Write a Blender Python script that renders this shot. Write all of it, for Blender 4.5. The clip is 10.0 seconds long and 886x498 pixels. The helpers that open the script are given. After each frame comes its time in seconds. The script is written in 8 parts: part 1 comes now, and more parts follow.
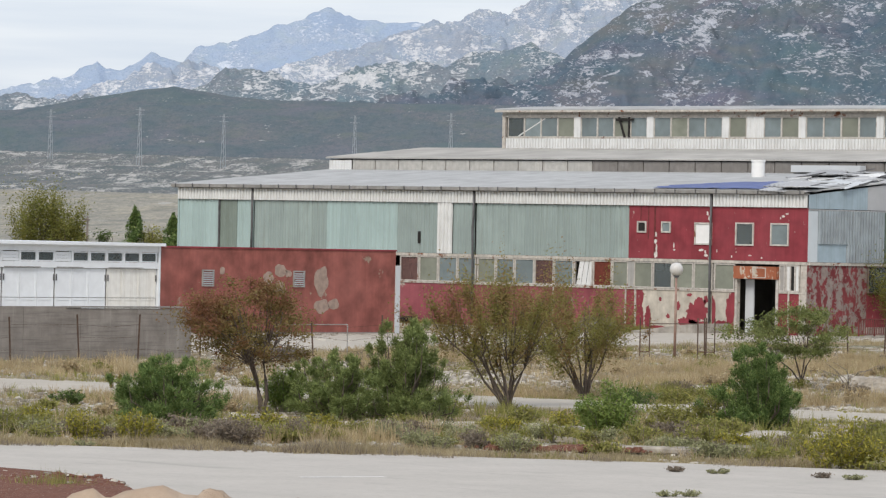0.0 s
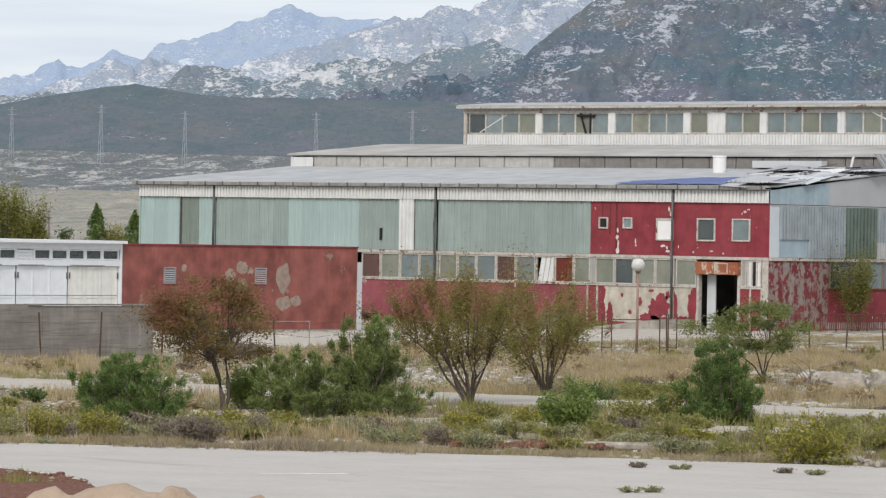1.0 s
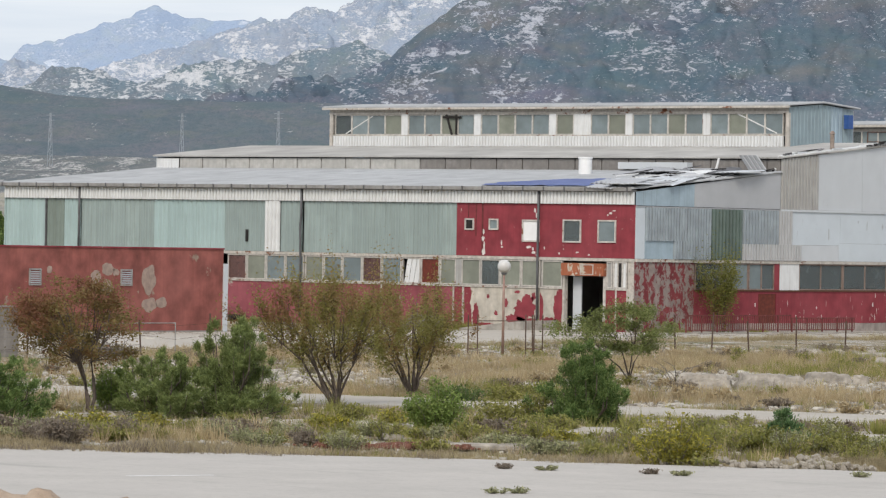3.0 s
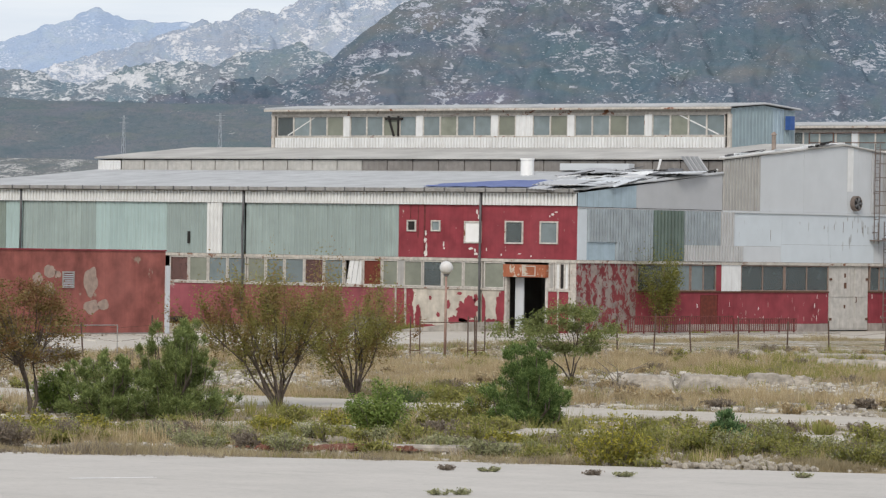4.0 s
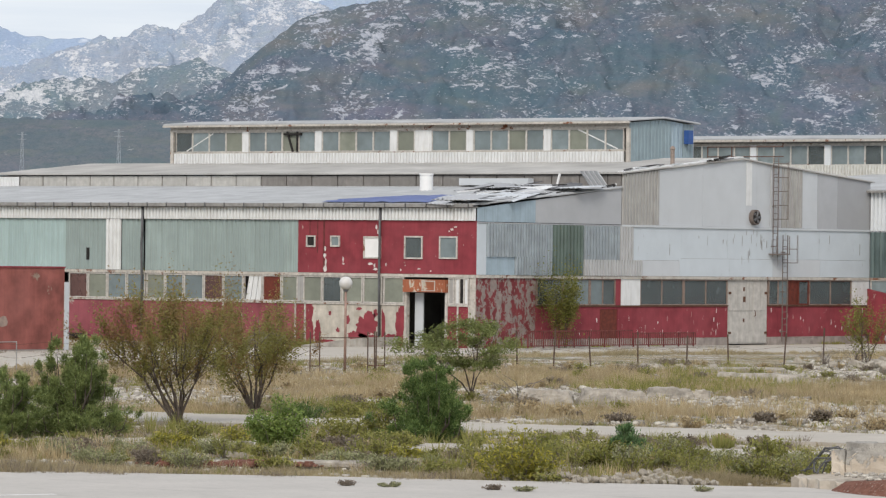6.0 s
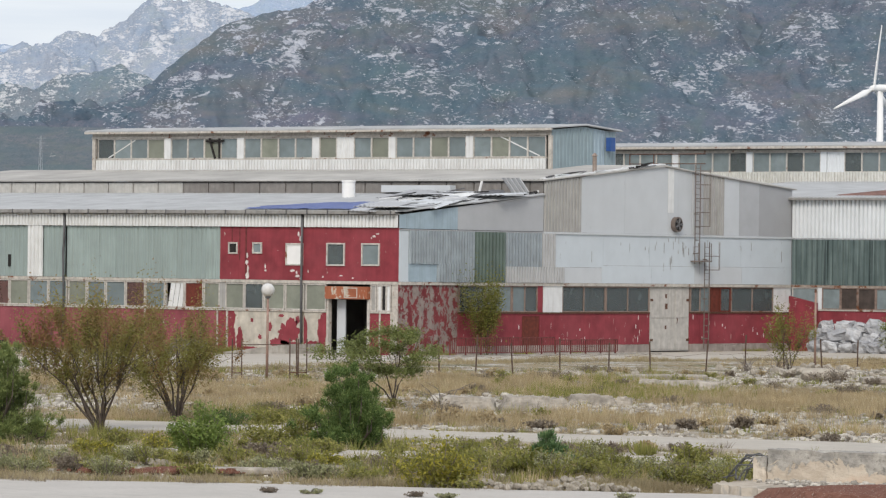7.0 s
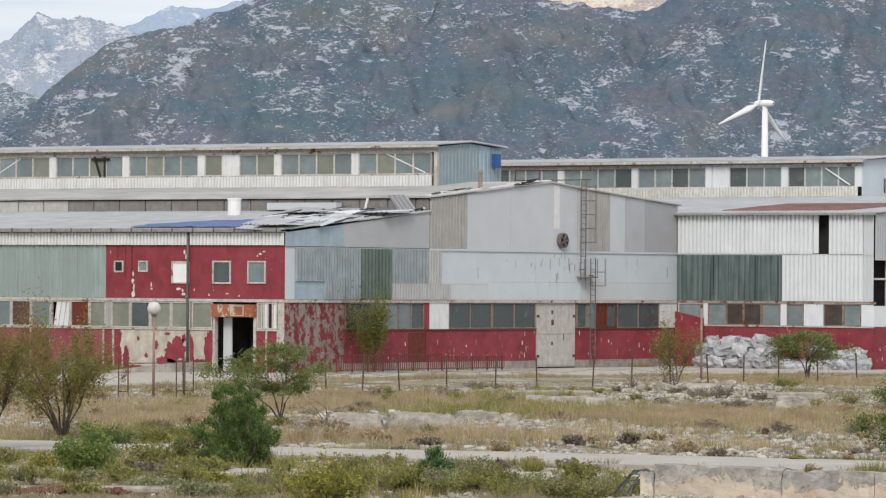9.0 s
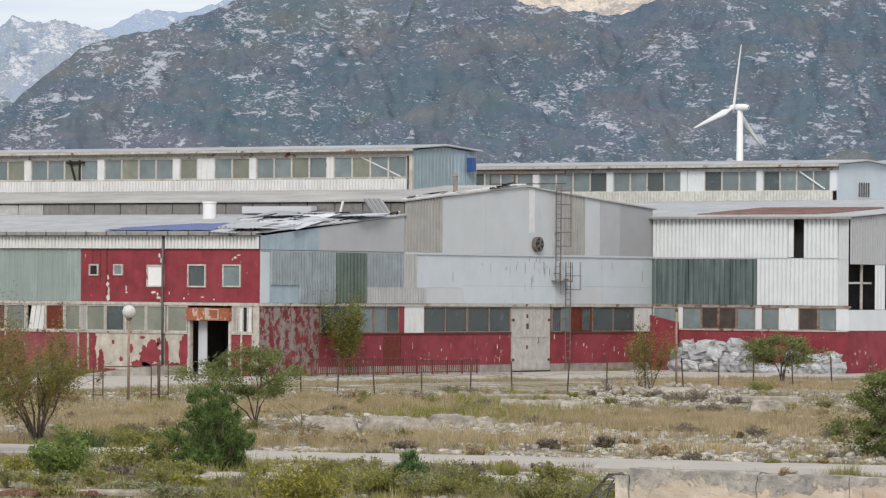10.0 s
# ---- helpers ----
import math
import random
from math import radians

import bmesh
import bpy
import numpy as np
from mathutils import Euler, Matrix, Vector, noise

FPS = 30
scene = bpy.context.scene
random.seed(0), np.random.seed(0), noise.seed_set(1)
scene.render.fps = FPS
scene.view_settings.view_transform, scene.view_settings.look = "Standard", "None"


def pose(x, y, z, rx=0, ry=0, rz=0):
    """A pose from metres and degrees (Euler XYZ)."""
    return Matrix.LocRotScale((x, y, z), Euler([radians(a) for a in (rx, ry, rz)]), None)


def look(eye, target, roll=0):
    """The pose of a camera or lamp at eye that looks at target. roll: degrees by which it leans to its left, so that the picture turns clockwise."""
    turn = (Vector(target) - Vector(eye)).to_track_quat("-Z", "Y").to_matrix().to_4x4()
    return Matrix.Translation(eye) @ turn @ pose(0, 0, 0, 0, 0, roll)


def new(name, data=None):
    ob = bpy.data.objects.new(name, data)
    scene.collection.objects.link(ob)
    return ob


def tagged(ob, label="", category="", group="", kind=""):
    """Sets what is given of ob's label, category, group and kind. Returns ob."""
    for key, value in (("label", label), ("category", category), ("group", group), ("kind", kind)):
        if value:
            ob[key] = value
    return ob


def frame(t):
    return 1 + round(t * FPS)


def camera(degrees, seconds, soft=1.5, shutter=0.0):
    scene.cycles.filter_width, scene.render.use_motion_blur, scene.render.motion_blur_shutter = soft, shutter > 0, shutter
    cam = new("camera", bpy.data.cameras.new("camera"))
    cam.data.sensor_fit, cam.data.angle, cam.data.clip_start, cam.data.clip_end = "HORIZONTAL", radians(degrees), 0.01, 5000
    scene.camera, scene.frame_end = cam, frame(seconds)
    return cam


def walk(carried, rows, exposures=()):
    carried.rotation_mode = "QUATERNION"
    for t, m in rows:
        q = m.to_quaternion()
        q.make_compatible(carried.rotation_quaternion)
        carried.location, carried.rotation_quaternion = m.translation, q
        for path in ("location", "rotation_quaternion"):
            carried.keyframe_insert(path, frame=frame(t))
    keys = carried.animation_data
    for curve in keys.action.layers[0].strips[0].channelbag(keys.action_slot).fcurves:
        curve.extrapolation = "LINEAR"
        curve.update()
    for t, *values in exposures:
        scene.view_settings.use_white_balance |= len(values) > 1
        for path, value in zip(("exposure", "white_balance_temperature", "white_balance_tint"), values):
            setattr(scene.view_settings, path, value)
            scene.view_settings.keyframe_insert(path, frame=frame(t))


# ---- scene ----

# camera: stands still on an embankment and pans to the right with a long lens
cam = camera(10.664, 10.0, 1.28)
EYE = (135.62, -174.49, 4.30)
TURNS = [
    (0.0, 89.852, -1.205, 42.249),
    (0.5, 89.823, -1.116, 42.040),
    (1.0, 89.819, -1.030, 41.787),
    (1.5, 89.835, -1.030, 41.495),
    (2.0, 89.865, -1.058, 41.079),
    (2.5, 89.865, -1.074, 40.604),
    (3.0, 89.864, -1.010, 40.170),
    (4.5, 89.945, -0.845, 39.148),
    (5.0, 90.019, -0.744, 38.823),
    (6.5, 90.131, -0.701, 37.846),
    (7.0, 90.189, -0.716, 37.318),
    (7.5, 90.241, -0.677, 36.944),
    (8.0, 90.310, -0.502, 36.563),
    (8.5, 90.365, -0.391, 36.228),
    (9.0, 90.408, -0.406, 35.945),
    (9.5, 90.433, -0.424, 35.758),
    (10.0, 90.455, -0.449, 35.644),
]
walk(cam, [(t, pose(*EYE, rx, ry, rz)) for t, rx, ry, rz in TURNS], [(0.0, 0.0), (10.0, 0.0)])

# ---------------------------------------------------------------- light
SUN_EL, SUN_AZ = 38.0, 150.0   # azimuth clockwise from +y
world = bpy.data.worlds.new("overcast_sky")
scene.world = world
world.use_nodes = True
wn, wl = world.node_tree.nodes, world.node_tree.links
wn.clear()
w_out = wn.new("ShaderNodeOutputWorld")
w_bg = wn.new("ShaderNodeBackground")
w_sky = wn.new("ShaderNodeTexSky")
w_sky.sky_type, w_sky.sun_disc = "NISHITA", False
w_sky.sun_elevation, w_sky.sun_rotation = radians(SUN_EL), radians(SUN_AZ)
w_tc = wn.new("ShaderNodeTexCoord")
w_map = wn.new("ShaderNodeMapping")
w_map.inputs["Scale"].default_value = (2.2, 2.2, 30.0)
w_map.inputs["Location"].default_value = (0.4, 0.0, 0.55)
w_noise = wn.new("ShaderNodeTexNoise")
w_noise.inputs["Scale"].default_value, w_noise.inputs["Detail"].default_value = 2.2, 6.0
w_ramp = wn.new("ShaderNodeValToRGB")
w_ramp.color_ramp.elements[0].position, w_ramp.color_ramp.elements[0].color = 0.32, (5.9, 6.7, 8.1, 1)
w_ramp.color_ramp.elements[1].position, w_ramp.color_ramp.elements[1].color = 0.62, (9.0, 9.25, 9.7, 1)
w_mix = wn.new("ShaderNodeMix")
w_mix.data_type = "RGBA"
w_mix.inputs["Factor"].default_value = 0.85
wl.new(w_tc.outputs["Generated"], w_map.inputs["Vector"])
wl.new(w_map.outputs["Vector"], w_noise.inputs["Vector"])
wl.new(w_noise.outputs["Fac"], w_ramp.inputs["Fac"])
wl.new(w_sky.outputs["Color"], w_mix.inputs["A"])
wl.new(w_ramp.outputs["Color"], w_mix.inputs["B"])
wl.new(w_mix.outputs["Result"], w_bg.inputs["Color"])
w_bg.inputs["Strength"].default_value = 0.108
wl.new(w_bg.outputs["Background"], w_out.inputs["Surface"])

sun_data = bpy.data.lights.new("sun", "SUN")
sun_data.energy, sun_data.angle, sun_data.color = 2.2, radians(20), (1.0, 0.92, 0.82)
sun = new("sun", sun_data)
sun.matrix_world = look((math.sin(radians(SUN_AZ)) * 100, math.cos(radians(SUN_AZ)) * 100, 100 * math.tan(radians(SUN_EL))), (0, 0, 0))


# ---------------------------------------------------------------- materials
def rgb(c):
    return (c[0], c[1], c[2], 1.0)


class Mat:
    """A small builder of node materials."""

    def __init__(self, name, rough=0.8, metal=0.0, spec=0.3):
        self.m = bpy.data.materials.new(name)
        self.m.use_nodes = True
        self.n, self.l = self.m.node_tree.nodes, self.m.node_tree.links
        self.b = self.n["Principled BSDF"]
        self.b.inputs["Roughness"].default_value = rough
        self.b.inputs["Metallic"].default_value = metal
        self.b.inputs["Specular IOR Level"].default_value = spec
        self.tc = self.n.new("ShaderNodeTexCoord").outputs["Object"]

    def coords(self, scale=(1, 1, 1)):
        mp = self.n.new("ShaderNodeMapping")
        mp.inputs["Scale"].default_value = scale
        self.l.new(self.tc, mp.inputs["Vector"])
        return mp.outputs["Vector"]

    def noise(self, scale, detail=4.0, rough=0.55, stretch=(1, 1, 1), distort=0.0):
        t = self.n.new("ShaderNodeTexNoise")
        t.inputs["Scale"].default_value, t.inputs["Detail"].default_value = scale, detail
        t.inputs["Roughness"].default_value, t.inputs["Distortion"].default_value = rough, distort
        self.l.new(self.coords(stretch), t.inputs["Vector"])
        return t.outputs["Fac"]

    def ramp(self, fac, lo, hi, a=0.0, b=1.0):
        r = self.n.new("ShaderNodeMapRange")
        r.inputs["From Min"].default_value, r.inputs["From Max"].default_value = lo, hi
        r.inputs["To Min"].default_value, r.inputs["To Max"].default_value = a, b
        self.l.new(fac, r.inputs["Value"])
        return r.outputs["Result"]

    def mix(self, fac, a, b, blend="MIX"):
        x = self.n.new("ShaderNodeMix")
        x.data_type, x.blend_type = "RGBA", blend
        for key, val in (("Factor", fac), ("A", a), ("B", b)):
            if isinstance(val, (int, float)):
                x.inputs[key].default_value = val
            elif isinstance(val, tuple):
                x.inputs[key].default_value = rgb(val)
            else:
                self.l.new(val, x.inputs[key])
        return x.outputs["Result"]

    def math(self, op, a, b):
        x = self.n.new("ShaderNodeMath")
        x.operation = op
        for i, val in enumerate((a, b)):
            if isinstance(val, (int, float)):
                x.inputs[i].default_value = val
            else:
                self.l.new(val, x.inputs[i])
        return x.outputs["Value"]

    def random(self):
        return self.n.new("ShaderNodeObjectInfo").outputs["Random"]

    def island(self):
        return self.n.new("ShaderNodeNewGeometry").outputs["Random Per Island"]

    def colour(self, c):
        self.l.new(c, self.b.inputs["Base Color"])
        return self

    def bump(self, fac, strength=0.3, distance=0.02):
        x = self.n.new("ShaderNodeBump")
        x.inputs["Strength"].default_value, x.inputs["Distance"].default_value = strength, distance
        self.l.new(fac, x.inputs["Height"])
        self.l.new(x.outputs["Normal"], self.b.inputs["Normal"])
        return self


def plain(name, c, rough=0.8, metal=0.0, vary=0.25, scale=3.0, streak=False, spec=0.3, bump=0.15, rust=0.0, per="", scar=0.0):
    """Paint, plaster, sheet or concrete: grain, larger stains, streaks that run down, rust specks, a tone of its own for each piece."""
    k = Mat(name, rough, metal, spec)
    dark = tuple(x * (1 - vary) for x in c)
    light = tuple(min(0.9, x * (1 + 0.5 * vary)) for x in c)
    col = k.mix(k.ramp(k.noise(scale, 5), 0.3, 0.7), dark, light)
    stain = k.noise(scale * 0.22, 4, 0.6)
    col = k.mix(k.ramp(stain, 0.45, 0.75, 0, 0.5), col, tuple(x * (1 - 1.3 * vary) for x in c))
    if streak:
        st = k.noise(2.0, 4, 0.6, (4.0, 4.0, 0.16))
        col = k.mix(k.ramp(st, 0.5, 0.78, 0, 0.55), col, tuple(x * 0.55 * y for x, y in zip(c, (1.05, 0.95, 0.85))))
    if scar:
        sc = k.noise(5.0, 5, 0.65, (2.2, 2.2, 0.4))
        col = k.mix(k.ramp(sc, 0.665, 0.70, 0, scar), col, (0.20, 0.19, 0.18))
    if rust:
        rs = k.noise(1.6, 7, 0.7)
        col = k.mix(k.ramp(rs, 0.72 - rust, 0.76 - rust), col, k.mix(k.noise(9, 4), (0.10, 0.035, 0.018), (0.24, 0.10, 0.045)))
    if per:
        col = k.mix(k.ramp(k.random() if per == "object" else k.island(), 0, 1, 0, 0.5), col, tuple(x * 0.72 for x in c))
    k.colour(col)
    return k.bump(k.noise(scale * 9, 4), bump, 0.01).m


def peeling(name, paint, under, amount, scale=0.8, fade=0.25):
    """Old paint that has come off in flakes and larger fields over plaster."""
    k = Mat(name, 0.75, 0.0, 0.25)
    p = k.mix(k.ramp(k.noise(1.3, 5), 0.3, 0.7), tuple(x * (1 - fade) for x in paint), tuple(x * (1 + fade) for x in paint))
    p = k.mix(k.ramp(k.noise(2.2, 4, 0.6, (3, 3, 0.2)), 0.5, 0.8, 0, 0.5), p, tuple(x * 0.6 for x in paint))
    p = k.mix(k.ramp(k.noise(0.35, 3), 0.4, 0.7, 0, 0.35), p, tuple(min(1, x * 1.35 + 0.03) for x in paint))
    u = k.mix(k.ramp(k.noise(2.6, 5), 0.3, 0.75), tuple(x * 0.62 for x in under), under)
    big = k.noise(scale, 9, 0.72, (1, 1, 0.75), 0.4)
    f = k.ramp(big, 0.74 - amount, 0.755 - amount)
    k.colour(k.mix(f, p, u))
    return k.bump(f, -0.5, 0.01).m


RED = (0.225, 0.038, 0.049)
DUSTY = (0.25, 0.068, 0.082)
PLASTER = (0.56, 0.52, 0.45)
m_red = peeling("red_paint", RED, PLASTER, 0.085, 2.4)
m_red_worn = peeling("red_paint_worn", RED, PLASTER, 0.112, 1.8)
m_red_dusty = peeling("dusty_red_paint", DUSTY, PLASTER, 0.120, 1.7)
m_red_rust = peeling("red_paint_weathered", (0.165, 0.030, 0.034), (0.315, 0.262, 0.238), 0.252, 2.6)
m_red_dull = peeling("dull_red_render", (0.235, 0.078, 0.064), (0.36, 0.27, 0.21), 0.085, 0.6, 0.4)
m_white_sheet = plain("white_sheet", (0.70, 0.71, 0.705), 0.5, 0, 0.10, 2.0, True, 0.4)
m_hall_white = plain("bluish_white_sheet", (0.68, 0.71, 0.73), 0.5, 0, 0.07, 1.2, False, 0.4)
m_ladder = plain("weathered_brown_steel", (0.20, 0.165, 0.145), 0.7, 0.2, 0.3, 6.0)
m_old_white = plain("old_white_paint", (0.66, 0.66, 0.62), 0.6, 0, 0.2, 4.0, True, 0.3, rust=0.02)
m_door_white = plain("stained_white_door", (0.49, 0.47, 0.435), 0.6, 0, 0.22, 3.0, True, 0.3, rust=0.03)
m_trim = plain("flaking_white_trim", (0.53, 0.495, 0.445), 0.7, 0, 0.3, 6.0, True, rust=0.14)
m_frame = plain("window_frame_paint", (0.55, 0.52, 0.48), 0.6, 0, 0.3, 6.0, False, rust=0.11)
m_grey_sheet = plain("grey_sheet", (0.41, 0.42, 0.435), 0.5, 0, 0.08, 1.0, False, 0.4)
m_dark_grey_sheet = plain("dark_grey_sheet", (0.345, 0.35, 0.36), 0.5, 0, 0.05, 1.0, False, 0.4)
m_light_sheet = plain("light_grey_sheet", (0.53, 0.555, 0.575), 0.5, 0, 0.06, 0.9, False, 0.4, scar=0.25)
m_pale_sheet = plain("pale_bluish_sheet", (0.54, 0.59, 0.625), 0.5, 0, 0.07, 0.8, False, 0.4, scar=0.5)
m_blue_sheet = plain("faded_blue_sheet", (0.33, 0.42, 0.48), 0.5, 0, 0.14, 1.6, True, 0.4)
m_pale_corr = plain("pale_grey_corrugated", (0.47, 0.475, 0.48), 0.55, 0, 0.14, 1.6, True, 0.4)
# ribbed green sheet: upright streaks, with the corrugation's shade put into the colour
k = Mat("streaked_rib_shaded_green_sheet", 0.35, 0, 0.5)
c = k.mix(k.ramp(k.noise(1.2, 5), 0.3, 0.7), (0.070, 0.100, 0.098), (0.115, 0.155, 0.152))
c = k.mix(k.ramp(k.noise(2.0, 4, 0.6, (3.0, 3.0, 0.12)), 0.48, 0.68, 0, 0.75), c, (0.20, 0.255, 0.245))
c = k.mix(k.ramp(k.noise(1.5, 3, 0.5, (2.6, 2.6, 0.05)), 0.555, 0.62, 0, 0.85), c, (0.030, 0.045, 0.045))
m_green_rib_shaded = k.colour(c).bump(k.noise(20, 4), 0.15, 0.01).m
m_olive_corr = plain("olive_green_translucent_sheet", (0.125, 0.172, 0.148), 0.35, 0, 0.35, 1.0, True, 0.5)
m_beige_corr = plain("beige_grey_corrugated", (0.375, 0.37, 0.355), 0.55, 0, 0.15, 1.6, True, 0.4)
m_bluegrey_corr = plain("blue_grey_corrugated", (0.31, 0.355, 0.385), 0.5, 0, 0.2, 1.6, True, 0.4)
m_green_corr = plain("dark_green_translucent_sheet", (0.112, 0.150, 0.150), 0.35, 0, 0.35, 1.6, True, 0.5)
m_green_panel = plain("pale_green_channel_glass", (0.312, 0.382, 0.366), 0.28, 0, 0.16, 0.9, True, 0.5, 0.05, per="object")
m_mint_panel = plain("mint_channel_glass", (0.38, 0.495, 0.485), 0.28, 0, 0.12, 0.9, True, 0.5, 0.05, per="object")
m_greenish_dark = plain("grey_green_sheet", (0.20, 0.245, 0.215), 0.4, 0, 0.15, 1.2, True, 0.4)
m_teal_sheet = plain("blue_green_sheet", (0.27, 0.345, 0.375), 0.45, 0, 0.15, 1.2, True, 0.4)
m_roof = plain("fibre_cement_roof", (0.415, 0.425, 0.432), 0.85, 0, 0.2, 0.8, False, 0.2)
m_roof_old = plain("stained_fibre_cement_roof", (0.425, 0.415, 0.395), 0.9, 0, 0.25, 0.5, False, 0.2)
m_roof_rust = plain("rust_brown_roof", (0.235, 0.135, 0.115), 0.8, 0, 0.5, 1.4, True, 0.2)
m_gutter = plain("weathered_gutter", (0.34, 0.33, 0.315), 0.6, 0.3, 0.3, 4.0, False, rust=0.06)
m_pipe = plain("dark_grey_pipe", (0.13, 0.13, 0.135), 0.5, 0.2, 0.3, 4.0, True)
m_concrete = plain("grey_concrete", (0.27, 0.26, 0.245), 0.9, 0, 0.25, 2.0, True, 0.2, 0.3)
# near black: shade in openings put into the colour; also on drums and bars
m_dark_gap = plain("near_black_shade_and_scrap", (0.035, 0.033, 0.032), 0.9, 0, 0.3, 2.0, False, 0.1)
m_interior = plain("dusty_interior_plaster", (0.16, 0.155, 0.15), 0.9, 0, 0.3, 1.0, True, 0.1)
m_rust_frame = plain("rust_stained_frame", (0.29, 0.215, 0.18), 0.7, 0.1, 0.35, 6.0, False, 0.3, rust=0.14)
m_rusty_lintel = plain("rust_stained_lintel", (0.40, 0.335, 0.285), 0.75, 0, 0.35, 4.0, True, 0.3, rust=0.20)
m_band_panel = plain("pale_parapet_sheet", (0.50, 0.49, 0.46), 0.7, 0, 0.25, 3.0, True, 0.3, per="object")
m_band_dark = plain("dark_stained_parapet_sheet", (0.25, 0.235, 0.22), 0.7, 0, 0.3, 3.0, True, 0.3, per="object")
m_garage_white = plain("bluish_white_paint", (0.72, 0.75, 0.78), 0.55, 0, 0.07, 3.0, False, 0.3)
m_cream_door = plain("cream_door_paint", (0.74, 0.735, 0.70), 0.55, 0, 0.10, 3.0, True, 0.3)
m_plaster = plain("dirty_bare_plaster", (0.54, 0.50, 0.43), 0.85, 0, 0.32, 2.2, True, 0.2, 0.4)
m_scuff = plain("scuffed_pink_render", (0.38, 0.21, 0.20), 0.85, 0, 0.3, 6.0)
m_scar = plain("white_scraped_plaster", (0.66, 0.63, 0.60), 0.85, 0, 0.2, 6.0)
m_rust_run = plain("rust_run", (0.15, 0.035, 0.035), 0.8, 0, 0.4, 5.0, True)
m_plinth = plain("dirty_plinth_render", (0.36, 0.315, 0.285), 0.9, 0, 0.4, 1.8, True, 0.2, 0.4)
m_brown_pane = plain("brown_boarded_pane", (0.078, 0.062, 0.054), 0.6, 0, 0.35, 3.0, True)
m_rust = plain("rusted_steel", (0.14, 0.07, 0.045), 0.8, 0.2, 0.4, 8.0, False, 0.3)
m_sign = peeling("rusty_sign_paint", (0.30, 0.10, 0.05), (0.62, 0.56, 0.46), 0.20, 2.2)
m_tarp = plain("blue_tarpaulin", (0.085, 0.12, 0.30), 0.55, 0, 0.2, 2.0, False, 0.4)
m_white = plain("white_enamel", (0.80, 0.80, 0.79), 0.4, 0, 0.05, 3.0, False, 0.4)
m_brown_board = plain("red_brown_board", (0.15, 0.035, 0.022), 0.7, 0, 0.35, 5.0, True)
m_blue = plain("blue_plastic", (0.04, 0.10, 0.30), 0.5, 0, 0.2, 3.0)


def pane_glass(name, tint, dust, rough=0.18):
    k = Mat(name, rough, 0, 0.5)
    k.b.inputs["Transmission Weight"].default_value = 1.0
    k.b.inputs["Base Color"].default_value = rgb((0.75, 0.82, 0.80))
    d = k.n.new("ShaderNodeBsdfDiffuse")
    k.l.new(k.mix(k.ramp(k.noise(1.7, 5), 0.3, 0.7), tuple(x * 0.7 for x in tint), k.mix(k.ramp(k.random(), 0, 1, 0, 0.7), tint, tuple(x * 0.55 for x in tint))), d.inputs["Color"])
    s = k.n.new("ShaderNodeMixShader")
    k.l.new(k.ramp(k.noise(0.8, 4), 0.25, 0.75, dust - 0.2, min(1.0, dust + 0.15)), s.inputs["Fac"])
    k.l.new(k.b.outputs["BSDF"], s.inputs[1])
    k.l.new(d.outputs["BSDF"], s.inputs[2])
    k.l.new(s.outputs["Shader"], k.n["Material Output"].inputs["Surface"])
    return k.m


m_pane = pane_glass("dusty_window_glass", (0.32, 0.385, 0.40), 0.75)
m_pane_dark = pane_glass("dark_dusty_glass", (0.17, 0.20, 0.205), 0.62)
m_pane_brown = pane_glass("brown_stained_glass", (0.20, 0.115, 0.105), 0.75)
m_pane_green = pane_glass("grey_green_dusty_glass", (0.33, 0.35, 0.29), 0.85)


# ---------------------------------------------------------------- mesh helpers
def thing(name, at, label, category, group="", kind=""):
    ob = new(name)
    ob.empty_display_size = 0.2
    ob.location = at
    return tagged(ob, label, category, group, kind)


def link(name, bm, material, parent=None, label="", smooth=False, normals=True):
    if normals:
        bmesh.ops.recalc_face_normals(bm, faces=bm.faces)
    me = bpy.data.meshes.new(name)
    bm.to_mesh(me)
    bm.free()
    me.materials.append(material)
    if smooth:
        me.shade_smooth()
    ob = new(name, me)
    if parent:
        ob.parent = parent
        p = Vector(parent.location)
        if parent.parent:
            p += Vector(parent.parent.location)
        me.transform(Matrix.Translation(-p))
    if label:
        ob["label"] = label
    return ob


def part(name, bm, material, parent, label="", smooth=False):
    return link(name, bm, material, parent, label, smooth)


def quick(name, verts, faces, material, parent=None, label="", smooth=False):
    me = bpy.data.meshes.new(name)
    v = np.asarray(verts, dtype=np.float32).reshape(-1, 3)
    if parent:
        p = Vector(parent.location)
        if parent.parent:
            p += Vector(parent.parent.location)
        v = v - np.array(p, dtype=np.float32)
    f = np.asarray(faces, dtype=np.int32)
    k = f.shape[1]
    me.vertices.add(len(v))
    me.vertices.foreach_set("co", v.ravel())
    me.loops.add(f.size)
    me.loops.foreach_set("vertex_index", f.ravel())
    me.polygons.add(len(f))
    me.polygons.foreach_set("loop_start", np.arange(0, f.size, k, dtype=np.int32))
    me.update(calc_edges=True)
    me.materials.append(material)
    if smooth:
        me.shade_smooth()
    ob = new(name, me)
    if parent:
        ob.parent = parent
    if label:
        ob["label"] = label
    return ob


def front_map(y0):
    """A wall along x that faces -y: (along, outwards, up)."""
    return lambda u, o, z: Vector((u, y0 - o, z))


def side_map(x0):
    """A wall along y that faces +x."""
    return lambda u, o, z: Vector((x0 + o, u, z))


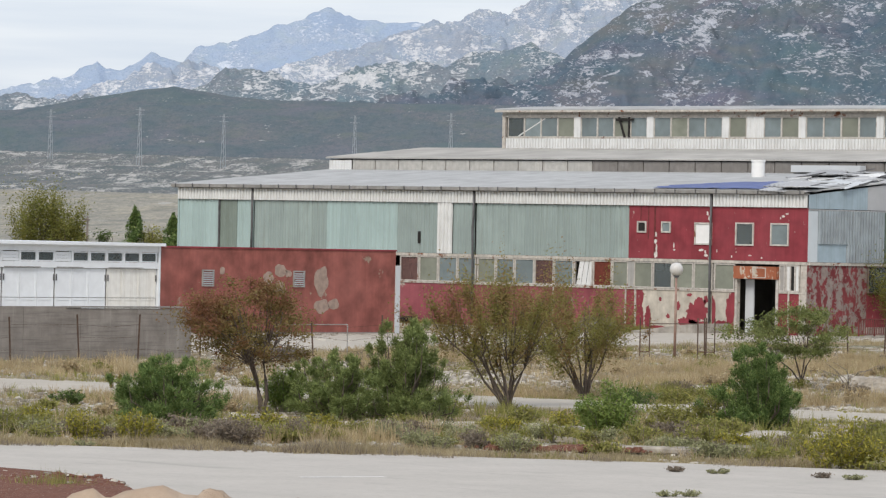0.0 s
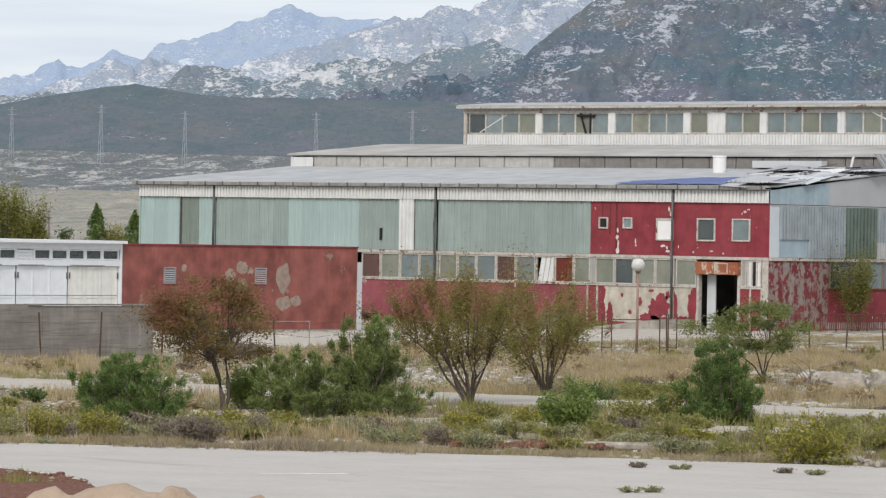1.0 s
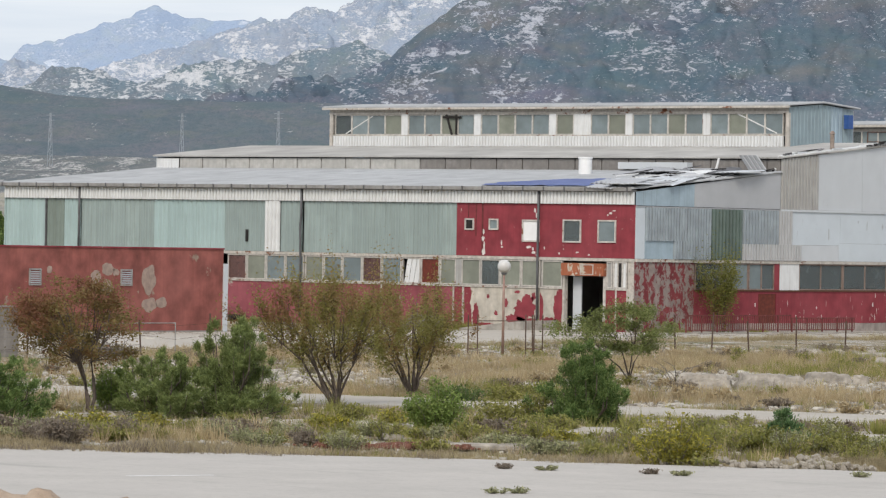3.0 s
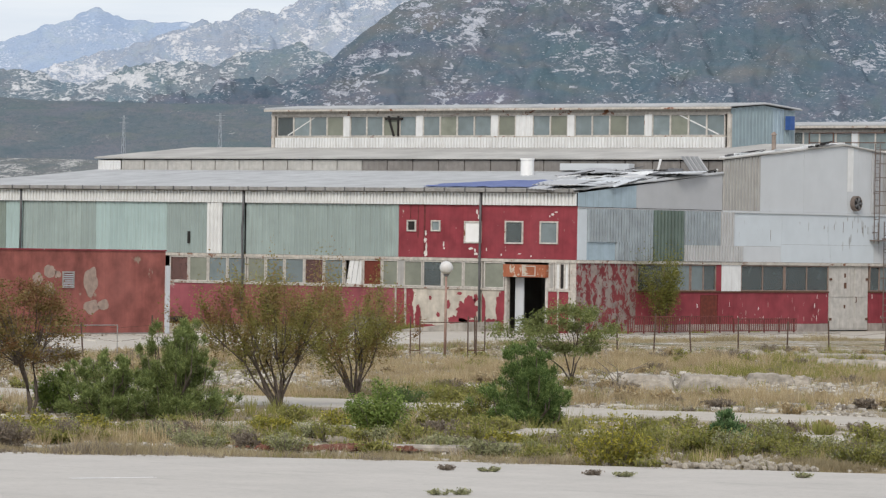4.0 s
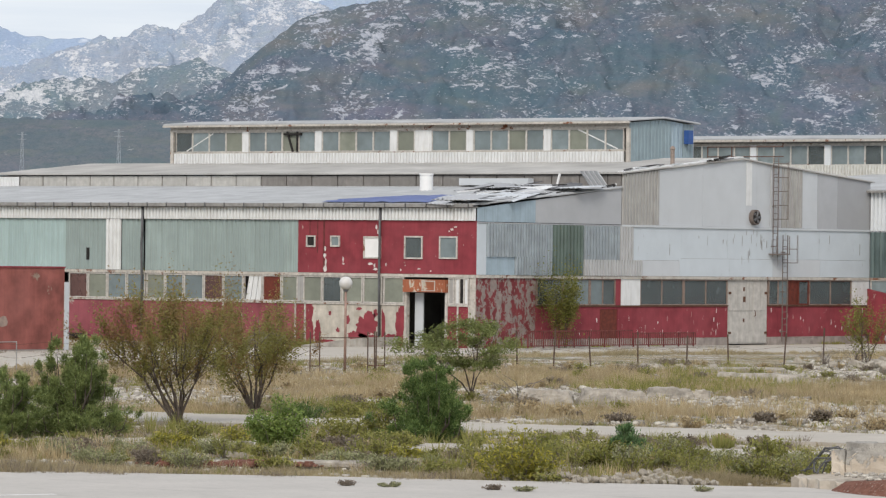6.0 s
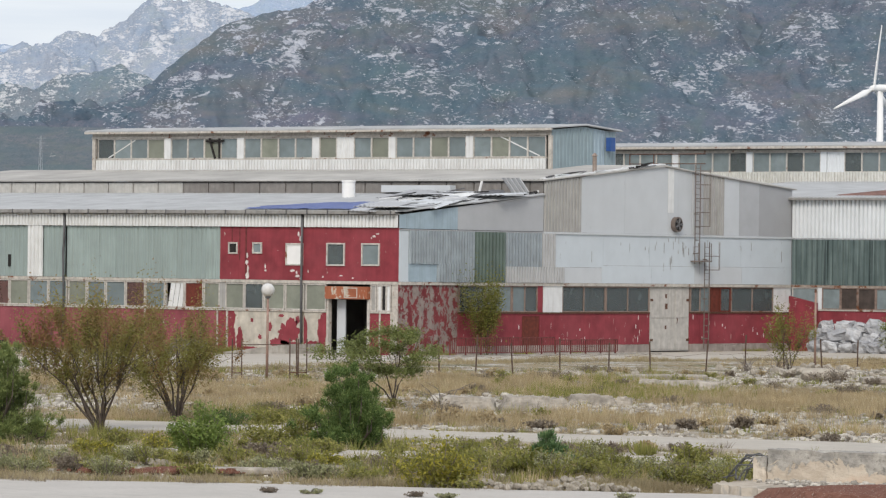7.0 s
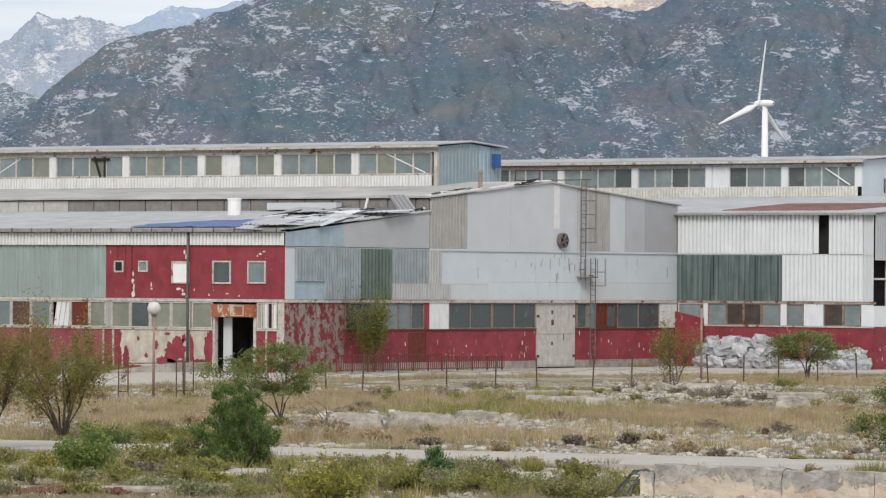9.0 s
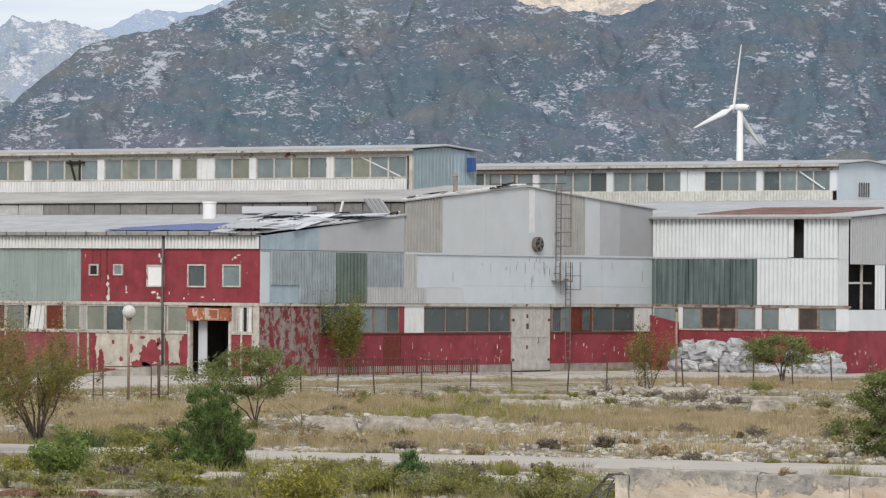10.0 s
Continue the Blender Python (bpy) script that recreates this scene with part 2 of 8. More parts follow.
def bx(bm, mp, u0, u1, o0, o1, z0, z1):
    """A box; z1 may be a pair of heights, at u0 and at u1."""
    za, zb = z1 if isinstance(z1, tuple) else (z1, z1)
    vs = [bm.verts.new(mp(u, o, z)) for u, o, z in (
        (u0, o0, z0), (u1, o0, z0), (u1, o1, z0), (u0, o1, z0),
        (u0, o0, za), (u1, o0, zb), (u1, o1, zb), (u0, o1, za))]
    for f in ((0, 1, 2, 3), (4, 5, 6, 7), (0, 1, 5, 4), (1, 2, 6, 5), (2, 3, 7, 6), (3, 0, 4, 7)):
        bm.faces.new([vs[i] for i in f])


def box(mp, *a):
    bm = bmesh.new()
    bx(bm, mp, *a)
    return bm


def corr(mp, u0, u1, z0, z1, o=0.0, pitch=0.21, depth=0.035, round_=False, warp=0.0):
    """A profiled sheet from u0 to u1 with a flat back; z1 may be a function of u."""
    bm = bmesh.new()
    top = z1 if callable(z1) else (lambda u: z1)
    us, n = [], max(1, round((u1 - u0) / pitch))
    p = (u1 - u0) / n
    for i in range(n):
        a = u0 + i * p
        if round_:
            us += [(a + p * k / 6, depth * (0.5 - 0.5 * math.cos(2 * math.pi * k / 6))) for k in range(6)]
        else:
            us += [(a, 0), (a + 0.16 * p, 0), (a + 0.30 * p, depth), (a + 0.86 * p, depth)]
    us.append((u1, 0))
    rows = []
    for u, d in us:
        t = top(u)
        rows.append([bm.verts.new(mp(u, o + d + 0.012, z0)), bm.verts.new(mp(u, o + d + 0.012, t)),
                     bm.verts.new(mp(u, o, t)), bm.verts.new(mp(u, o, z0))])
    for a, b in zip(rows, rows[1:]):
        bm.faces.new((a[0], b[0], b[1], a[1]))
        bm.faces.new((a[1], b[1], b[2], a[2]))
        bm.faces.new((a[2], b[2], b[3], a[3]))
    bm.faces.new(rows[0])
    bm.faces.new(rows[-1])
    return bm


def tube(bm, path, radii, sides=8, cap=True):
    """A tapered tube along points."""
    path = [Vector(p) for p in path]
    rings = []
    for i, p in enumerate(path):
        d = (path[min(i + 1, len(path) - 1)] - path[max(i - 1, 0)]).normalized()
        a = d.orthogonal().normalized()
        b = d.cross(a)
        r = radii[i] if isinstance(radii, (list, tuple)) else radii
        rings.append([bm.verts.new(p + r * (math.cos(2 * math.pi * k / sides) * a + math.sin(2 * math.pi * k / sides) * b)) for k in range(sides)])
    for r0, r1 in zip(rings, rings[1:]):
        # turn the next ring so that its first vertex lies nearest
        k0 = min(range(sides), key=lambda k: (r1[k].co - r0[0].co).length)
        r1[:] = r1[k0:] + r1[:k0]
        if (r1[1].co - r0[1].co).length > (r1[-1].co - r0[1].co).length:
            r1[:] = [r1[0]] + r1[:0:-1]
        for k in range(sides):
            bm.faces.new((r0[k], r0[(k + 1) % sides], r1[(k + 1) % sides], r1[k]))
    if cap:
        bm.faces.new(rings[0])
        bm.faces.new(rings[-1])


def rod(path, radii, sides=8):
    bm = bmesh.new()
    tube(bm, path, radii, sides)
    return bm


def lattice(mp, us, zs, o0, o1):
    """One connected frame: every second cell of the grid is an opening."""
    bm = bmesh.new()
    v = {(i, j, k): bm.verts.new(mp(u, o, z)) for i, u in enumerate(us) for j, z in enumerate(zs) for k, o in enumerate((o0, o1))}
    solid = lambda i, j: 0 <= i < len(us) - 1 and 0 <= j < len(zs) - 1 and not (i % 2 and j % 2)
    for i in range(len(us) - 1):
        for j in range(len(zs) - 1):
            if not solid(i, j):
                continue
            for k in (0, 1):
                bm.faces.new((v[i, j, k], v[i + 1, j, k], v[i + 1, j + 1, k], v[i, j + 1, k]))
            for di, dj, p, q in ((-1, 0, (i, j), (i, j + 1)), (1, 0, (i + 1, j), (i + 1, j + 1)), (0, -1, (i, j), (i + 1, j)), (0, 1, (i, j + 1), (i + 1, j + 1))):
                if not solid(i + di, j + dj):
                    bm.faces.new((v[p[0], p[1], 0], v[q[0], q[1], 0], v[q[0], q[1], 1], v[p[0], p[1], 1]))
    return bm


def window(mp, parent, u0, u1, z0, z1, cols=1, glass=None, o=0.0, bar=0.06, frame_mat=None, label=""):
    """A framed window: the frame is the window's mesh, its panes are children."""
    w = (u1 - u0) / cols
    us = [u0, u0 + bar]
    for i in range(1, cols):
        us += [u0 + i * w - bar / 2, u0 + i * w + bar / 2]
    us += [u1 - bar, u1]
    bm = lattice(mp, us, [z0, z0 + bar, z1 - bar, z1], o - 0.08, o + 0.03)
    win = part("window", bm, frame_mat or m_frame, parent, label)
    for i in range(cols):
        g = glass[i % len(glass)] if isinstance(glass, (list, tuple)) else (glass or m_pane)
        if g is None:
            continue
        p = part("pane", box(mp, u0 + i * w + bar * 0.6, u0 + (i + 1) * w - bar * 0.6, o - 0.03, o - 0.018, z0 + bar * 0.6, z1 - bar * 0.6), g, parent)
        p.parent = win
    return win

# ---------------------------------------------------------------- ground and distance
def fractal(x, y, s, octaves=4, h=0.6):
    return noise.fractal(Vector((x * s, y * s, 0.37)), h, 2.0, octaves, noise_basis="PERLIN_ORIGINAL")


def ground_material():
    k = Mat("stony_ground", 0.95, 0, 0.15)
    fine = k.noise(6.0, 6, 0.7)
    soil = k.mix(k.ramp(fine, 0.3, 0.7), (0.20, 0.165, 0.115), (0.38, 0.335, 0.27))
    dry = k.mix(k.ramp(k.noise(3.1, 5, 0.7), 0.3, 0.7), (0.19, 0.145, 0.075), (0.33, 0.265, 0.155))
    green = k.mix(k.ramp(k.noise(2.4, 5, 0.7), 0.3, 0.7), (0.07, 0.075, 0.030), (0.16, 0.15, 0.065))
    stones = k.mix(k.ramp(k.noise(11.0, 3, 0.6), 0.35, 0.65), (0.30, 0.29, 0.27), (0.58, 0.56, 0.52))
    a = k.mix(k.ramp(k.noise(0.22, 5, 0.62), 0.44, 0.56), soil, dry)
    a = k.mix(k.ramp(k.noise(0.31, 5, 0.65, (1, 1, 1), 0.6), 0.52, 0.62), a, green)
    a = k.mix(k.ramp(k.noise(0.45, 6, 0.7, (1.0, 1.0, 1.0), 0.5), 0.55, 0.60), a, stones)
    specks = k.math("MULTIPLY", k.ramp(k.noise(5.5, 3, 0.6), 0.585, 0.625), k.ramp(k.noise(0.6, 4, 0.65), 0.42, 0.58))
    a = k.mix(specks, a, (0.56, 0.54, 0.50))
    k.colour(a)
    return k.bump(k.noise(9, 6, 0.7), 0.7, 0.05).m


m_ground = ground_material()


def ground_height(x, y):
    """Low swells; level under the paved parts and the buildings."""
    d = math.hypot(x - EYE[0], y - EYE[1])
    h = 0.06 * fractal(x, y, 0.09) + 0.03 * fractal(x, y, 0.5, 3) - 0.03
    if -60 < x < 17 and -70 < y < 110:
        h = 0.1 * h
    h = h - 0.02
    # the embankment on which the camera stands
    k = max(0.0, min(1.0, (46.0 - d) / 26.0))
    return h + 2.7 * k * k * (3 - 2 * k)


def build_ground():
    # fine in the middle, coarser outwards, to the horizon
    def axis(c0, c1, step):
        mid = list(np.arange(c0, c1 + 0.1, step))
        out, s = [], step
        a = c1
        while a < 4600:
            s *= 1.35
            a += s
            out.append(a)
        low, s = [], step
        a = c0
        while a > -4600:
            s *= 1.35
            a -= s
            low.append(a)
        return low[::-1] + mid + out
    xs, ys = axis(-10, 150, 0.7), axis(-190, 20, 0.7)
    verts = [(x, y, ground_height(x, y)) for y in ys for x in xs]
    n = len(xs)
    faces = [(j * n + i, j * n + i + 1, (j + 1) * n + i + 1, (j + 1) * n + i) for j in range(len(ys) - 1) for i in range(n - 1)]
    return quick("ground", verts, faces, m_ground, None, "", True)


tagged(build_ground(), "stony waste ground with dry grass and rubble", "ground", "", "structure")


def mountain_material(name, scrub, ground, bush, rock, rock_dark, amount, size, ochre=0.0, patch_size=70.0):
    """Limestone that breaks in domes, ledges and crumbs through low scrub."""
    k = Mat(name, 0.95, 0, 0.05)
    turn = k.n.new("ShaderNodeMapping")
    turn.inputs["Rotation"].default_value = (0, 0, radians(-39))
    k.l.new(k.tc, turn.inputs["Vector"])
    k.tc = turn.outputs["Vector"]
    st = (1.0, 0.16, 2.0)
    # plants: dark bushes over brownish ground, with wider fields of each
    g = k.mix(k.ramp(k.noise(0.020 / size, 4, 0.6, st, 0.5), 0.40, 0.62), ground, scrub)
    g = k.mix(k.ramp(k.noise(0.16 / size, 5, 0.65, st, 0.3), 0.44, 0.64, 0, 0.55), g, bush)
    g = k.mix(k.ramp(k.noise(0.55 / size, 5, 0.7, st), 0.50, 0.66, 0, 0.75), g, tuple(x * 0.72 for x in bush))
    g = k.mix(k.ramp(k.noise(0.034 / size, 5, 0.65, st, 0.6), 0.52, 0.68, 0, 0.5), g, tuple(x * y for x, y in zip(scrub, (1.12, 1.06, 0.86))))
    g = k.mix(k.ramp(k.noise(0.028 / size, 5, 0.65, (1.1, 0.16, 1.2), 0.5), 0.53, 0.68, 0, 0.65), g, bush)
    if ochre:
        g = k.mix(k.ramp(k.noise(0.8 / patch_size, 4, 0.6, (0.8, 0.16, 1.6), 0.5), 0.48, 0.64, 0, 0.42), g, tuple(x * y for x, y in zip(scrub, (0.80, 0.96, 0.86))))
        g = k.mix(k.ramp(k.noise(0.6 / patch_size, 4, 0.6, (0.7, 0.16, 2.4), 0.9), 0.54, 0.64, 0, 0.5), g, tuple(x * y for x, y in zip(ground, (1.04, 0.98, 1.10))))
        g = k.mix(k.ramp(k.noise(1.0 / patch_size, 5, 0.62, (0.8, 0.16, 2.0), 0.6), 0.50, 0.70, 0, ochre), g, tuple(x * y for x, y in zip(ground, (1.5, 1.22, 0.78))))
    # rock: wide zones, domes and ledges inside them, crumbs round those
    zone = k.ramp(k.noise(0.022 / size, 5, 0.62, (1.0, 0.16, 1.3), 0.5), 0.30, 0.72, -0.12 if ochre else -0.17, 0.12 if ochre else 0.17)
    dome = k.math("ADD", k.noise(0.085 / size, 9, 0.64, (1.0, 0.16, 2.3), 0.7), zone)
    crumb = k.math("ADD", k.noise(0.30 / size, 6, 0.66, (1.0, 0.16, 2.2), 0.4), k.math("MULTIPLY", zone, 0.75))
    f1 = k.ramp(dome, 0.635 - amount, 0.675 - amount)
    f2 = k.ramp(crumb, 0.625 - amount, 0.668 - amount, 0, 0.9)
    f = k.math("MAXIMUM", f1, f2)
    # cracks and tufts in the rock
    crack = k.ramp(k.noise(0.42 / size, 6, 0.72, (1.2, 0.16, 1.3), 0.4), 0.38, 0.60)
    r = k.mix(crack, rock_dark, rock)
    tuft = k.ramp(k.noise(0.30 / size, 5, 0.7, st, 0.4), 0.60, 0.68, 0, 0.8)
    r = k.mix(tuft, r, bush)
    k.colour(k.mix(f, g, r))
    h = k.math("ADD", k.noise(0.20 / size, 8, 0.72, (1.0, 0.4, 1.4)), k.math("MULTIPLY", f, 0.45))
    return k.bump(h, 0.45, 4.0 * size).m


def terrain(name, profile, r0, r1, e0, mat, label, rough, steps=(420, 110), curve=1.0, seed=0.0, crag=0.0):
    """A mountain side round the camera's place: directions in degrees left of +y, with the rise of its skyline in degrees."""
    pa, pe = [p[0] for p in profile][::-1], [p[1] for p in profile][::-1]
    na, nr = steps
    az = np.linspace(pa[0], pa[-1], na)
    top = np.interp(az, pa, pe)
    top = top + crag * np.array([fractal(a * 1.7 + seed, seed, 2.2, 7, 0.55) for a in az])
    verts = []
    for j in range(nr + 2):
        s = min(1.0, j / (nr - 1))
        r = r0 + (r1 - r0) * s + (90.0 if j >= nr else 0) * (j - nr + 1)
        for i, a in enumerate(az):
            base = e0(a) if callable(e0) else e0
            e = base + (top[i] - base) * s ** curve
            x, y = EYE[0] - r * math.sin(radians(a)), EYE[1] + r * math.cos(radians(a))
            rel = noise.multi_fractal(Vector((x * 0.0042 + seed, y * 0.0042, seed)), 0.85, 2.1, 7) - 1.0
            rid = 1.0 - abs(fractal(x + 300 * seed, y, 0.0065, 5, 0.75)) * 2.0
            edge = (0.2 + 0.8 * min(1.0, 4 * s)) * (0.14 + 0.86 * min(1.0, 5 * (1 - s)))
            z = EYE[2] + r * math.tan(radians(e)) + rough * edge * (rel + 0.55 * (rid - 0.55)) - (60.0 if j >= nr else 0) * (j - nr + 1)
            verts.append((x, y, z))
    faces = [(j * na + i + 1, j * na + i, (j + 1) * na + i, (j + 1) * na + i + 1) for j in range(nr + 1) for i in range(na - 1)]
    return tagged(quick(name, verts, faces, mat, None, "", True), label, "mountain", "", "structure")


# the pale blue haze of distance is put into both ranges' base colours
m_far_mountain = mountain_material("hazy_far_limestone_range", (0.328, 0.410, 0.541), (0.369, 0.435, 0.537), (0.295, 0.373, 0.504), (0.619, 0.662, 0.727), (0.464, 0.533, 0.636), 0.02, 0.9)
m_pale_range = mountain_material("hazy_bare_limestone_range", (0.304, 0.365, 0.456), (0.350, 0.384, 0.445), (0.266, 0.331, 0.426), (0.672, 0.672, 0.680), (0.487, 0.525, 0.588), 0.075, 0.75)
# warm sunlight on the cliff is put into its cream colours
m_cliff = mountain_material("sunlit_limestone_cliff", (0.430, 0.396, 0.378), (0.482, 0.430, 0.387), (0.344, 0.318, 0.327), (0.736, 0.644, 0.552), (0.570, 0.497, 0.442), 0.15, 1.2)
# foothills, mountain and low hill carry a bluish haze in their colours
m_mid_mountain = mountain_material("hazy_limestone_foothills", (0.164, 0.224, 0.266), (0.206, 0.231, 0.262), (0.126, 0.182, 0.224), (0.623, 0.627, 0.631), (0.410, 0.435, 0.467), 0.068, 0.80)
m_big_mountain = mountain_material("hazy_scrub_covered_mountain", (0.110, 0.155, 0.195), (0.150, 0.159, 0.198), (0.073, 0.111, 0.153), (0.465, 0.485, 0.53), (0.305, 0.33, 0.385), 0.036, 0.72, 0.42)
m_low_hill = mountain_material("hazy_scrub_covered_hill", (0.125, 0.157, 0.178), (0.163, 0.171, 0.190), (0.085, 0.123, 0.143), (0.460, 0.460, 0.460), (0.280, 0.285, 0.290), -0.055, 0.33, 0.08, 30.0)
m_plain = mountain_material("stony_plain", (0.148, 0.169, 0.176), (0.196, 0.198, 0.198), (0.096, 0.117, 0.124), (0.517, 0.509, 0.490), (0.315, 0.310, 0.296), 0.062, 0.17)
m_field = mountain_material("dry_grass_field", (0.308, 0.297, 0.263), (0.420, 0.386, 0.319), (0.168, 0.179, 0.162), (0.500, 0.480, 0.440), (0.330, 0.320, 0.290), -0.03, 0.20)

FAR = [(58, 1.3), (52, 1.5), (47.62, 1.61), (47.28, 1.76), (46.74, 1.87), (46.44, 2.0), (46.2, 1.92), (45.8, 2.1), (45.45, 2.05), (45.29, 2.21),
       (44.92, 2.32), (44.37, 2.47), (43.83, 2.65), (43.68, 2.71), (43.49, 2.61), (43.22, 2.57), (42.6, 2.59), (42.0, 2.55), (41, 2.6), (40, 3.02), (39.6, 3.14), (39.24, 3.32), (39.04, 3.28), (38.3, 3.44), (36, 3.5), (30, 3.3)]
PALE = [(48, 1.2), (46.9, 1.6), (46.3, 1.80), (45.7, 1.84), (45.35, 2.0), (45.0, 1.95), (44.6, 1.90), (44.3, 1.98), (43.9, 2.16), (43.3, 2.28), (42.95, 2.46), (42.6, 2.50), (42.0, 2.67), (41.52, 2.75),
        (41.2, 2.90), (41.0, 3.12), (40.86, 3.23), (40.6, 3.15), (40.1, 3.17), (39.8, 3.05), (39.3, 2.85), (38.3, 2.6), (36.5, 2.3)]
MID = [(50, 1.2), (46.4, 1.5), (45.38, 1.66), (45.11, 1.80), (44.95, 1.95), (44.7, 2.02), (44.35, 1.92), (44.09, 1.80), (43.7, 1.86), (43.41, 2.02), (43.0, 2.08), (42.6, 2.16), (42.3, 2.12), (41.98, 2.24), (41.6, 2.25), (41.2, 2.36), (40.8, 2.2), (38, 1.8), (34, 1.2)]
BIG = [(44.5, 1.0), (41.97, 1.68), (41.7, 1.77), (41.23, 2.02), (40.82, 2.25), (40.69, 2.4), (40.36, 2.64), (40.09, 2.88), (39.6, 3.02), (38.97, 3.15),
       (38.09, 3.43), (37, 3.6), (35.65, 3.62), (34.7, 3.46), (34.45, 3.44), (34.0, 3.40), (33.72, 3.33), (33.4, 3.40), (33.0, 3.56), (32, 3.9), (28, 4.0), (20, 3.6)]
LOW = [(60, 1.2), (52, 1.3), (47.61, 1.40), (46.94, 1.5), (46.26, 1.64), (45.52, 1.74), (45.04, 1.66), (44.42, 1.59), (43.81, 1.58), (42.86, 1.58), (41.63, 1.60), (40.4, 1.5), (39, 1.25), (37.5, 1.05), (30, 1.0), (20, 1.0)]
KNOLL = [(31.6, 1.2), (31.2, 1.52), (31.0, 1.62), (30.85, 1.70), (30.7, 1.72), (30.55, 1.66), (30.4, 1.54), (29.9, 1.3)]
terrain("backdrop_far_range", FAR, 4400, 4560, 1.0, m_far_mountain, "distant limestone mountain range with pale blue haze in its colour", 15, (520, 110), 1.0, 1.7, 0.05)
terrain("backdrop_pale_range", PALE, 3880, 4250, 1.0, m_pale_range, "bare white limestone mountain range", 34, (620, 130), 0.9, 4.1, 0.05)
terrain("backdrop_cliff", [(36.2, 3.2), (35, 3.7), (34, 3.9), (33, 3.9), (31.5, 3.4)], 3560, 3640, 2.6, m_cliff, "limestone cliff high behind the mountain, warm sunlight in its colour", 8, (160, 40), 1.0, 6.3, 0.03)
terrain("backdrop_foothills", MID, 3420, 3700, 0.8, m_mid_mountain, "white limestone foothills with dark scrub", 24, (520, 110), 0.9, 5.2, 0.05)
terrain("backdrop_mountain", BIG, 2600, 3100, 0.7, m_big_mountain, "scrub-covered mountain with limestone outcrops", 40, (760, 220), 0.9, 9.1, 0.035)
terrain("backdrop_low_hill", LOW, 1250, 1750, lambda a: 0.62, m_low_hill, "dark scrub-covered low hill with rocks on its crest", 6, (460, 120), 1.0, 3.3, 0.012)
terrain("backdrop_knoll", KNOLL, 1360, 1420, 1.0, m_plain, "bare grey rock knoll behind the roofs", 2, (120, 40), 1.0, 2.2, 0.02)
terrain("backdrop_plain", [(62, 0.97), (47, 0.93), (43, 0.90), (20, 0.9)], 860, 1240, 0.30, m_plain, "stony karst plain with low scrub", 1.6, (360, 70), 0.8, 7.7)
terrain("backdrop_field", [(62, 0.5), (47, 0.46), (43, 0.43), (20, 0.43)], 420, 900, -0.6, m_field, "pale dry grass field", 0.7, (220, 60), 0.6, 2.7)


def slab(name, corners, z, thick, mat, label, category):
    """A paved slab with a slightly worn outline."""
    rnd = random.Random(len(name) + len(corners))
    pts = []
    for (x0, y0), (x1, y1) in zip(corners, corners[1:] + corners[:1]):
        n = max(1, int(math.hypot(x1 - x0, y1 - y0) / 0.6))
        for i in range(n):
            t = i / n
            pts.append((x0 + (x1 - x0) * t + rnd.uniform(-0.10, 0.10), y0 + (y1 - y0) * t + rnd.uniform(-0.10, 0.10)))
    bm = bmesh.new()
    top = [bm.verts.new((x, y, z)) for x, y in pts]
    bot = [bm.verts.new((x, y, z - thick)) for x, y in pts]
    bm.faces.new(top)
    for i in range(len(pts)):
        j = (i + 1) % len(pts)
        bm.faces.new((top[i], top[j], bot[j], bot[i]))
    return tagged(link(name, bm, mat), label, category, "", "structure")


def paving_material(name, light, dark):
    k = Mat(name, 0.9, 0, 0.25)
    c = k.mix(k.ramp(k.noise(0.5, 6, 0.65), 0.3, 0.7), dark, light)
    c = k.mix(k.ramp(k.noise(7, 5, 0.7), 0.5, 0.8, 0, 0.4), c, tuple(x * 0.55 for x in dark))
    c = k.mix(k.ramp(k.noise(0.9, 4, 0.6, (0.25, 1.3, 1), 0.3), 0.60, 0.72, 0, 0.35), c, tuple(x * 0.6 for x in dark))
    k.colour(c)
    return k.bump(k.noise(14, 4, 0.7), 0.3, 0.01).m


m_road = paving_material("pale_worn_road", (0.50, 0.47, 0.43), (0.425, 0.40, 0.365))
m_path = paving_material("pale_concrete_path", (0.49, 0.45, 0.39), (0.39, 0.355, 0.305))
slab("road", [(20.8, -141.9), (50.8, -120.4), (66.0, -111.0), (71.8, -107.1), (77.5, -103.6), (83.0, -101.1), (92, -97), (125, -84), (128, -93),
              (99, -109), (92, -116), (84, -125), (70, -134), (25, -158)], 0.03, 0.3, m_road, "pale worn concrete road", "road")
slab("path", [(10, -93), (36.2, -83.2), (51, -78.8), (60.5, -77.6), (66.6, -76.0), (77, -74.2), (110, -68), (112, -74), (84, -79), (75, -81), (66.6, -81.6), (56.5, -83.8),
              (43, -88.8), (12, -99)], 0.035, 0.3, m_path, "pale concrete service path", "path")
slab("path_strip", [(62, -92.5), (73.1, -86.5), (80, -83.5), (96, -78), (97, -81.5), (82, -88), (76.5, -91.5), (70, -93.8), (63, -95)], 0.03, 0.3, m_path, "broken concrete strip between weeds", "path")
slab("pavement", [(-4.9, -62), (16, -62), (16.5, -50), (11.6, -37), (12, -23), (8.6, -8), (7.8, 0), (9.8, 8), (13, 15), (15, 27), (17, 33), (40, 60), (-4.9, 60)], 0.05, 0.3, m_path, "pale concrete yard along the factory", "pavement")

# ---------------------------------------------------------------- factory hall
FRONT, GABLE = front_map(0.0), side_map(0.0)
LEFT = -41.6
LEAN_Y, RIDGE_Y, BACK_Y = 11.4, 21.6, 33.35


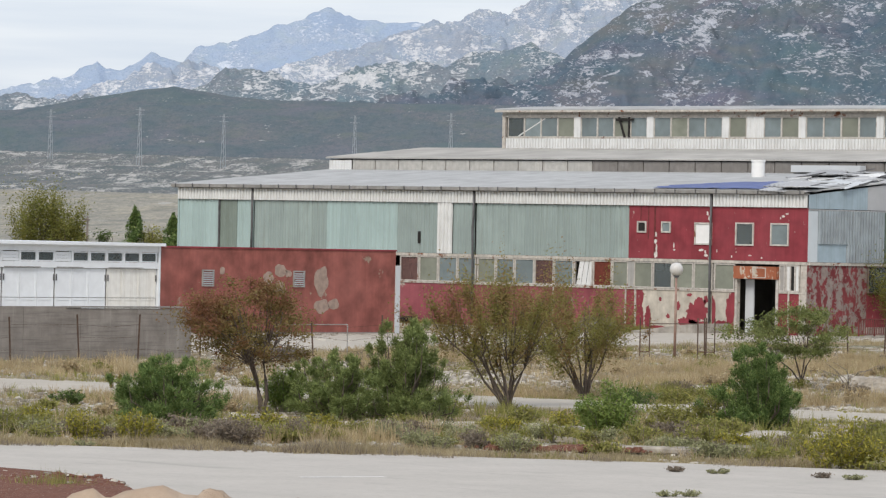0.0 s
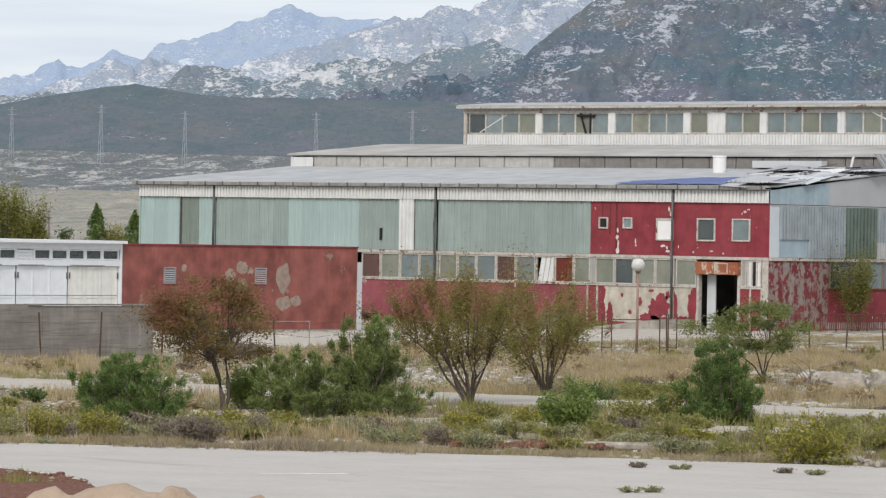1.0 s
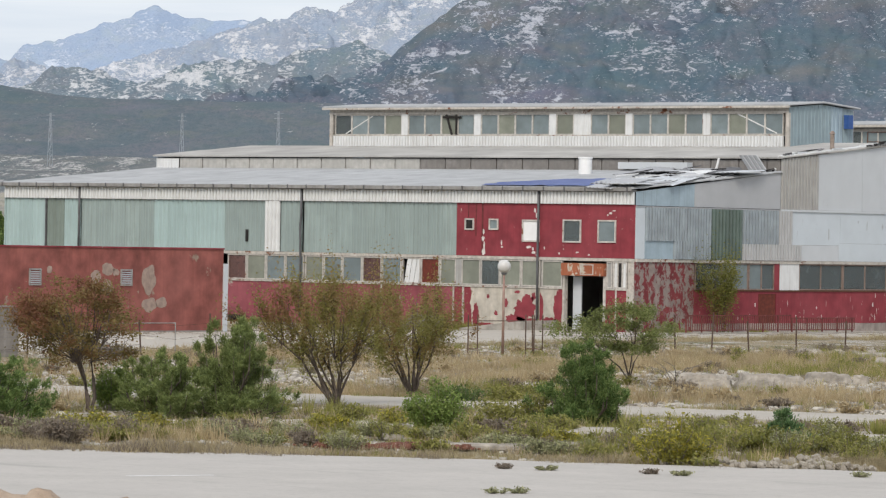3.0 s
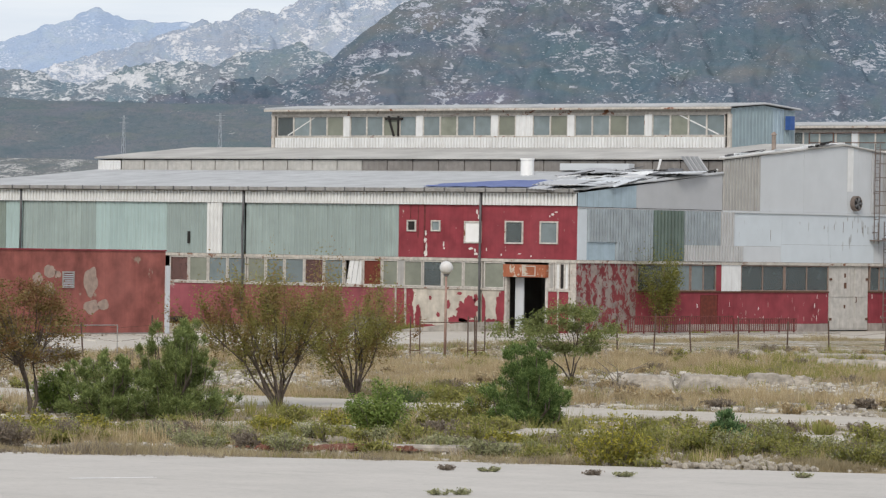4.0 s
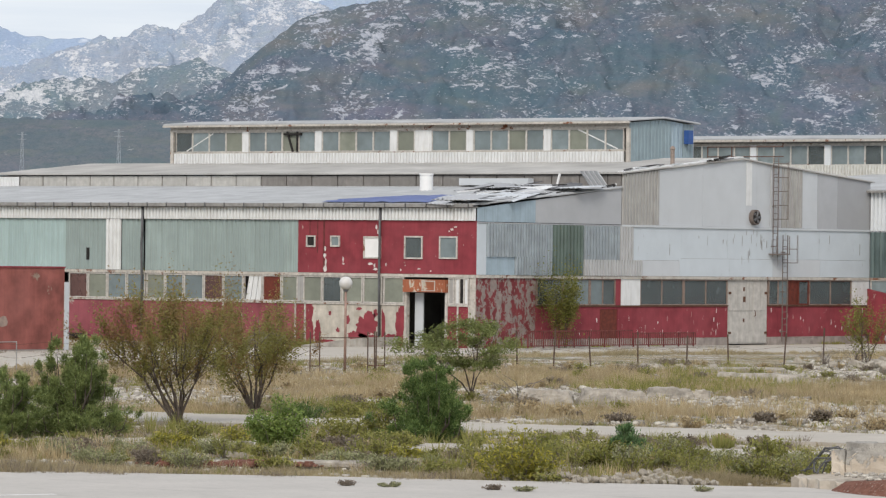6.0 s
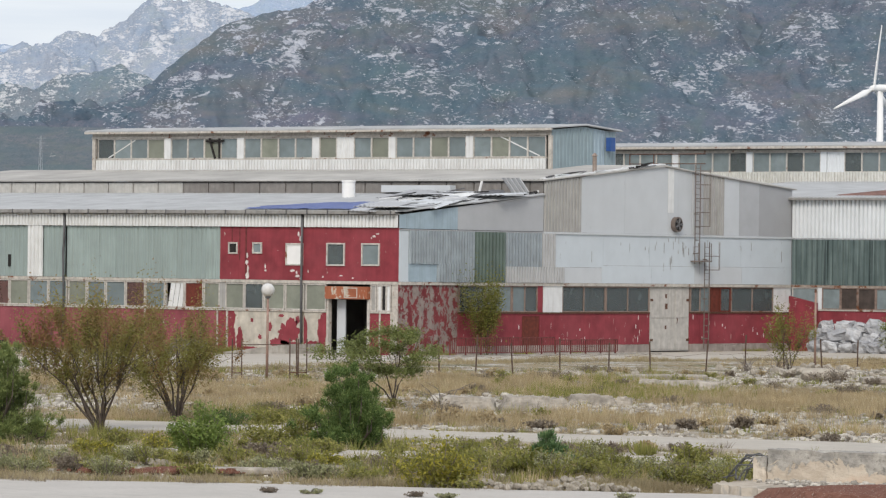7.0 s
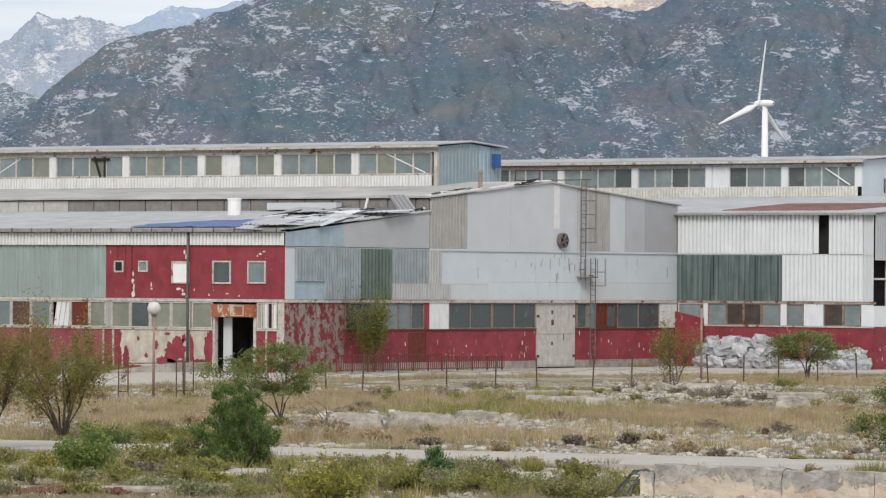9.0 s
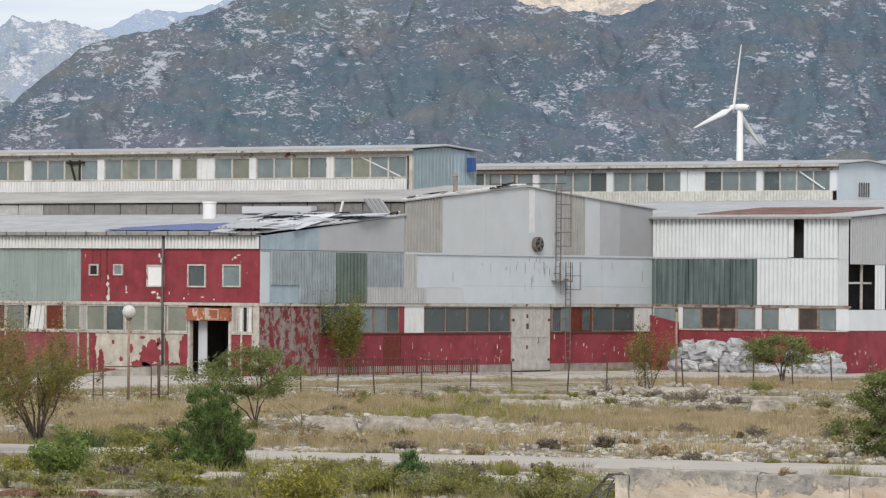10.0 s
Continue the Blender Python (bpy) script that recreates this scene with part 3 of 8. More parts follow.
def roof_z(y):
    """The underside of the roof's edge along the gable."""
    if y < LEAN_Y:
        return 6.60 + (7.72 - 6.60) * y / LEAN_Y
    if y < RIDGE_Y:
        return 8.38 + (9.34 - 8.38) * (y - LEAN_Y) / (RIDGE_Y - LEAN_Y)
    return 9.34 - (9.34 - 8.44) * (y - RIDGE_Y) / (BACK_Y - RIDGE_Y)


m_pole_grey = plain("rust_flecked_grey_pipe", (0.33, 0.27, 0.23), 0.6, 0.2, 0.3, 5.0, True, rust=0.12)
hall = thing("factory_hall", (0, 0, 0), "derelict red and grey factory hall with patched cladding", "factory")

# -- front: dado panels
DADO = [(-41.6, -36.1, m_red_dusty), (-36.1, -25.95, m_red_dusty), (-25.75, -20.75, m_red_dusty), (-20.7, -15.6, m_red_dusty), (-15.5, -11.0, m_red_dusty), (-10.9, -10.4, m_red_worn),
        (-10.3, -5.75, m_plaster), (-5.65, -4.25, m_plaster), (-1.65, -0.45, m_red)]
for u0, u1, m in DADO:
    part("dado_panel", box(FRONT, u0, u1, -0.2, 0.0, -0.1, 1.98), m, hall)
for u in (-25.85, -15.55, -10.95, -10.35, -1.05, -0.38):
    part("post", box(FRONT, u - 0.045, u + 0.045, -0.15, 0.03, 0.0, 2.0), m_trim, hall)
part("sill", box(FRONT, LEFT, -4.25, -0.2, 0.05, 1.985, 2.06), m_trim, hall)
part("sill", box(FRONT, -1.65, -0.02, -0.2, 0.05, 1.985, 2.06), m_trim, hall)
part("lintel", box(FRONT, LEFT, -0.02, -0.2, 0.06, 3.33, 3.47), m_trim, hall)

def flake(mp, u, z, a, b, seed, lim, thick=0.006, n=96):
    """A ragged coat of paint or plaster on a wall, kept inside lim."""
    bm = bmesh.new()
    pts = []
    for i in range(n):
        t = 2 * math.pi * i / n
        c, d = math.cos(t), math.sin(t)
        r = 1 + 0.42 * noise.noise(Vector((c * 1.3, d * 1.3, seed))) + 0.26 * noise.noise(Vector((c * 4, d * 4, seed + 3))) + 0.14 * noise.noise(Vector((c * 11, d * 11, seed + 7)))
        pts.append((min(lim[1] - 0.0004 * i, max(lim[0] + 0.0004 * i, u + a * r * c)), min(lim[3] - 0.0004 * i, max(lim[2] + 0.0004 * i, z + b * r * d))))
    f = [bm.verts.new(mp(x, thick, y)) for x, y in pts]
    g = [bm.verts.new(mp(x, -0.004, y)) for x, y in pts]
    bm.faces.new(f)
    for i in range(n):
        bm.faces.new((f[i], f[(i + 1) % n], g[(i + 1) % n], g[i]))
    return bm


# red paint left on the bare plaster beside the entrance
for i, (u, z, a, b) in enumerate(((-10.25, 0.85, 0.52, 1.35), (-6.55, 1.0, 0.62, 0.62), (-7.1, 0.42, 0.55, 0.34), (-6.2, 0.35, 0.5, 0.26), (-8.9, 0.10, 1.0, 0.16), (-9.55, 0.6, 0.2, 0.5), (-7.7, 1.25, 0.13, 0.2),
                                  (-8.3, 0.75, 0.10, 0.12), (-8.8, 1.55, 0.08, 0.12), (-7.0, 1.78, 0.16, 0.07), (-6.0, 1.6, 0.12, 0.2))):
    part("paint_flake", flake(FRONT, u, z, a, b, 3.7 * i, (-10.3, -5.76, -0.09, 1.975)), m_red, hall)
for i, (u, z, a, b) in enumerate(((-4.42, 0.85, 0.34, 1.3), (-5.0, 0.25, 0.6, 0.32), (-5.6, 1.0, 0.16, 0.8))):
    part("paint_flake", flake(FRONT, u, z, a, b, 40 + 3.7 * i, (-5.64, -4.26, -0.09, 1.975)), m_red, hall)
# white plaster where the red coat of the upper storey has come off
for i, (u, z, a, b) in enumerate(((-9.13, 3.66, 0.10, 0.16), (-9.10, 3.98, 0.05, 0.17), (-9.16, 4.30, 0.08, 0.12), (-9.14, 4.62, 0.05, 0.12), (-6.00, 5.66, 0.06, 0.12), (-5.90, 5.44, 0.05, 0.10), (-8.03, 4.12, 0.04, 0.13), (-8.0, 3.92, 0.06, 0.04),
                                  (-6.36, 3.93, 0.14, 0.05), (-6.10, 3.84, 0.05, 0.08), (-6.05, 3.68, 0.12, 0.06), (-5.86, 3.56, 0.05, 0.06), (-1.46, 5.58, 0.09, 0.06), (-1.25, 5.70, 0.10, 0.03), (-1.62, 5.5, 0.03, 0.05), (-3.4, 3.72, 0.09, 0.03), (-2.7, 3.62, 0.05, 0.03), (-4.5, 3.66, 0.04, 0.05), (-5.4, 3.9, 0.03, 0.07))):
    part("plaster_scar", flake(FRONT, u, z, a, b, 90 + 2.9 * i, (-10.8, -0.02, 3.5, 5.97), 0.006, 48), m_scar, hall)
for u, w, z0 in ((-9.22, 0.05, 3.5), (-9.62, 0.035, 4.4), (-10.1, 0.03, 5.3)):
    part("rust_run", box(FRONT, u - w, u + w, -0.004, 0.005, z0, 5.97), m_rust_run, hall)

# -- front: the strip of windows
WIN = [(-25.72, m_pane_brown), (-24.42, m_pane_green), (-23.12, m_pane), (-21.83, m_pane), (-20.52, m_pane_green), (-19.29, m_pane), (-18.07, m_pane),
       (-16.78, m_pane_brown), (-15.51, m_pane), (-14.24, None), (-13.02, m_brown_board), (-11.81, m_pane_green), (-10.46, m_pane_green), (-9.27, m_pane_dark),
       (-8.05, m_pane_green), (-6.76, m_pane_green), (-5.52, m_pane_green)]
ends = [-24.46, -23.16, -21.87, -20.62, -19.33, -18.11, -16.82, -15.55, -14.28, -13.06, -11.85, -10.82, -9.31, -8.09, -6.80, -5.62, -4.28]
for (u0, g), u1 in zip(WIN, ends):
    window(FRONT, hall, u0, u1, 2.07, 3.32, 1, [g])
for i in range(7):
    window(FRONT, hall, -41.5 + i * 2.2, -39.4 + i * 2.2, 2.07, 3.32, 2, m_pane)
# white sheets that lean in one broken window
for i in range(3):
    bm = box(FRONT, -14.1 + i * 0.31, -13.82 + i * 0.31, -0.02, 0.0, 2.1, 3.3)
    for v in bm.verts:
        v.co.x += (v.co.z - 2.1) * 0.18
    part("board", bm, m_white_sheet, hall)
part("post", box(FRONT, -10.82, -10.48, -0.1, 0.02, 2.07, 3.32), m_beige_corr, hall)

# -- front: porch with sign and dark doorway
part("door_post", box(FRONT, -4.22, -4.10, -0.2, 0.05, 0.0, 2.62), m_trim, hall)
part("door_leaf", box(FRONT, -3.92, -3.42, -0.45, -0.38, 0.05, 2.6), m_light_sheet, hall, "pale grey door leaf standing open")
part("door_post", box(FRONT, -1.80, -1.65, -0.2, 0.04, 0.0, 2.62), m_frame, hall)
sign = part("sign_board", box(FRONT, -4.2, -1.66, -0.1, 0.22, 2.63, 3.22), m_sign, hall, "rust-streaked sign board over the entrance")
for i, (a, b) in enumerate(((-3.05, -2.25),)):
    bm = bmesh.new()
    for za, zb in ((2.68, 2.72), (3.13, 3.17)):
        bx(bm, FRONT, a, b, 0.22, 0.235, za, zb)
    for ua, ub in ((a, a + 0.05), (b - 0.05, b)):
        bx(bm, FRONT, ua, ub, 0.22, 0.233, 2.70, 3.15)
    f = part("sign_frame", bm, m_trim, hall)
window(FRONT, hall, -1.62, -1.28, 2.07, 3.32, 1, [m_beige_corr])
# the near-black middle pane stands for the shade in an open gap
window(FRONT, hall, -1.24, -0.42, 2.07, 3.32, 3, [m_white_sheet, m_dark_gap, m_white_sheet])
part("corner_post", box(FRONT, -0.36, -0.015, -0.2, 0.02, 0.0, 3.33), m_trim, hall)

# -- front: upper storey of channel glass, one strip at a time
UPPER = [(-41.6, -38.6, m_mint_panel, 0.3), (-37.3, -36.1, m_mint_panel, 0.3), (-36.05, -30.9, m_green_panel, 0.33), (-30.9, -26.0, m_mint_panel, 0.33),
         (-26.0, -23.25, m_green_panel, 0.33), (-22.25, -20.8, m_green_panel, 0.33), (-20.7, -15.4, m_green_panel, 0.33), (-15.4, -10.85, m_green_panel, 0.33)]
for u0, u1, m, w in UPPER:
    n = max(1, round((u1 - u0) / 1.0))
    for i in range(n):
        a, b = u0 + (u1 - u0) * i / n, u0 + (u1 - u0) * (i + 1) / n
        part("glass_panel", corr(FRONT, a, b - 0.008, 3.48, 5.985, -0.06, 0.33, 0.035), m, hall)
part("sheet", corr(FRONT, -38.55, -37.32, 3.48, 5.985, -0.06, 0.30, 0.03), m_greenish_dark, hall, "dark grey-green replacement sheet")
part("post", box(FRONT, -38.62, -38.54, -0.1, 0.05, 3.47, 6.0), m_pipe, hall)
bm = corr(FRONT, -23.25, -22.25, 3.48, 5.985, 0.0, 0.25, 0.09)
part("sheet", bm, m_white_sheet, hall, "white corrugated replacement sheet")
# no opening is cut: a near-black slip stands for the shade inside
part("hole", box(FRONT, -24.55, -24.38, -0.02, 0.03, 3.95, 4.55), m_dark_gap, hall, "black slip standing for the shade inside a broken glass panel")
# red rendered part of the upper storey, with real openings
OPEN = [(-10.3, -9.73, 4.70, 5.25), (-8.80, -8.22, 4.72, 5.25), (-6.75, -5.70, 4.18, 5.23), (-4.28, -3.18, 4.18, 5.26), (-2.18, -1.10, 4.20, 5.26)]
u = -10.83
for i, (a, b, c, d) in enumerate(OPEN):
    part("wall_panel", box(FRONT, u, a, -0.2, 0.0, 3.48, 5.985), m_red, hall)
    part("wall_panel", box(FRONT, a, b, -0.2, 0.0, 3.48, c), m_red_worn, hall)
    part("wall_panel", box(FRONT, a, b, -0.2, 0.0, d, 5.985), m_red, hall)
    u = b
    # the first pane is near black in place of the unlit inside
    g = (m_dark_gap, m_pane, m_white, m_pane_dark, m_pane)[i]
    if i == 3:
        window(FRONT, hall, a, b, c, d, 1, [m_pane_dark], 0.03, 0.07)
    else:
        window(FRONT, hall, a, b, c, d, 1, [g], 0.03, 0.07)
part("wall_panel", box(FRONT, u, 0.0, -0.2, 0.0, 3.48, 5.985), m_red_worn, hall)

# -- front: white corrugated band, gutter with brackets, rain pipes
for a, b in ((LEFT, -36.1), (-36.05, -28.4), (-28.4, -20.8), (-20.7, -13.2), (-13.2, -5.72), (-5.65, -0.02)):
    part("band_sheet", corr(FRONT, a, b - 0.01, 6.0, 6.58, 0.03, 0.21, 0.085), m_white_sheet, hall)
bm = bmesh.new()
bx(bm, FRONT, LEFT - 0.25, 0.0, -0.1, 0.30, 6.60, 6.66)
bx(bm, FRONT, LEFT - 0.25, 0.0, 0.30, 0.36, 6.62, 6.78)
part("gutter", bm, m_gutter, hall)
for i in range(34):
    u = LEFT + 0.1 + i * 1.25
    part("gutter_bracket", box(FRONT, u, u + 0.05, 0.36, 0.40, 6.58, 6.80), m_pipe, hall)
for x, top, low in ((-36.07, 6.6, 3.4), (-20.75, 6.6, 0.3), (-5.70, 6.62, 0.05)):
    wob = 0.05 if x == -20.75 else 0.0
    part("rain_pipe", rod([(x, -0.13, top), (x, -0.13, 5.2), (x - wob, -0.13, 4.8), (x, -0.14, 3.3), (x + 0.02, -0.13, low)], 0.058, 10), m_pipe, hall, "", True)

# -- gable: lower storey
part("dado_panel", box(GABLE, 0.012, 4.6, -0.2, 0.0, -0.1, 3.33), m_red_rust, hall, "red paint flaking off grey render")
part("dado_panel", box(GABLE, 4.6, 9.75, -0.2, 0.0, 0.3, 1.98), m_red_worn, hall)
part("dado_panel", box(GABLE, 11.2, 20.5, -0.2, 0.0, 0.45, 1.98), m_red, hall)
part("dado_panel", box(GABLE, 24.1, 33.35, -0.2, 0.0, 0.45, 1.98), m_red, hall)
part("small_door", box(GABLE, 9.80, 11.15, -0.15, -0.02, 0.3, 1.86), m_brown_board, hall, "small rust-brown service door")
part("dado_panel", box(GABLE, 9.75, 11.2, -0.2, -0.003, 1.86, 1.98), m_red_worn, hall)
part("plinth", box(GABLE, 4.6, 20.5, -0.2, 0.06, -0.1, 0.45), m_plinth, hall)
part("plinth", box(GABLE, 24.1, 33.35, -0.2, 0.06, -0.1, 0.45), m_plinth, hall)
part("sill", box(GABLE, 4.6, 20.5, -0.2, 0.05, 1.985, 2.05), m_rust, hall)
part("sill", box(GABLE, 24.1, 33.35, -0.2, 0.05, 1.985, 2.05), m_rust, hall)
part("lintel", box(GABLE, 0.07, 33.35, -0.2, 0.07, 3.33, 3.47), m_trim, hall)
for a, b, c, g in ((4.7, 8.9, 2, [m_pane_dark, m_pane]), (8.95, 11.0, 2, [m_pane, m_pane_dark]), (13.05, 16.68, 2, [m_pane_dark, m_pane_dark]),
                   (16.74, 20.48, 2, [m_pane_dark, m_pane_dark]), (24.12, 25.85, 2, [m_pane_dark, m_pane]), (27.8, 31.7, 2, [m_pane_dark, m_pane_dark])):
    window(GABLE, hall, a, b, 2.06, 3.32, c, g, -0.02, 0.05, m_rust_frame)
window(GABLE, hall, 25.9, 27.75, 2.06, 3.32, 2, [m_brown_board, m_pane_dark], -0.02, 0.07, m_brown_board)
part("post", box(GABLE, 11.02, 11.42, -0.2, 0.01, 1.98, 3.33), m_red_worn, hall)
part("wall_board", box(GABLE, 11.45, 13.02, -0.1, 0.02, 2.0, 3.33), m_white_sheet, hall, "white board in place of a window")
part("wall_board", box(GABLE, 31.75, 33.33, -0.1, 0.02, 2.0, 3.33), m_white_sheet, hall, "white board in place of a window")

rnd = random.Random(57)
for lo, hi, n in ((5.0, 9.6, 12), (11.4, 20.3, 30), (24.3, 33.1, 22)):
    for i in range(n):
        u, z = rnd.uniform(lo, hi), 0.55 + 1.3 * rnd.random() ** 1.2
        part("paint_scuff", flake(GABLE, u, z, rnd.uniform(0.008, 0.05), rnd.uniform(0.02, 0.15), 200 + 1.7 * i + lo, (lo - 0.3, hi + 0.2, 0.47, 1.97), 0.005, 30), rnd.choice((m_scuff, m_scuff, m_scar)), hall)

# double door
door = part("double_door", box(GABLE, 20.55, 24.05, -0.14, -0.06, 0.12, 3.32), m_door_white, hall, "closed double door of stained white metal")
for a, b, c, d in ((20.62, 22.75, 0.2, 1.7), (20.62, 22.75, 1.78, 3.22), (22.85, 23.98, 0.2, 1.7), (22.85, 23.98, 1.78, 3.22)):
    p = part("door_panel", box(GABLE, a, b, -0.06, -0.035, c, d), m_door_white, hall)
    p.parent = door
for a in (22.9,):
    p = part("door_handle", rod([(-0.03, a, 1.5), (0.04, a, 1.52), (0.04, a, 1.75), (-0.03, a, 1.77)], 0.02, 6), m_rust, hall)
    p.parent = door
for a in (20.72, 23.9):
    for z in (0.6, 2.6):
        p = part("hinge", box(GABLE, a - 0.1, a + 0.1, -0.035, 0.0, z, z + 0.12), m_rust, hall)
        p.parent = door
for z, w in ((2.75, 0.16), (2.2, 0.22), (1.2, 0.14)):
    p = part("rust_patch", box(GABLE, 21.9, 21.9 + w, -0.035, -0.03, z, z + w * 1.3), m_rust, hall)
    p.parent = door

# -- gable: patchwork of the middle storey
MIDDLE = [(0.02, 0.72, m_pale_sheet, 0, 3.48, 5.88), (0.72, 5.78, m_bluegrey_corr, 0.21, 4.33, 5.88), (0.72, 2.9, m_blue_sheet, 0.0, 3.48, 4.33), (2.9, 5.78, m_bluegrey_corr, 0.21, 3.48, 4.33),
          (5.8, 8.25, m_olive_corr, 0.28, 3.48, 5.88), (8.28, 11.2, m_bluegrey_corr, 0.24, 4.25, 5.88), (11.2, 12.33, m_pale_corr, 0.24, 4.25, 5.88), (8.28, 13.1, m_pale_corr, 0.22, 3.48, 4.25), (12.33, 16.4, m_pale_sheet, 0, 4.25, 5.85)]
for a, b, m, p, c, d in MIDDLE:
    if p:
        part("sheet", corr(GABLE, a, b - 0.01, c, d, 0.0, p, 0.11), m, hall)
    else:
        part("sheet", box(GABLE, a, b - 0.01, 0.0, 0.03, c, d), m, hall)
for a, b in ((16.4, 20.4), (20.4, 24.4), (24.4, 28.6), (28.6, 33.34)):
    part("sheet", box(GABLE, a, b - 0.012, 0.0, 0.03, 4.36, 5.85), m_pale_sheet, hall)
for i, (a, b) in enumerate(((13.12, 16.3), (16.3, 20.6), (20.6, 24.4), (24.4, 28.7), (28.7, 33.34))):
    part("sheet", box(GABLE, a, b - 0.012, 0.0, 0.034, 3.48, 4.352 if a > 16 else 4.24), m_light_sheet if i in (0, 3) else m_pale_sheet, hall)
part("flashing", box(GABLE, 0.02, 11.4, 0.0, 0.06, 5.885, 5.94), m_dark_grey_sheet, hall)
part("flashing", box(GABLE, 11.4, 33.35, 0.0, 0.09, 5.855, 5.96), m_light_sheet, hall)

# -- gable: upper sheets, cut along the roof
TOPS = [(0.02, 4.5, m_blue_sheet, 0), (4.5, 11.38, m_grey_sheet, 0), (11.42, 14.5, m_beige_corr, 0.25), (14.5, 18.2, m_light_sheet, 0), (18.2, 21.6, m_light_sheet, 0),
        (21.6, 22.0, m_light_sheet, 0), (22.0, 22.9, m_light_sheet, 0), (22.9, 24.1, m_light_sheet, 0), (24.1, 25.1, m_grey_sheet, 0.25), (25.1, 27.0, m_beige_corr, 0.22),
        (27.0, 28.4, m_light_sheet, 0), (28.4, 30.25, m_grey_sheet, 0), (30.25, 33.34, m_dark_grey_sheet, 0)]
for a, b, m, p in TOPS:
    b -= 0.01
    if p:
        part("sheet", corr(GABLE, a, b, 5.965, roof_z, 0.0, p, 0.06), m, hall)
    else:
        part("sheet", box(GABLE, a, b, 0.0, 0.028 + 0.004 * (int(a * 10) % 3), 5.965, (roof_z(a), roof_z(b))), m, hall)

part("cover_strip", box(GABLE, 21.95, 22.45, 0.036, 0.05, 7.05, 9.28), m_white_sheet, hall, "white cover strip on the gable")
bm = bmesh.new()
va = []
for y in (11.45, 21.6):
    z = roof_z(y) + 0.06
    va.append([bm.verts.new((x, y, z + h)) for x, h in ((-0.25, 0.11), (0.1, 0.10), (0.1, 0.04), (-0.25, 0.03))])
for i in range(4):
    bm.faces.new((va[0][i], va[0][(i + 1) % 4], va[1][(i + 1) % 4], va[1][i]))
bm.faces.new(va[0])
bm.faces.new(va[1])
part("verge_flashing", bm, m_white_sheet, hall)
# dark scratches and drips on the pale sheets
rnd = random.Random(91)
for i in range(34):
    u = rnd.gauss(22.9, 1.3) if i < 24 else rnd.uniform(13.5, 33)
    top, l, w = rnd.uniform(4.5, 5.82), rnd.uniform(0.08, 0.6), rnd.uniform(0.008, 0.022)
    part("scratch", box(GABLE, u - w, u + w, 0.02, 0.039, max(3.6, top - l), top), m_gutter, hall)
# fan in the gable
bm = rod([(0.02, 22.6, 6.47), (0.26, 22.6, 6.47)], [0.38, 0.38], 24)
fan = part("fan_housing", bm, m_ladder, hall, "rusty round extractor fan in the gable")
# near-black disc paints the shade inside the closed housing
bm = rod([(0.261, 22.6, 6.47), (0.266, 22.6, 6.47)], [0.31, 0.31], 24)
part("fan_opening", bm, m_dark_gap, hall).parent = fan
for k in range(5):
    a = 2 * math.pi * k / 5
    p = part("fan_blade", rod([(0.27, 22.6, 6.47), (0.27, 22.6 + 0.29 * math.cos(a), 6.47 + 0.29 * math.sin(a))], [0.04, 0.08], 5), m_pipe, hall)
    p.parent = fan


# ladders with safety cage
def ladder(u, z0, z1, w, cage=None):
    lad = part("ladder", box(GABLE, u - w / 2, u - w / 2 + 0.035, 0.26, 0.30, z0, z1), m_ladder, hall, "rusty steel wall ladder")
    part("ladder_rail", box(GABLE, u + w / 2 - 0.035, u + w / 2, 0.26, 0.30, z0, z1), m_ladder, hall).parent = lad
    for i in range(int((z1 - z0) / 0.33)):
        z = z0 + 0.2 + i * 0.33
        part("rung", rod([(0.275, u - w / 2, z), (0.275, u + w / 2, z)], 0.014, 5), m_ladder, hall).parent = lad
    for z in np.arange(z0 + 0.5, z1, 2.0):
        part("bracket", box(GABLE, u - 0.03, u + 0.03, 0.0, 0.27, z, z + 0.05), m_ladder, hall).parent = lad
    if cage:
        c0, c1 = cage
        for i in range(int((c1 - c0) / 0.7) + 1):
            z = c0 + i * 0.7
            part("cage_hoop", rod([(0.28, u - w / 2, z), (0.75, u - 0.45, z), (1.0, u, z), (0.75, u + 0.45, z), (0.28, u + w / 2, z)], 0.02, 5), m_ladder, hall).parent = lad
        for du, o in ((-0.45, 0.75), (0.0, 1.0), (0.45, 0.75)):
            part("cage_bar", rod([(o, u + du, c0), (o, u + du, c1)], 0.014, 5), m_ladder, hall).parent = lad
    return lad


ladder(24.25, 4.5, 9.5, 0.46, (6.4, 9.3))
ladder(25.15, 0.2, 5.6, 0.46, (4.2, 5.6))
part("ladder_platform", box(GABLE, 24.0, 25.2, 0.05, 0.55, 4.60, 4.66), m_ladder, hall)
for x in (0.52,):
    for u in (24.02, 25.18):
        part("platform_rail", rod([(x, u, 4.65), (x, u, 5.55)], 0.02, 5), m_ladder, hall)

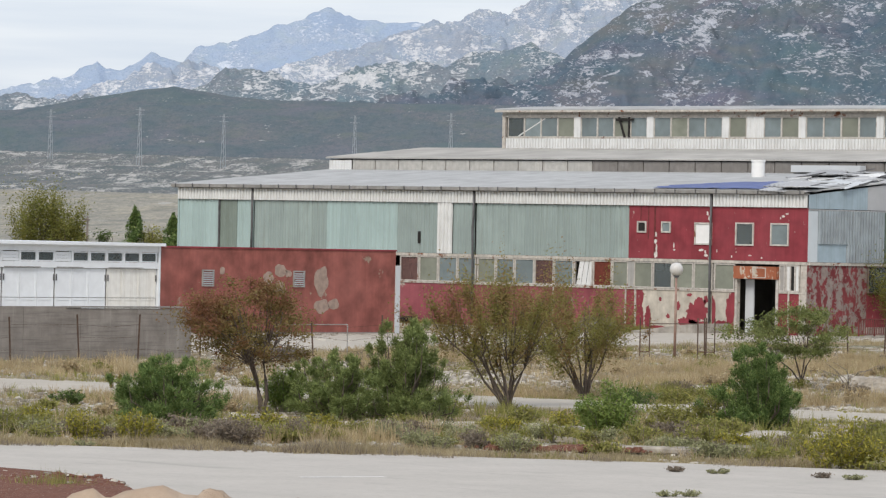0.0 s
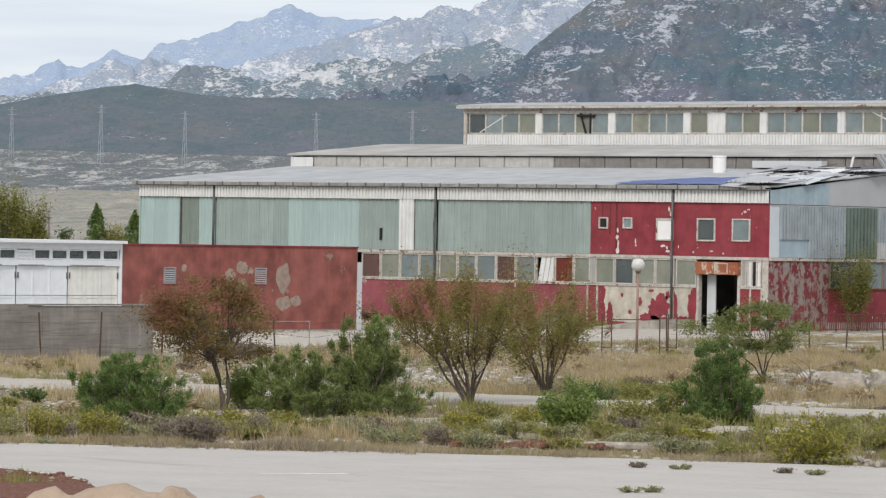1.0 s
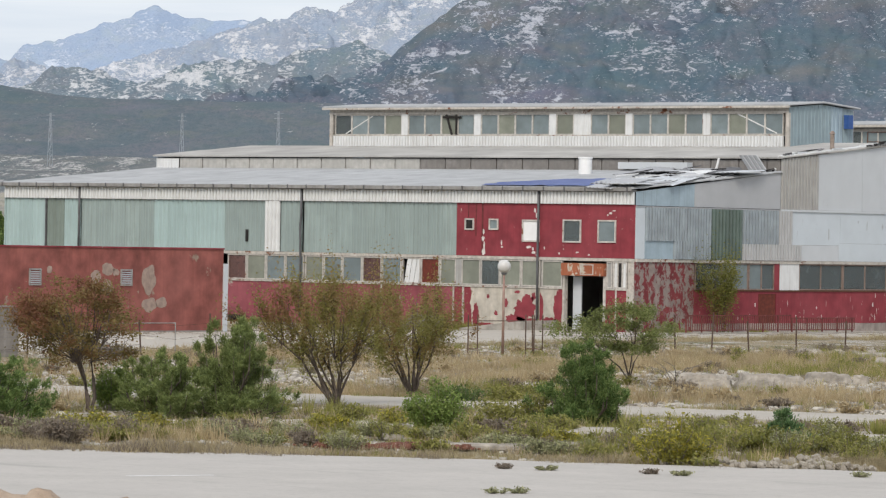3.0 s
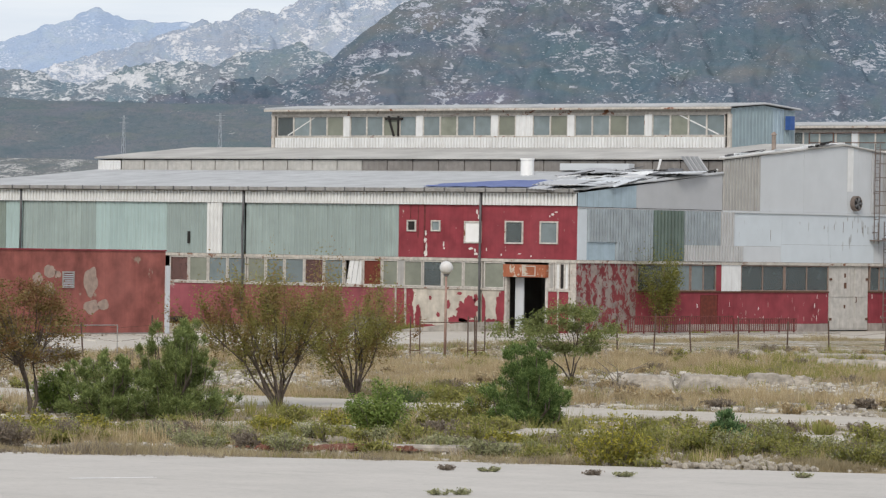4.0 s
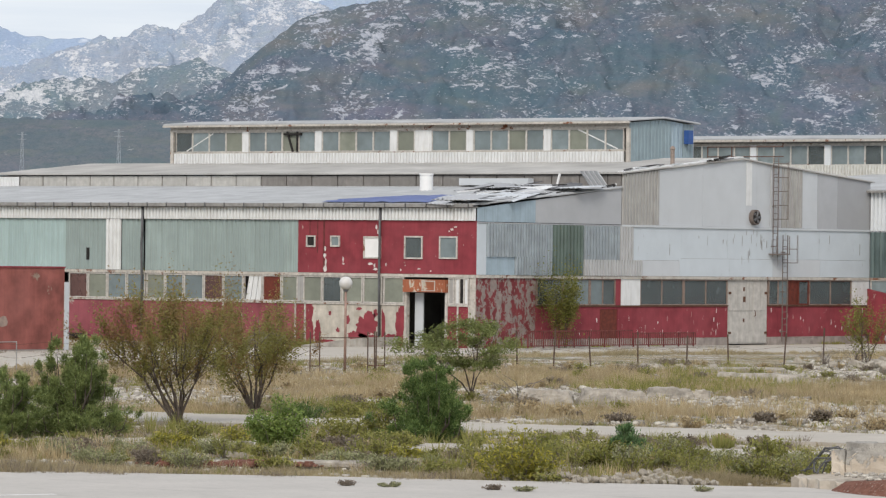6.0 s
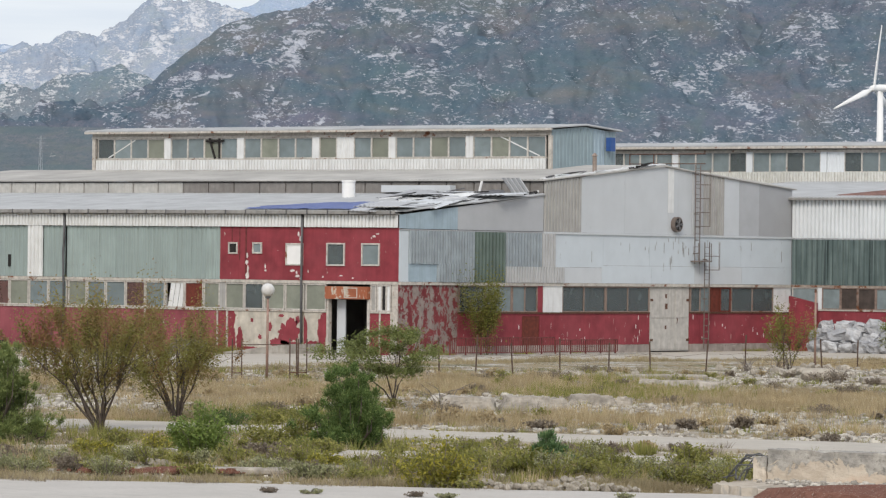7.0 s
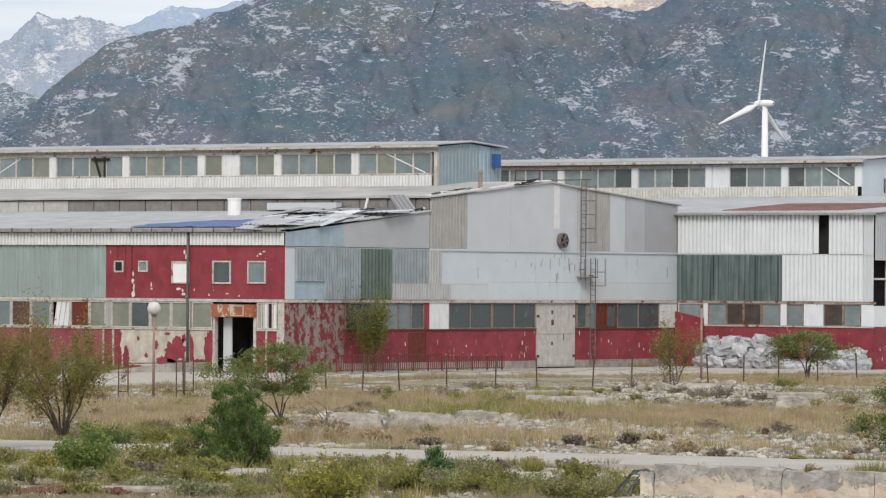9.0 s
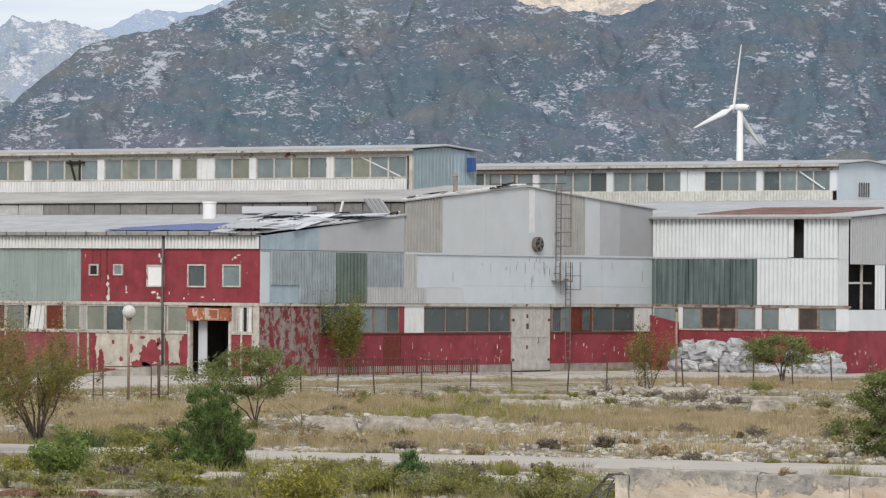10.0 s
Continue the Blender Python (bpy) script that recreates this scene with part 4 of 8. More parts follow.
# -- roofs: sheets with a real corrugated edge
def roof_sheet(name, x0, x1, y0, z0, y1, z1, mat, pitch=0.25, depth=0.05, thick=0.05, parent=hall, label=""):
    """A roof plane that rises from (y0, z0) to (y1, z1), profiled along x."""
    bm = bmesh.new()
    n = round((x1 - x0) / pitch)
    p = (x1 - x0) / n
    prof = []
    for i in range(n):
        prof += [(x0 + i * p, 0.0), (x0 + (i + 0.5) * p, depth)]
    prof.append((x1, 0.0))
    rows = []
    for x, d in prof:
        rows.append([bm.verts.new((x, y0, z0 + d)), bm.verts.new((x, y1, z1 + d)), bm.verts.new((x, y1, z1 - thick)), bm.verts.new((x, y0, z0 - thick))])
    for a, b in zip(rows, rows[1:]):
        for i in range(4):
            bm.faces.new((a[i], b[i], b[(i + 1) % 4], a[(i + 1) % 4]))
    bm.faces.new(rows[0])
    bm.faces.new(rows[-1])
    return part(name, bm, mat, parent, label)


def roof_run(x0, x1, y0, z0, y1, z1, mat, count, rows=1, pitch=0.25, parent=hall, drop=0.02):
    """Roof sheets laid side by side and lapped up the slope."""
    for j in range(rows):
        a, b = j / rows, (j + 1) / rows
        for i in range(count):
            xa, xb = x0 + (x1 - x0) * i / count, x0 + (x1 - x0) * (i + 1) / count
            lift = drop * (rows - j)
            roof_sheet("roof_sheet", xa, xb - 0.01, y0 + (y1 - y0) * a, z0 + (z1 - z0) * a + lift, y0 + (y1 - y0) * min(1, b + 0.01), z0 + (z1 - z0) * min(1, b + 0.01) + lift, mat, pitch, parent=parent)


roof_run(LEFT - 0.2, -14.0, -0.32, 6.72, LEAN_Y, 7.76, m_roof, 5, 2)
roof_run(-14.0, 0.12, -0.32, 6.72, LEAN_Y, 7.76, m_roof, 3, 2)
roof_run(LEFT - 0.2, 0.15, LEAN_Y - 0.14, 8.42, 18.9, 9.14, m_roof_old, 7, 2)
roof_run(LEFT - 0.2, 0.15, 24.3, 9.14, RIDGE_Y + 12.0, 8.44, m_roof_old, 5, 1)
roof_run(LEFT - 0.2, -35.6, 18.9, 9.14, 24.3, 9.14, m_roof_old, 1, 1)
roof_run(-5.1, 0.15, 18.9, 9.14, RIDGE_Y, 9.38, m_roof_old, 1, 1)
roof_run(-5.1, 0.15, RIDGE_Y, 9.38, 24.3, 9.14, m_roof_old, 1, 1)
# wall between the two roofs
BETWEEN = front_map(LEAN_Y)
for i in range(24):
    a = LEFT + 1.7 * i + 1.7
    part("wall_sheet", box(BETWEEN, a, min(a + 1.63, -0.05), -0.1, 0.0, 7.80, 8.35), m_band_panel if a < -23 else m_band_dark, hall)
# near-black sheet behind the wall sheets, added for the shade in their slits
part("open_slit", box(BETWEEN, LEFT + 1.7, -0.05, -0.2, -0.12, 7.6, 8.4), m_dark_gap, hall, "dark sheet standing for the shade in the slits between the roofs")
part("sheet", corr(BETWEEN, LEFT, LEFT + 1.65, 7.7, 8.32, 0.02, 0.2, 0.03), m_white_sheet, hall)
part("wall_sheet", box(side_map(LEFT), 0.0, LEAN_Y, -0.05, 0.05, 0.0, (6.6, 7.7)), m_mint_panel, hall)
part("wall_sheet", box(side_map(LEFT), LEAN_Y, RIDGE_Y, -0.05, 0.05, 0.0, (8.36, 9.1)), m_grey_sheet, hall)
part("wall_sheet", box(side_map(LEFT), RIDGE_Y, BACK_Y, -0.05, 0.05, 0.0, (9.1, 8.4)), m_grey_sheet, hall)
part("back_wall", box(front_map(BACK_Y), LEFT, -0.2, -0.2, 0.0, 0.0, 8.4), m_grey_sheet, hall)
part("partition", box(front_map(5.0), LEFT + 0.1, -0.2, -0.1, 0.0, 0.0, 7.0), m_interior, hall)
part("partition", box(GABLE, 0.2, 33.0, -6.1, -6.0, 0.0, (6.5, 8.2)), m_interior, hall)

# -- long roof light
CLER = front_map(18.8)
CEND = side_map(-4.95)
CX0, CX1 = -35.75, -4.95
part("roof_light_base", corr(CLER, CX0 + 0.3, CX1 - 0.3, 9.12, 9.72, 0.0, 0.20, 0.085), m_white_sheet, hall)
for o0, o1, a, b in ((-0.1, 0.06, 10.88, 10.978), (-0.12, -0.02, 10.98, 11.24), (-0.1, 0.04, 9.722, 9.778)):
    part("roof_light_rail", box(CLER, CX0, CX1, o0, o1, a, b), m_trim, hall)
for u in (CX0 + 0.06, CX1 - 0.16):
    part("roof_light_post", box(CLER, u, u + 0.2, -0.1, 0.07, 9.1, 10.88), m_trim, hall)
POSTS = [-35.4, -30.35, -25.27, -20.16, -15.1, -10.1, -5.25]
for u in POSTS[1:-1]:
    part("roof_light_post", box(CLER, u - 0.22, u + 0.22, -0.08, 0.045, 9.78, 10.88), m_white_sheet, hall)
for i, (a, b) in enumerate(zip(POSTS, POSTS[1:])):
    a, b = a + (0.23 if i else 0.05), b - (0.23 if i < 5 else 0.05)
    w = (b - a) / 4
    for j in range(4):
        g = m_pane if (i + j) % 3 else m_pane_green
        if i == 3 and j == 1:
            part("sheet", corr(CLER, a + w, a + 2 * w, 9.78, 10.88, -0.02, 0.2, 0.03), m_white_sheet, hall)
            continue
        window(CLER, hall, a + j * w, a + (j + 1) * w, 9.79, 10.87, 1, [m_pane_dark if (i, j) == (0, 0) else g], -0.02, 0.045)
for p in ([(-34.6, 18.86, 9.85), (-32.7, 18.86, 10.8)], [(-8.2, 18.86, 10.85), (-5.7, 18.86, 9.85)]):
    part("brace", rod(p, 0.045, 6), m_white_sheet, hall)
for p in ([(-27.4, 18.73, 10.85), (-27.0, 18.73, 9.8)], [(-26.7, 18.73, 10.85), (-26.7, 18.73, 9.8)], [(-27.6, 18.73, 10.72), (-26.4, 18.73, 10.72)]):
    part("broken_bar", rod(p, 0.06, 6), m_dark_gap, hall)
part("roof_light_back", box(front_map(24.35), CX0, CX1, -0.05, 0.05, 9.1, 11.15), m_grey_sheet, hall)
part("roof_light_side", box(side_map(CX0), 18.85, 24.3, -0.05, 0.0, 9.1, 11.15), m_grey_sheet, hall)
for a, b, m in ((18.8, 20.6, m_teal_sheet), (20.6, 22.4, m_teal_sheet), (22.4, 23.4, m_blue_sheet), (23.4, 24.35, m_teal_sheet)):
    f = lambda y: 11.17 + 0.22 * (1 - abs(y - 21.57) / 2.8)
    part("roof_light_end", corr(CEND, a, b - 0.01, 9.1, f, 0.0, 0.3, 0.03), m, hall)
roof_run(CX0 - 0.25, CX1 + 0.25, 18.45, 11.26, 21.57, 11.48, m_roof, 4, 1, 0.25)
roof_run(CX0 - 0.25, CX1 + 0.25, 21.57, 11.48, 24.7, 11.26, m_roof, 4, 1, 0.25)
bm = bmesh.new()
bx(bm, front_map(18.45), CX0 - 0.25, CX1 + 0.25, -0.05, 0.03, 11.13, 11.23)
part("fascia", bm, m_trim, hall)
part("roof_box", box(side_map(-4.85), 23.4, 23.8, 0.0, 0.3, 10.2, 10.9), m_blue, hall, "blue plastic box at the end of the roof light")
for x in (-4.9, -3.4):
    part("rail_post", rod([(x, 25.6, 9.0), (x, 25.6, 10.1)], 0.03, 6), m_rust, hall)
for z in (9.6, 10.1):
    part("roof_rail", rod([(-4.9, 25.6, z), (-0.2, 25.6, z)], 0.025, 6), m_rust, hall)

# -- things on the lean-to roof
part("roof_flue", rod([(-9.85, 8.6, 7.5), (-9.85, 8.6, 8.30), (-9.85, 8.6, 8.31), (-9.85, 8.6, 8.40)], [0.33, 0.33, 0.36, 0.36], 20), m_white, hall, "short white roof flue")
part("vent_pipe", rod([(-0.7, 16.6, 8.6), (-0.7, 16.6, 9.75), (-0.7, 16.6, 9.76), (-0.7, 16.6, 9.9)], [0.11, 0.11, 0.17, 0.05], 12), m_pole_grey, hall, "rusty vent pipe with a cap")


def sheet_at(x, y, w, d, turn, tilt, lift, mat, label=""):
    """A loose corrugated sheet lying on the lean-to roof."""
    z = 6.76 + (7.8 - 6.76) * y / LEAN_Y + 0.08 + lift
    bm = bmesh.new()
    n = max(2, round(w / 0.25))
    rows = []
    for i in range(2 * n + 1):
        uu = -w / 2 + w * i / (2 * n)
        h = 0.04 * (i % 2)
        rows.append([bm.verts.new((uu, -d / 2, h)), bm.verts.new((uu, d / 2, h)), bm.verts.new((uu, d / 2, h - 0.025)), bm.verts.new((uu, -d / 2, h - 0.025))])
    for a, b in zip(rows, rows[1:]):
        for k in range(4):
            bm.faces.new((a[k], b[k], b[(k + 1) % 4], a[(k + 1) % 4]))
    bm.faces.new(rows[0])
    bm.faces.new(rows[-1])
    bm.transform(pose(x, y, z, 5.2 + tilt, tilt * 0.4, turn))
    return part("loose_sheet", bm, mat, hall, label)


rnd = random.Random(4)
for i in range(36):
    m = rnd.choice((m_roof, m_light_sheet, m_grey_sheet, m_white_sheet, m_dark_grey_sheet, m_pipe))
    y = rnd.uniform(0.6, 10.8)
    x = rnd.uniform(float(np.interp(y, [0, 4.8, 7.7, 11], [-2.2, -3.8, -6.8, -7.4])), -0.1)
    sheet_at(x, y, rnd.uniform(0.8, 1.7), rnd.uniform(1.2, 3.0), rnd.uniform(-25, 25), rnd.uniform(-6, 6), rnd.uniform(0.0, 0.12), m)
for i in range(9):
    x, y = rnd.uniform(-6, -0.6), rnd.uniform(1.5, 10)
    z = 6.9 + 0.09 * y
    # the near-black strips stand for shaded gaps among the torn sheets
    part("torn_strip", rod([(x, y, z + 0.1), (x + rnd.uniform(0.6, 1.6), y + rnd.uniform(-0.4, 0.4), z + rnd.uniform(0.1, 0.3))], [0.05, 0.03], 4), rnd.choice((m_dark_gap, m_white_sheet, m_pipe)), hall)
# torn edge of the roof along the gable
for i in range(46):
    y = rnd.uniform(0.3, 20.5)
    x, z = rnd.uniform(-0.5, 0.22), roof_z(y) + rnd.uniform(0.10, 0.24)
    l = rnd.uniform(0.5, 1.7)
    y1 = min(y + l, 11.2 if y < LEAN_Y else 21.4)
    # near-black ones again paint the shaded gap under the shards
    part("torn_strip", rod([(x, y, z), (x + rnd.uniform(-0.15, 0.15), y1, roof_z(y1) + rnd.uniform(0.08, 0.28))], [rnd.uniform(0.03, 0.07), 0.02], 4), rnd.choice((m_dark_gap, m_white_sheet, m_light_sheet, m_pipe)), hall)
bm = bmesh.new()
grid = []
for i in range(13):
    gx = -9.3 + 6.5 * i / 12
    top = float(np.interp(gx, [-9.3, -7.8, -4.6, -2.8], [1.2, 3.6, 4.6, 0.9]))
    row = []
    for j in range(9):
        gy = -0.2 + (top + 0.2) * j / 8
        row.append(bm.verts.new((gx + 0.25 * noise.noise(Vector((gy, i, 2))), gy, 6.75 + 0.0912 * (gy + 0.32) + 0.10 + 0.05 * noise.noise(Vector((i * 0.8, j * 0.8, 1))))))
    grid.append(row)
for i in range(12):
    for j in range(8):
        bm.faces.new((grid[i][j], grid[i + 1][j], grid[i + 1][j + 1], grid[i][j + 1]))
part("tarpaulin", bm, m_tarp, hall, "blue tarpaulin over the broken roof", True)
# bent sheet hanging from the hall's eave, pale cover sheets beside it
bm = corr(front_map(LEAN_Y - 0.5), -1.3, -0.2, 7.55, 8.55, 0.0, 0.25, 0.05)
for v in bm.verts:
    t = (v.co.z - 7.55)
    v.co.x += -0.6 * t
    v.co.y -= 0.35 * t * t
part("bent_sheet", bm, m_grey_sheet, hall, "bent sheet hanging from the eave")
part("cover_sheet", box(front_map(LEAN_Y - 0.6), -9.5, -5.2, -0.4, 0.05, 7.86, 8.2), m_light_sheet, hall)
part("pipe_stub", rod([(-3.2, 10.4, 7.7), (-3.0, 10.4, 8.4)], 0.06, 8), m_white, hall)

# ---------------------------------------------------------------- second hall, behind
hall_b = thing("factory_hall", (12, 33.3, 0), "white corrugated factory hall with red dado", "factory")
F2, G2 = front_map(33.36), side_map(11.9)
part("dado_panel", box(F2, 0.05, 11.88, -0.2, 0.0, -0.1, 2.15), m_red, hall_b)
part("lintel", box(F2, 0.05, 11.95, -0.2, 0.06, 3.36, 3.48), m_rusty_lintel, hall_b, "rust-stained lintel")
part("sill", box(F2, 0.05, 11.9, -0.2, 0.05, 2.152, 2.22), m_trim, hall_b)
part("yard_wall", box(F2, 0.05, 1.75, 0.1, 0.25, 0.0, (2.9, 2.55)), m_red_worn, hall_b, "red yard wall with a sloping top")
for a, b, g in ((0.1, 1.66, m_pane), (1.95, 3.07, m_pane), (3.09, 4.12, m_brown_pane), (4.14, 5.22, m_brown_pane), (5.24, 6.36, m_pane), (6.77, 7.74, m_pane), (8.97, 10.12, m_brown_pane), (10.14, 11.18, m_pane)):
    window(F2, hall_b, a, b, 2.23, 3.35, 1, [g], 0.0, 0.05, m_rust_frame if a > 1.9 else None)
for a, b in ((1.68, 1.93), (6.38, 6.75), (11.2, 11.87)):
    part("wall_board", box(F2, a, b, -0.1, 0.02, 2.23, 3.35), m_hall_white, hall_b)
part("sheet", corr(F2, 7.76, 8.95, 2.23, 3.35, -0.02, 0.2, 0.05), m_hall_white, hall_b)
for i in range(4):
    part("sheet", corr(F2, 0.05 + 1.6 * i, 0.05 + 1.6 * (i + 1) - 0.01, 3.49, 5.84, 0.0, 0.32, 0.09), m_green_rib_shaded, hall_b)
part("sheet", corr(F2, 6.46, 11.3, 3.49, 5.84, 0.0, 0.25, 0.11), m_hall_white, hall_b)
part("flashing", box(F2, 0.05, 11.9, 0.0, 0.06, 5.845, 5.90), m_light_sheet, hall_b)
for a, b in ((0.05, 4.2), (4.2, 8.3), (9.25, 11.3)):
    part("sheet", corr(F2, a, b - 0.01, 5.91, 7.9, 0.0, 0.25, 0.11), m_hall_white, hall_b)
part("corner_sheet", corr(F2, 11.31, 11.9, 3.49, 7.9, 0.0, 0.2, 0.03), m_light_sheet, hall_b)
# near-black sheet added behind the slot for its shade
part("slot_back", box(F2, 8.2, 9.3, -0.6, -0.5, 5.9, 7.9), m_dark_gap, hall_b)
part("slot_board", box(F2, 8.32, 8.62, -0.05, 0.0, 5.95, 7.9), m_hall_white, hall_b)
for a, b, m, c, d, p in ((33.5, 60, m_grey_sheet, 5.6, lambda y: 7.95 + 0.065 * (y - 33.4), 0.25), (36.0, 37.0, m_hall_white, 3.3, 5.58, 0.3), (39.0, 60, m_green_corr, 3.3, 5.58, 0.3)):
    part("sheet", corr(G2, a, b, c, d, 0.0, p, 0.04), m, hall_b)
part("dado_panel", box(G2, 33.4, 60, -0.2, 0.0, 0.0, 2.2), m_red_worn, hall_b)
part("wall_board", box(G2, 33.4, 60, -0.1, 0.02, 2.22, 3.28), m_hall_white, hall_b)
# near-black sheet stands in for the unlit inside of the open bay
part("dark_back", box(G2, 33.4, 60, -1.2, -1.1, 2.0, 7.9), m_dark_gap, hall_b)
part("inner_frame", box(G2, 35.0, 35.12, -0.3, -0.2, 3.3, 5.6), m_frame, hall_b)
part("inner_frame", box(G2, 33.4, 36.0, -0.3, -0.2, 4.6, 4.7), m_frame, hall_b)
roof_run(-12, 12.1, 33.0, 7.98, 52.2, 9.22, m_roof, 4, 2, 0.25, hall_b)
roof_sheet("roof_sheet", 2.0, 9.5, 34.5, 8.16, 41.0, 8.62, m_roof_rust, 0.25, 0.05, 0.05, hall_b, "rust-brown roof sheets")
part("gutter", box(F2, 0.05, 12.1, 0.1, 0.42, 7.9, 8.0), m_gutter, hall_b)
C2 = front_map(52.1)
part("roof_light_base", corr(C2, -30.0, -0.3, 9.16, 9.80, 0.0, 0.2, 0.085), m_old_white, hall_b)
part("roof_light_rail", box(C2, -30.0, 0.0, -0.1, 0.06, 10.95, 11.06), m_trim, hall_b)
part("roof_light_rail", box(C2, -30.0, 0.0, -0.12, -0.02, 11.06, 11.28), m_gutter, hall_b)
POST2 = [-30.2, -25.3, -20.27, -15.13, -10.1, -5.05, -0.25]
for u in POST2:
    part("roof_light_post", box(C2, u - 0.2, u + 0.2, -0.08, 0.05, 9.8, 10.95), m_hall_white, hall_b)
for i, (a, b) in enumerate(zip(POST2, POST2[1:])):
    w = (b - a - 0.44) / 4
    for j in range(4):
        if i == 4 and j == 0:
            part("sheet", corr(C2, a + 0.22, a + 0.22 + w, 9.8, 10.95, -0.02, 0.2, 0.03), m_hall_white, hall_b)
            continue
        window(C2, hall_b, a + 0.22 + j * w, a + 0.22 + (j + 1) * w, 9.8, 10.94, 1, [(m_pane, m_pane_dark, m_pane, m_pane)[(i + j) % 4]], -0.02, 0.045)
part("brace", rod([(-2.4, 52.06, 10.85), (-0.8, 52.06, 9.9)], 0.05, 6), m_hall_white, hall_b)
for a, b in ((52.1, 55.0), (55.0, 58.0)):
    part("roof_light_end", box(side_map(0.0), a, b - 0.01, -0.05, 0.0, 9.1, (11.25 + 0.07 * (a - 52.1), 11.25 + 0.07 * (b - 52.1))), m_pale_sheet, hall_b)
for k in range(5):
    part("vent_bar", box(side_map(0.0), 54.4 + k * 0.25, 54.5 + k * 0.25, 0.0, 0.05, 9.5, 10.3), m_pipe, hall_b)
part("roof_light_back", box(front_map(58.0), -30, 0, -0.05, 0.05, 9.1, 11.3), m_grey_sheet, hall_b)
roof_run(-30.3, 0.3, 51.7, 11.30, 55.0, 11.54, m_roof, 3, 1, 0.25, hall_b)
roof_run(-30.3, 0.3, 55.0, 11.54, 58.3, 11.30, m_roof, 3, 1, 0.25, hall_b)
part("fascia", box(front_map(51.7), -30.3, 0.3, -0.05, 0.03, 11.14, 11.27), m_trim, hall_b)
roof_run(-30.3, 12.1, 58.0, 9.22, 72.0, 8.3, m_roof, 3, 1, 0.25, hall_b)
roof_run(0.0, 12.1, 52.2, 9.22, 58.0, 9.22, m_roof, 1, 1, 0.25, hall_b)
part("back_wall", box(front_map(72.0), -30, 12, -0.1, 0.1, 0, 8.3), m_grey_sheet, hall_b)

# ---------------------------------------------------------------- annex and garages
AX = side_map(-5.0)
annex = thing("annex_building", (-5, -30, 0), "low dull-red rendered annex with patched walls", "building")
part("wall", box(AX, -37.0, -22.7, -0.3, 0.0, -0.1, 3.62), m_red_dull, annex)
part("wall", box(front_map(-37.0), -14.0, -5.31, -0.3, -0.003, -0.1, 3.6), m_red_dull, annex)
part("wall", box(front_map(-22.7), -14.0, -5.3, -0.3, 0.0, -0.1, 3.6), m_red_dull, annex)
part("wall", box(AX, -37.0, -22.7, -9.2, -9.0, -0.1, 3.6), m_red_dull, annex)
part("parapet_cap", box(AX, -37.02, -22.68, -0.4, 0.05, 3.62, 3.68), m_red_worn, annex)
part("roof", box(AX, -36.9, -22.8, -9.1, -0.35, 3.45, 3.6), m_roof_old, annex)
part("plinth", box(AX, -37.0, -22.7, 0.0, 0.04, -0.1, 0.10), m_concrete, annex)
part("corner_post", box(AX, -22.72, -22.45, -0.3, 0.06, 0.0, 3.0), m_light_sheet, annex)


def blob(mp, u, z, a, b, o, seed, thick=0.012, n=28):
    """An uneven flat patch on a wall."""
    bm = bmesh.new()
    pts = []
    for i in range(n):
        t = 2 * math.pi * i / n
        r = 1 + 0.35 * noise.noise(Vector((math.cos(t) * 1.5, math.sin(t) * 1.5, seed)))
        pts.append((u + a * r * math.cos(t), z + b * r * math.sin(t)))
    f = [bm.verts.new(mp(x, o + thick, y)) for x, y in pts]
    g = [bm.verts.new(mp(x, o, y)) for x, y in pts]
    bm.faces.new(f)
    for i in range(n):
        bm.faces.new((f[i], f[(i + 1) % n], g[(i + 1) % n], g[i]))
    return bm


m_patch = plain("bare_plaster_patch", (0.35, 0.265, 0.22), 0.9, 0, 0.3, 4.0)
for u, z, a, b in ((-27.35, 2.28, 0.42, 0.62), (-29.9, 2.72, 0.35, 0.28), (-30.6, 2.40, 0.28, 0.30), (-29.9, 1.95, 0.3, 0.35), (-27.3, 1.2, 0.45, 0.30), (-26.6, 1.3, 0.35, 0.22), (-33.4, 2.68, 0.15, 0.18), (-29.4, 2.6, 0.2, 0.16)):
    part("plaster_patch", blob(AX, u, z, a, b, 0.0, u), m_patch, annex)
for u in (-34.25, -28.78):
    bm = bmesh.new()
    for z0, z1 in ((2.02, 2.08), (2.66, 2.72)):
        bx(bm, AX, u - 0.35, u + 0.35, 0.0, 0.06, z0, z1)
    for a in (u - 0.35, u + 0.29):
        bx(bm, AX, a, a + 0.06, 0.0, 0.057, 2.08, 2.66)
    vent = part("vent_grille", bm, m_gutter, annex, "grey louvred wall vent")
    for i in range(6):
        part("slat", box(AX, u - 0.29, u + 0.29, 0.0, 0.045, 2.11 + i * 0.09, 2.16 + i * 0.09), m_grey_sheet, annex).parent = vent

garage = thing("garage_row", (-5, -48, 0), "row of white garages with high windows", "garage")
part("wall", box(AX, -58.0, -37.1, -0.25, -0.02, 3.40, 3.66), m_garage_white, garage)
part("wall", box(AX, -58.0, -37.1, -0.25, -0.02, 2.72, 2.97), m_garage_white, garage)
part("wall", box(AX, -58.0, -37.1, -8.2, -8.0, 0.0, 3.5), m_garage_white, garage)
part("roof", box(AX, -58.2, -37.05, -8.4, 0.35, 3.66, 3.78), m_garage_white, garage)
part("inner_back", box(AX, -58.0, -37.1, -3.0, -2.9, 0.0, 3.5), m_interior, garage)
part("wall", box(AX, -37.12, -36.98, -0.25, 0.0, 0.0, 3.66), m_garage_white, garage)
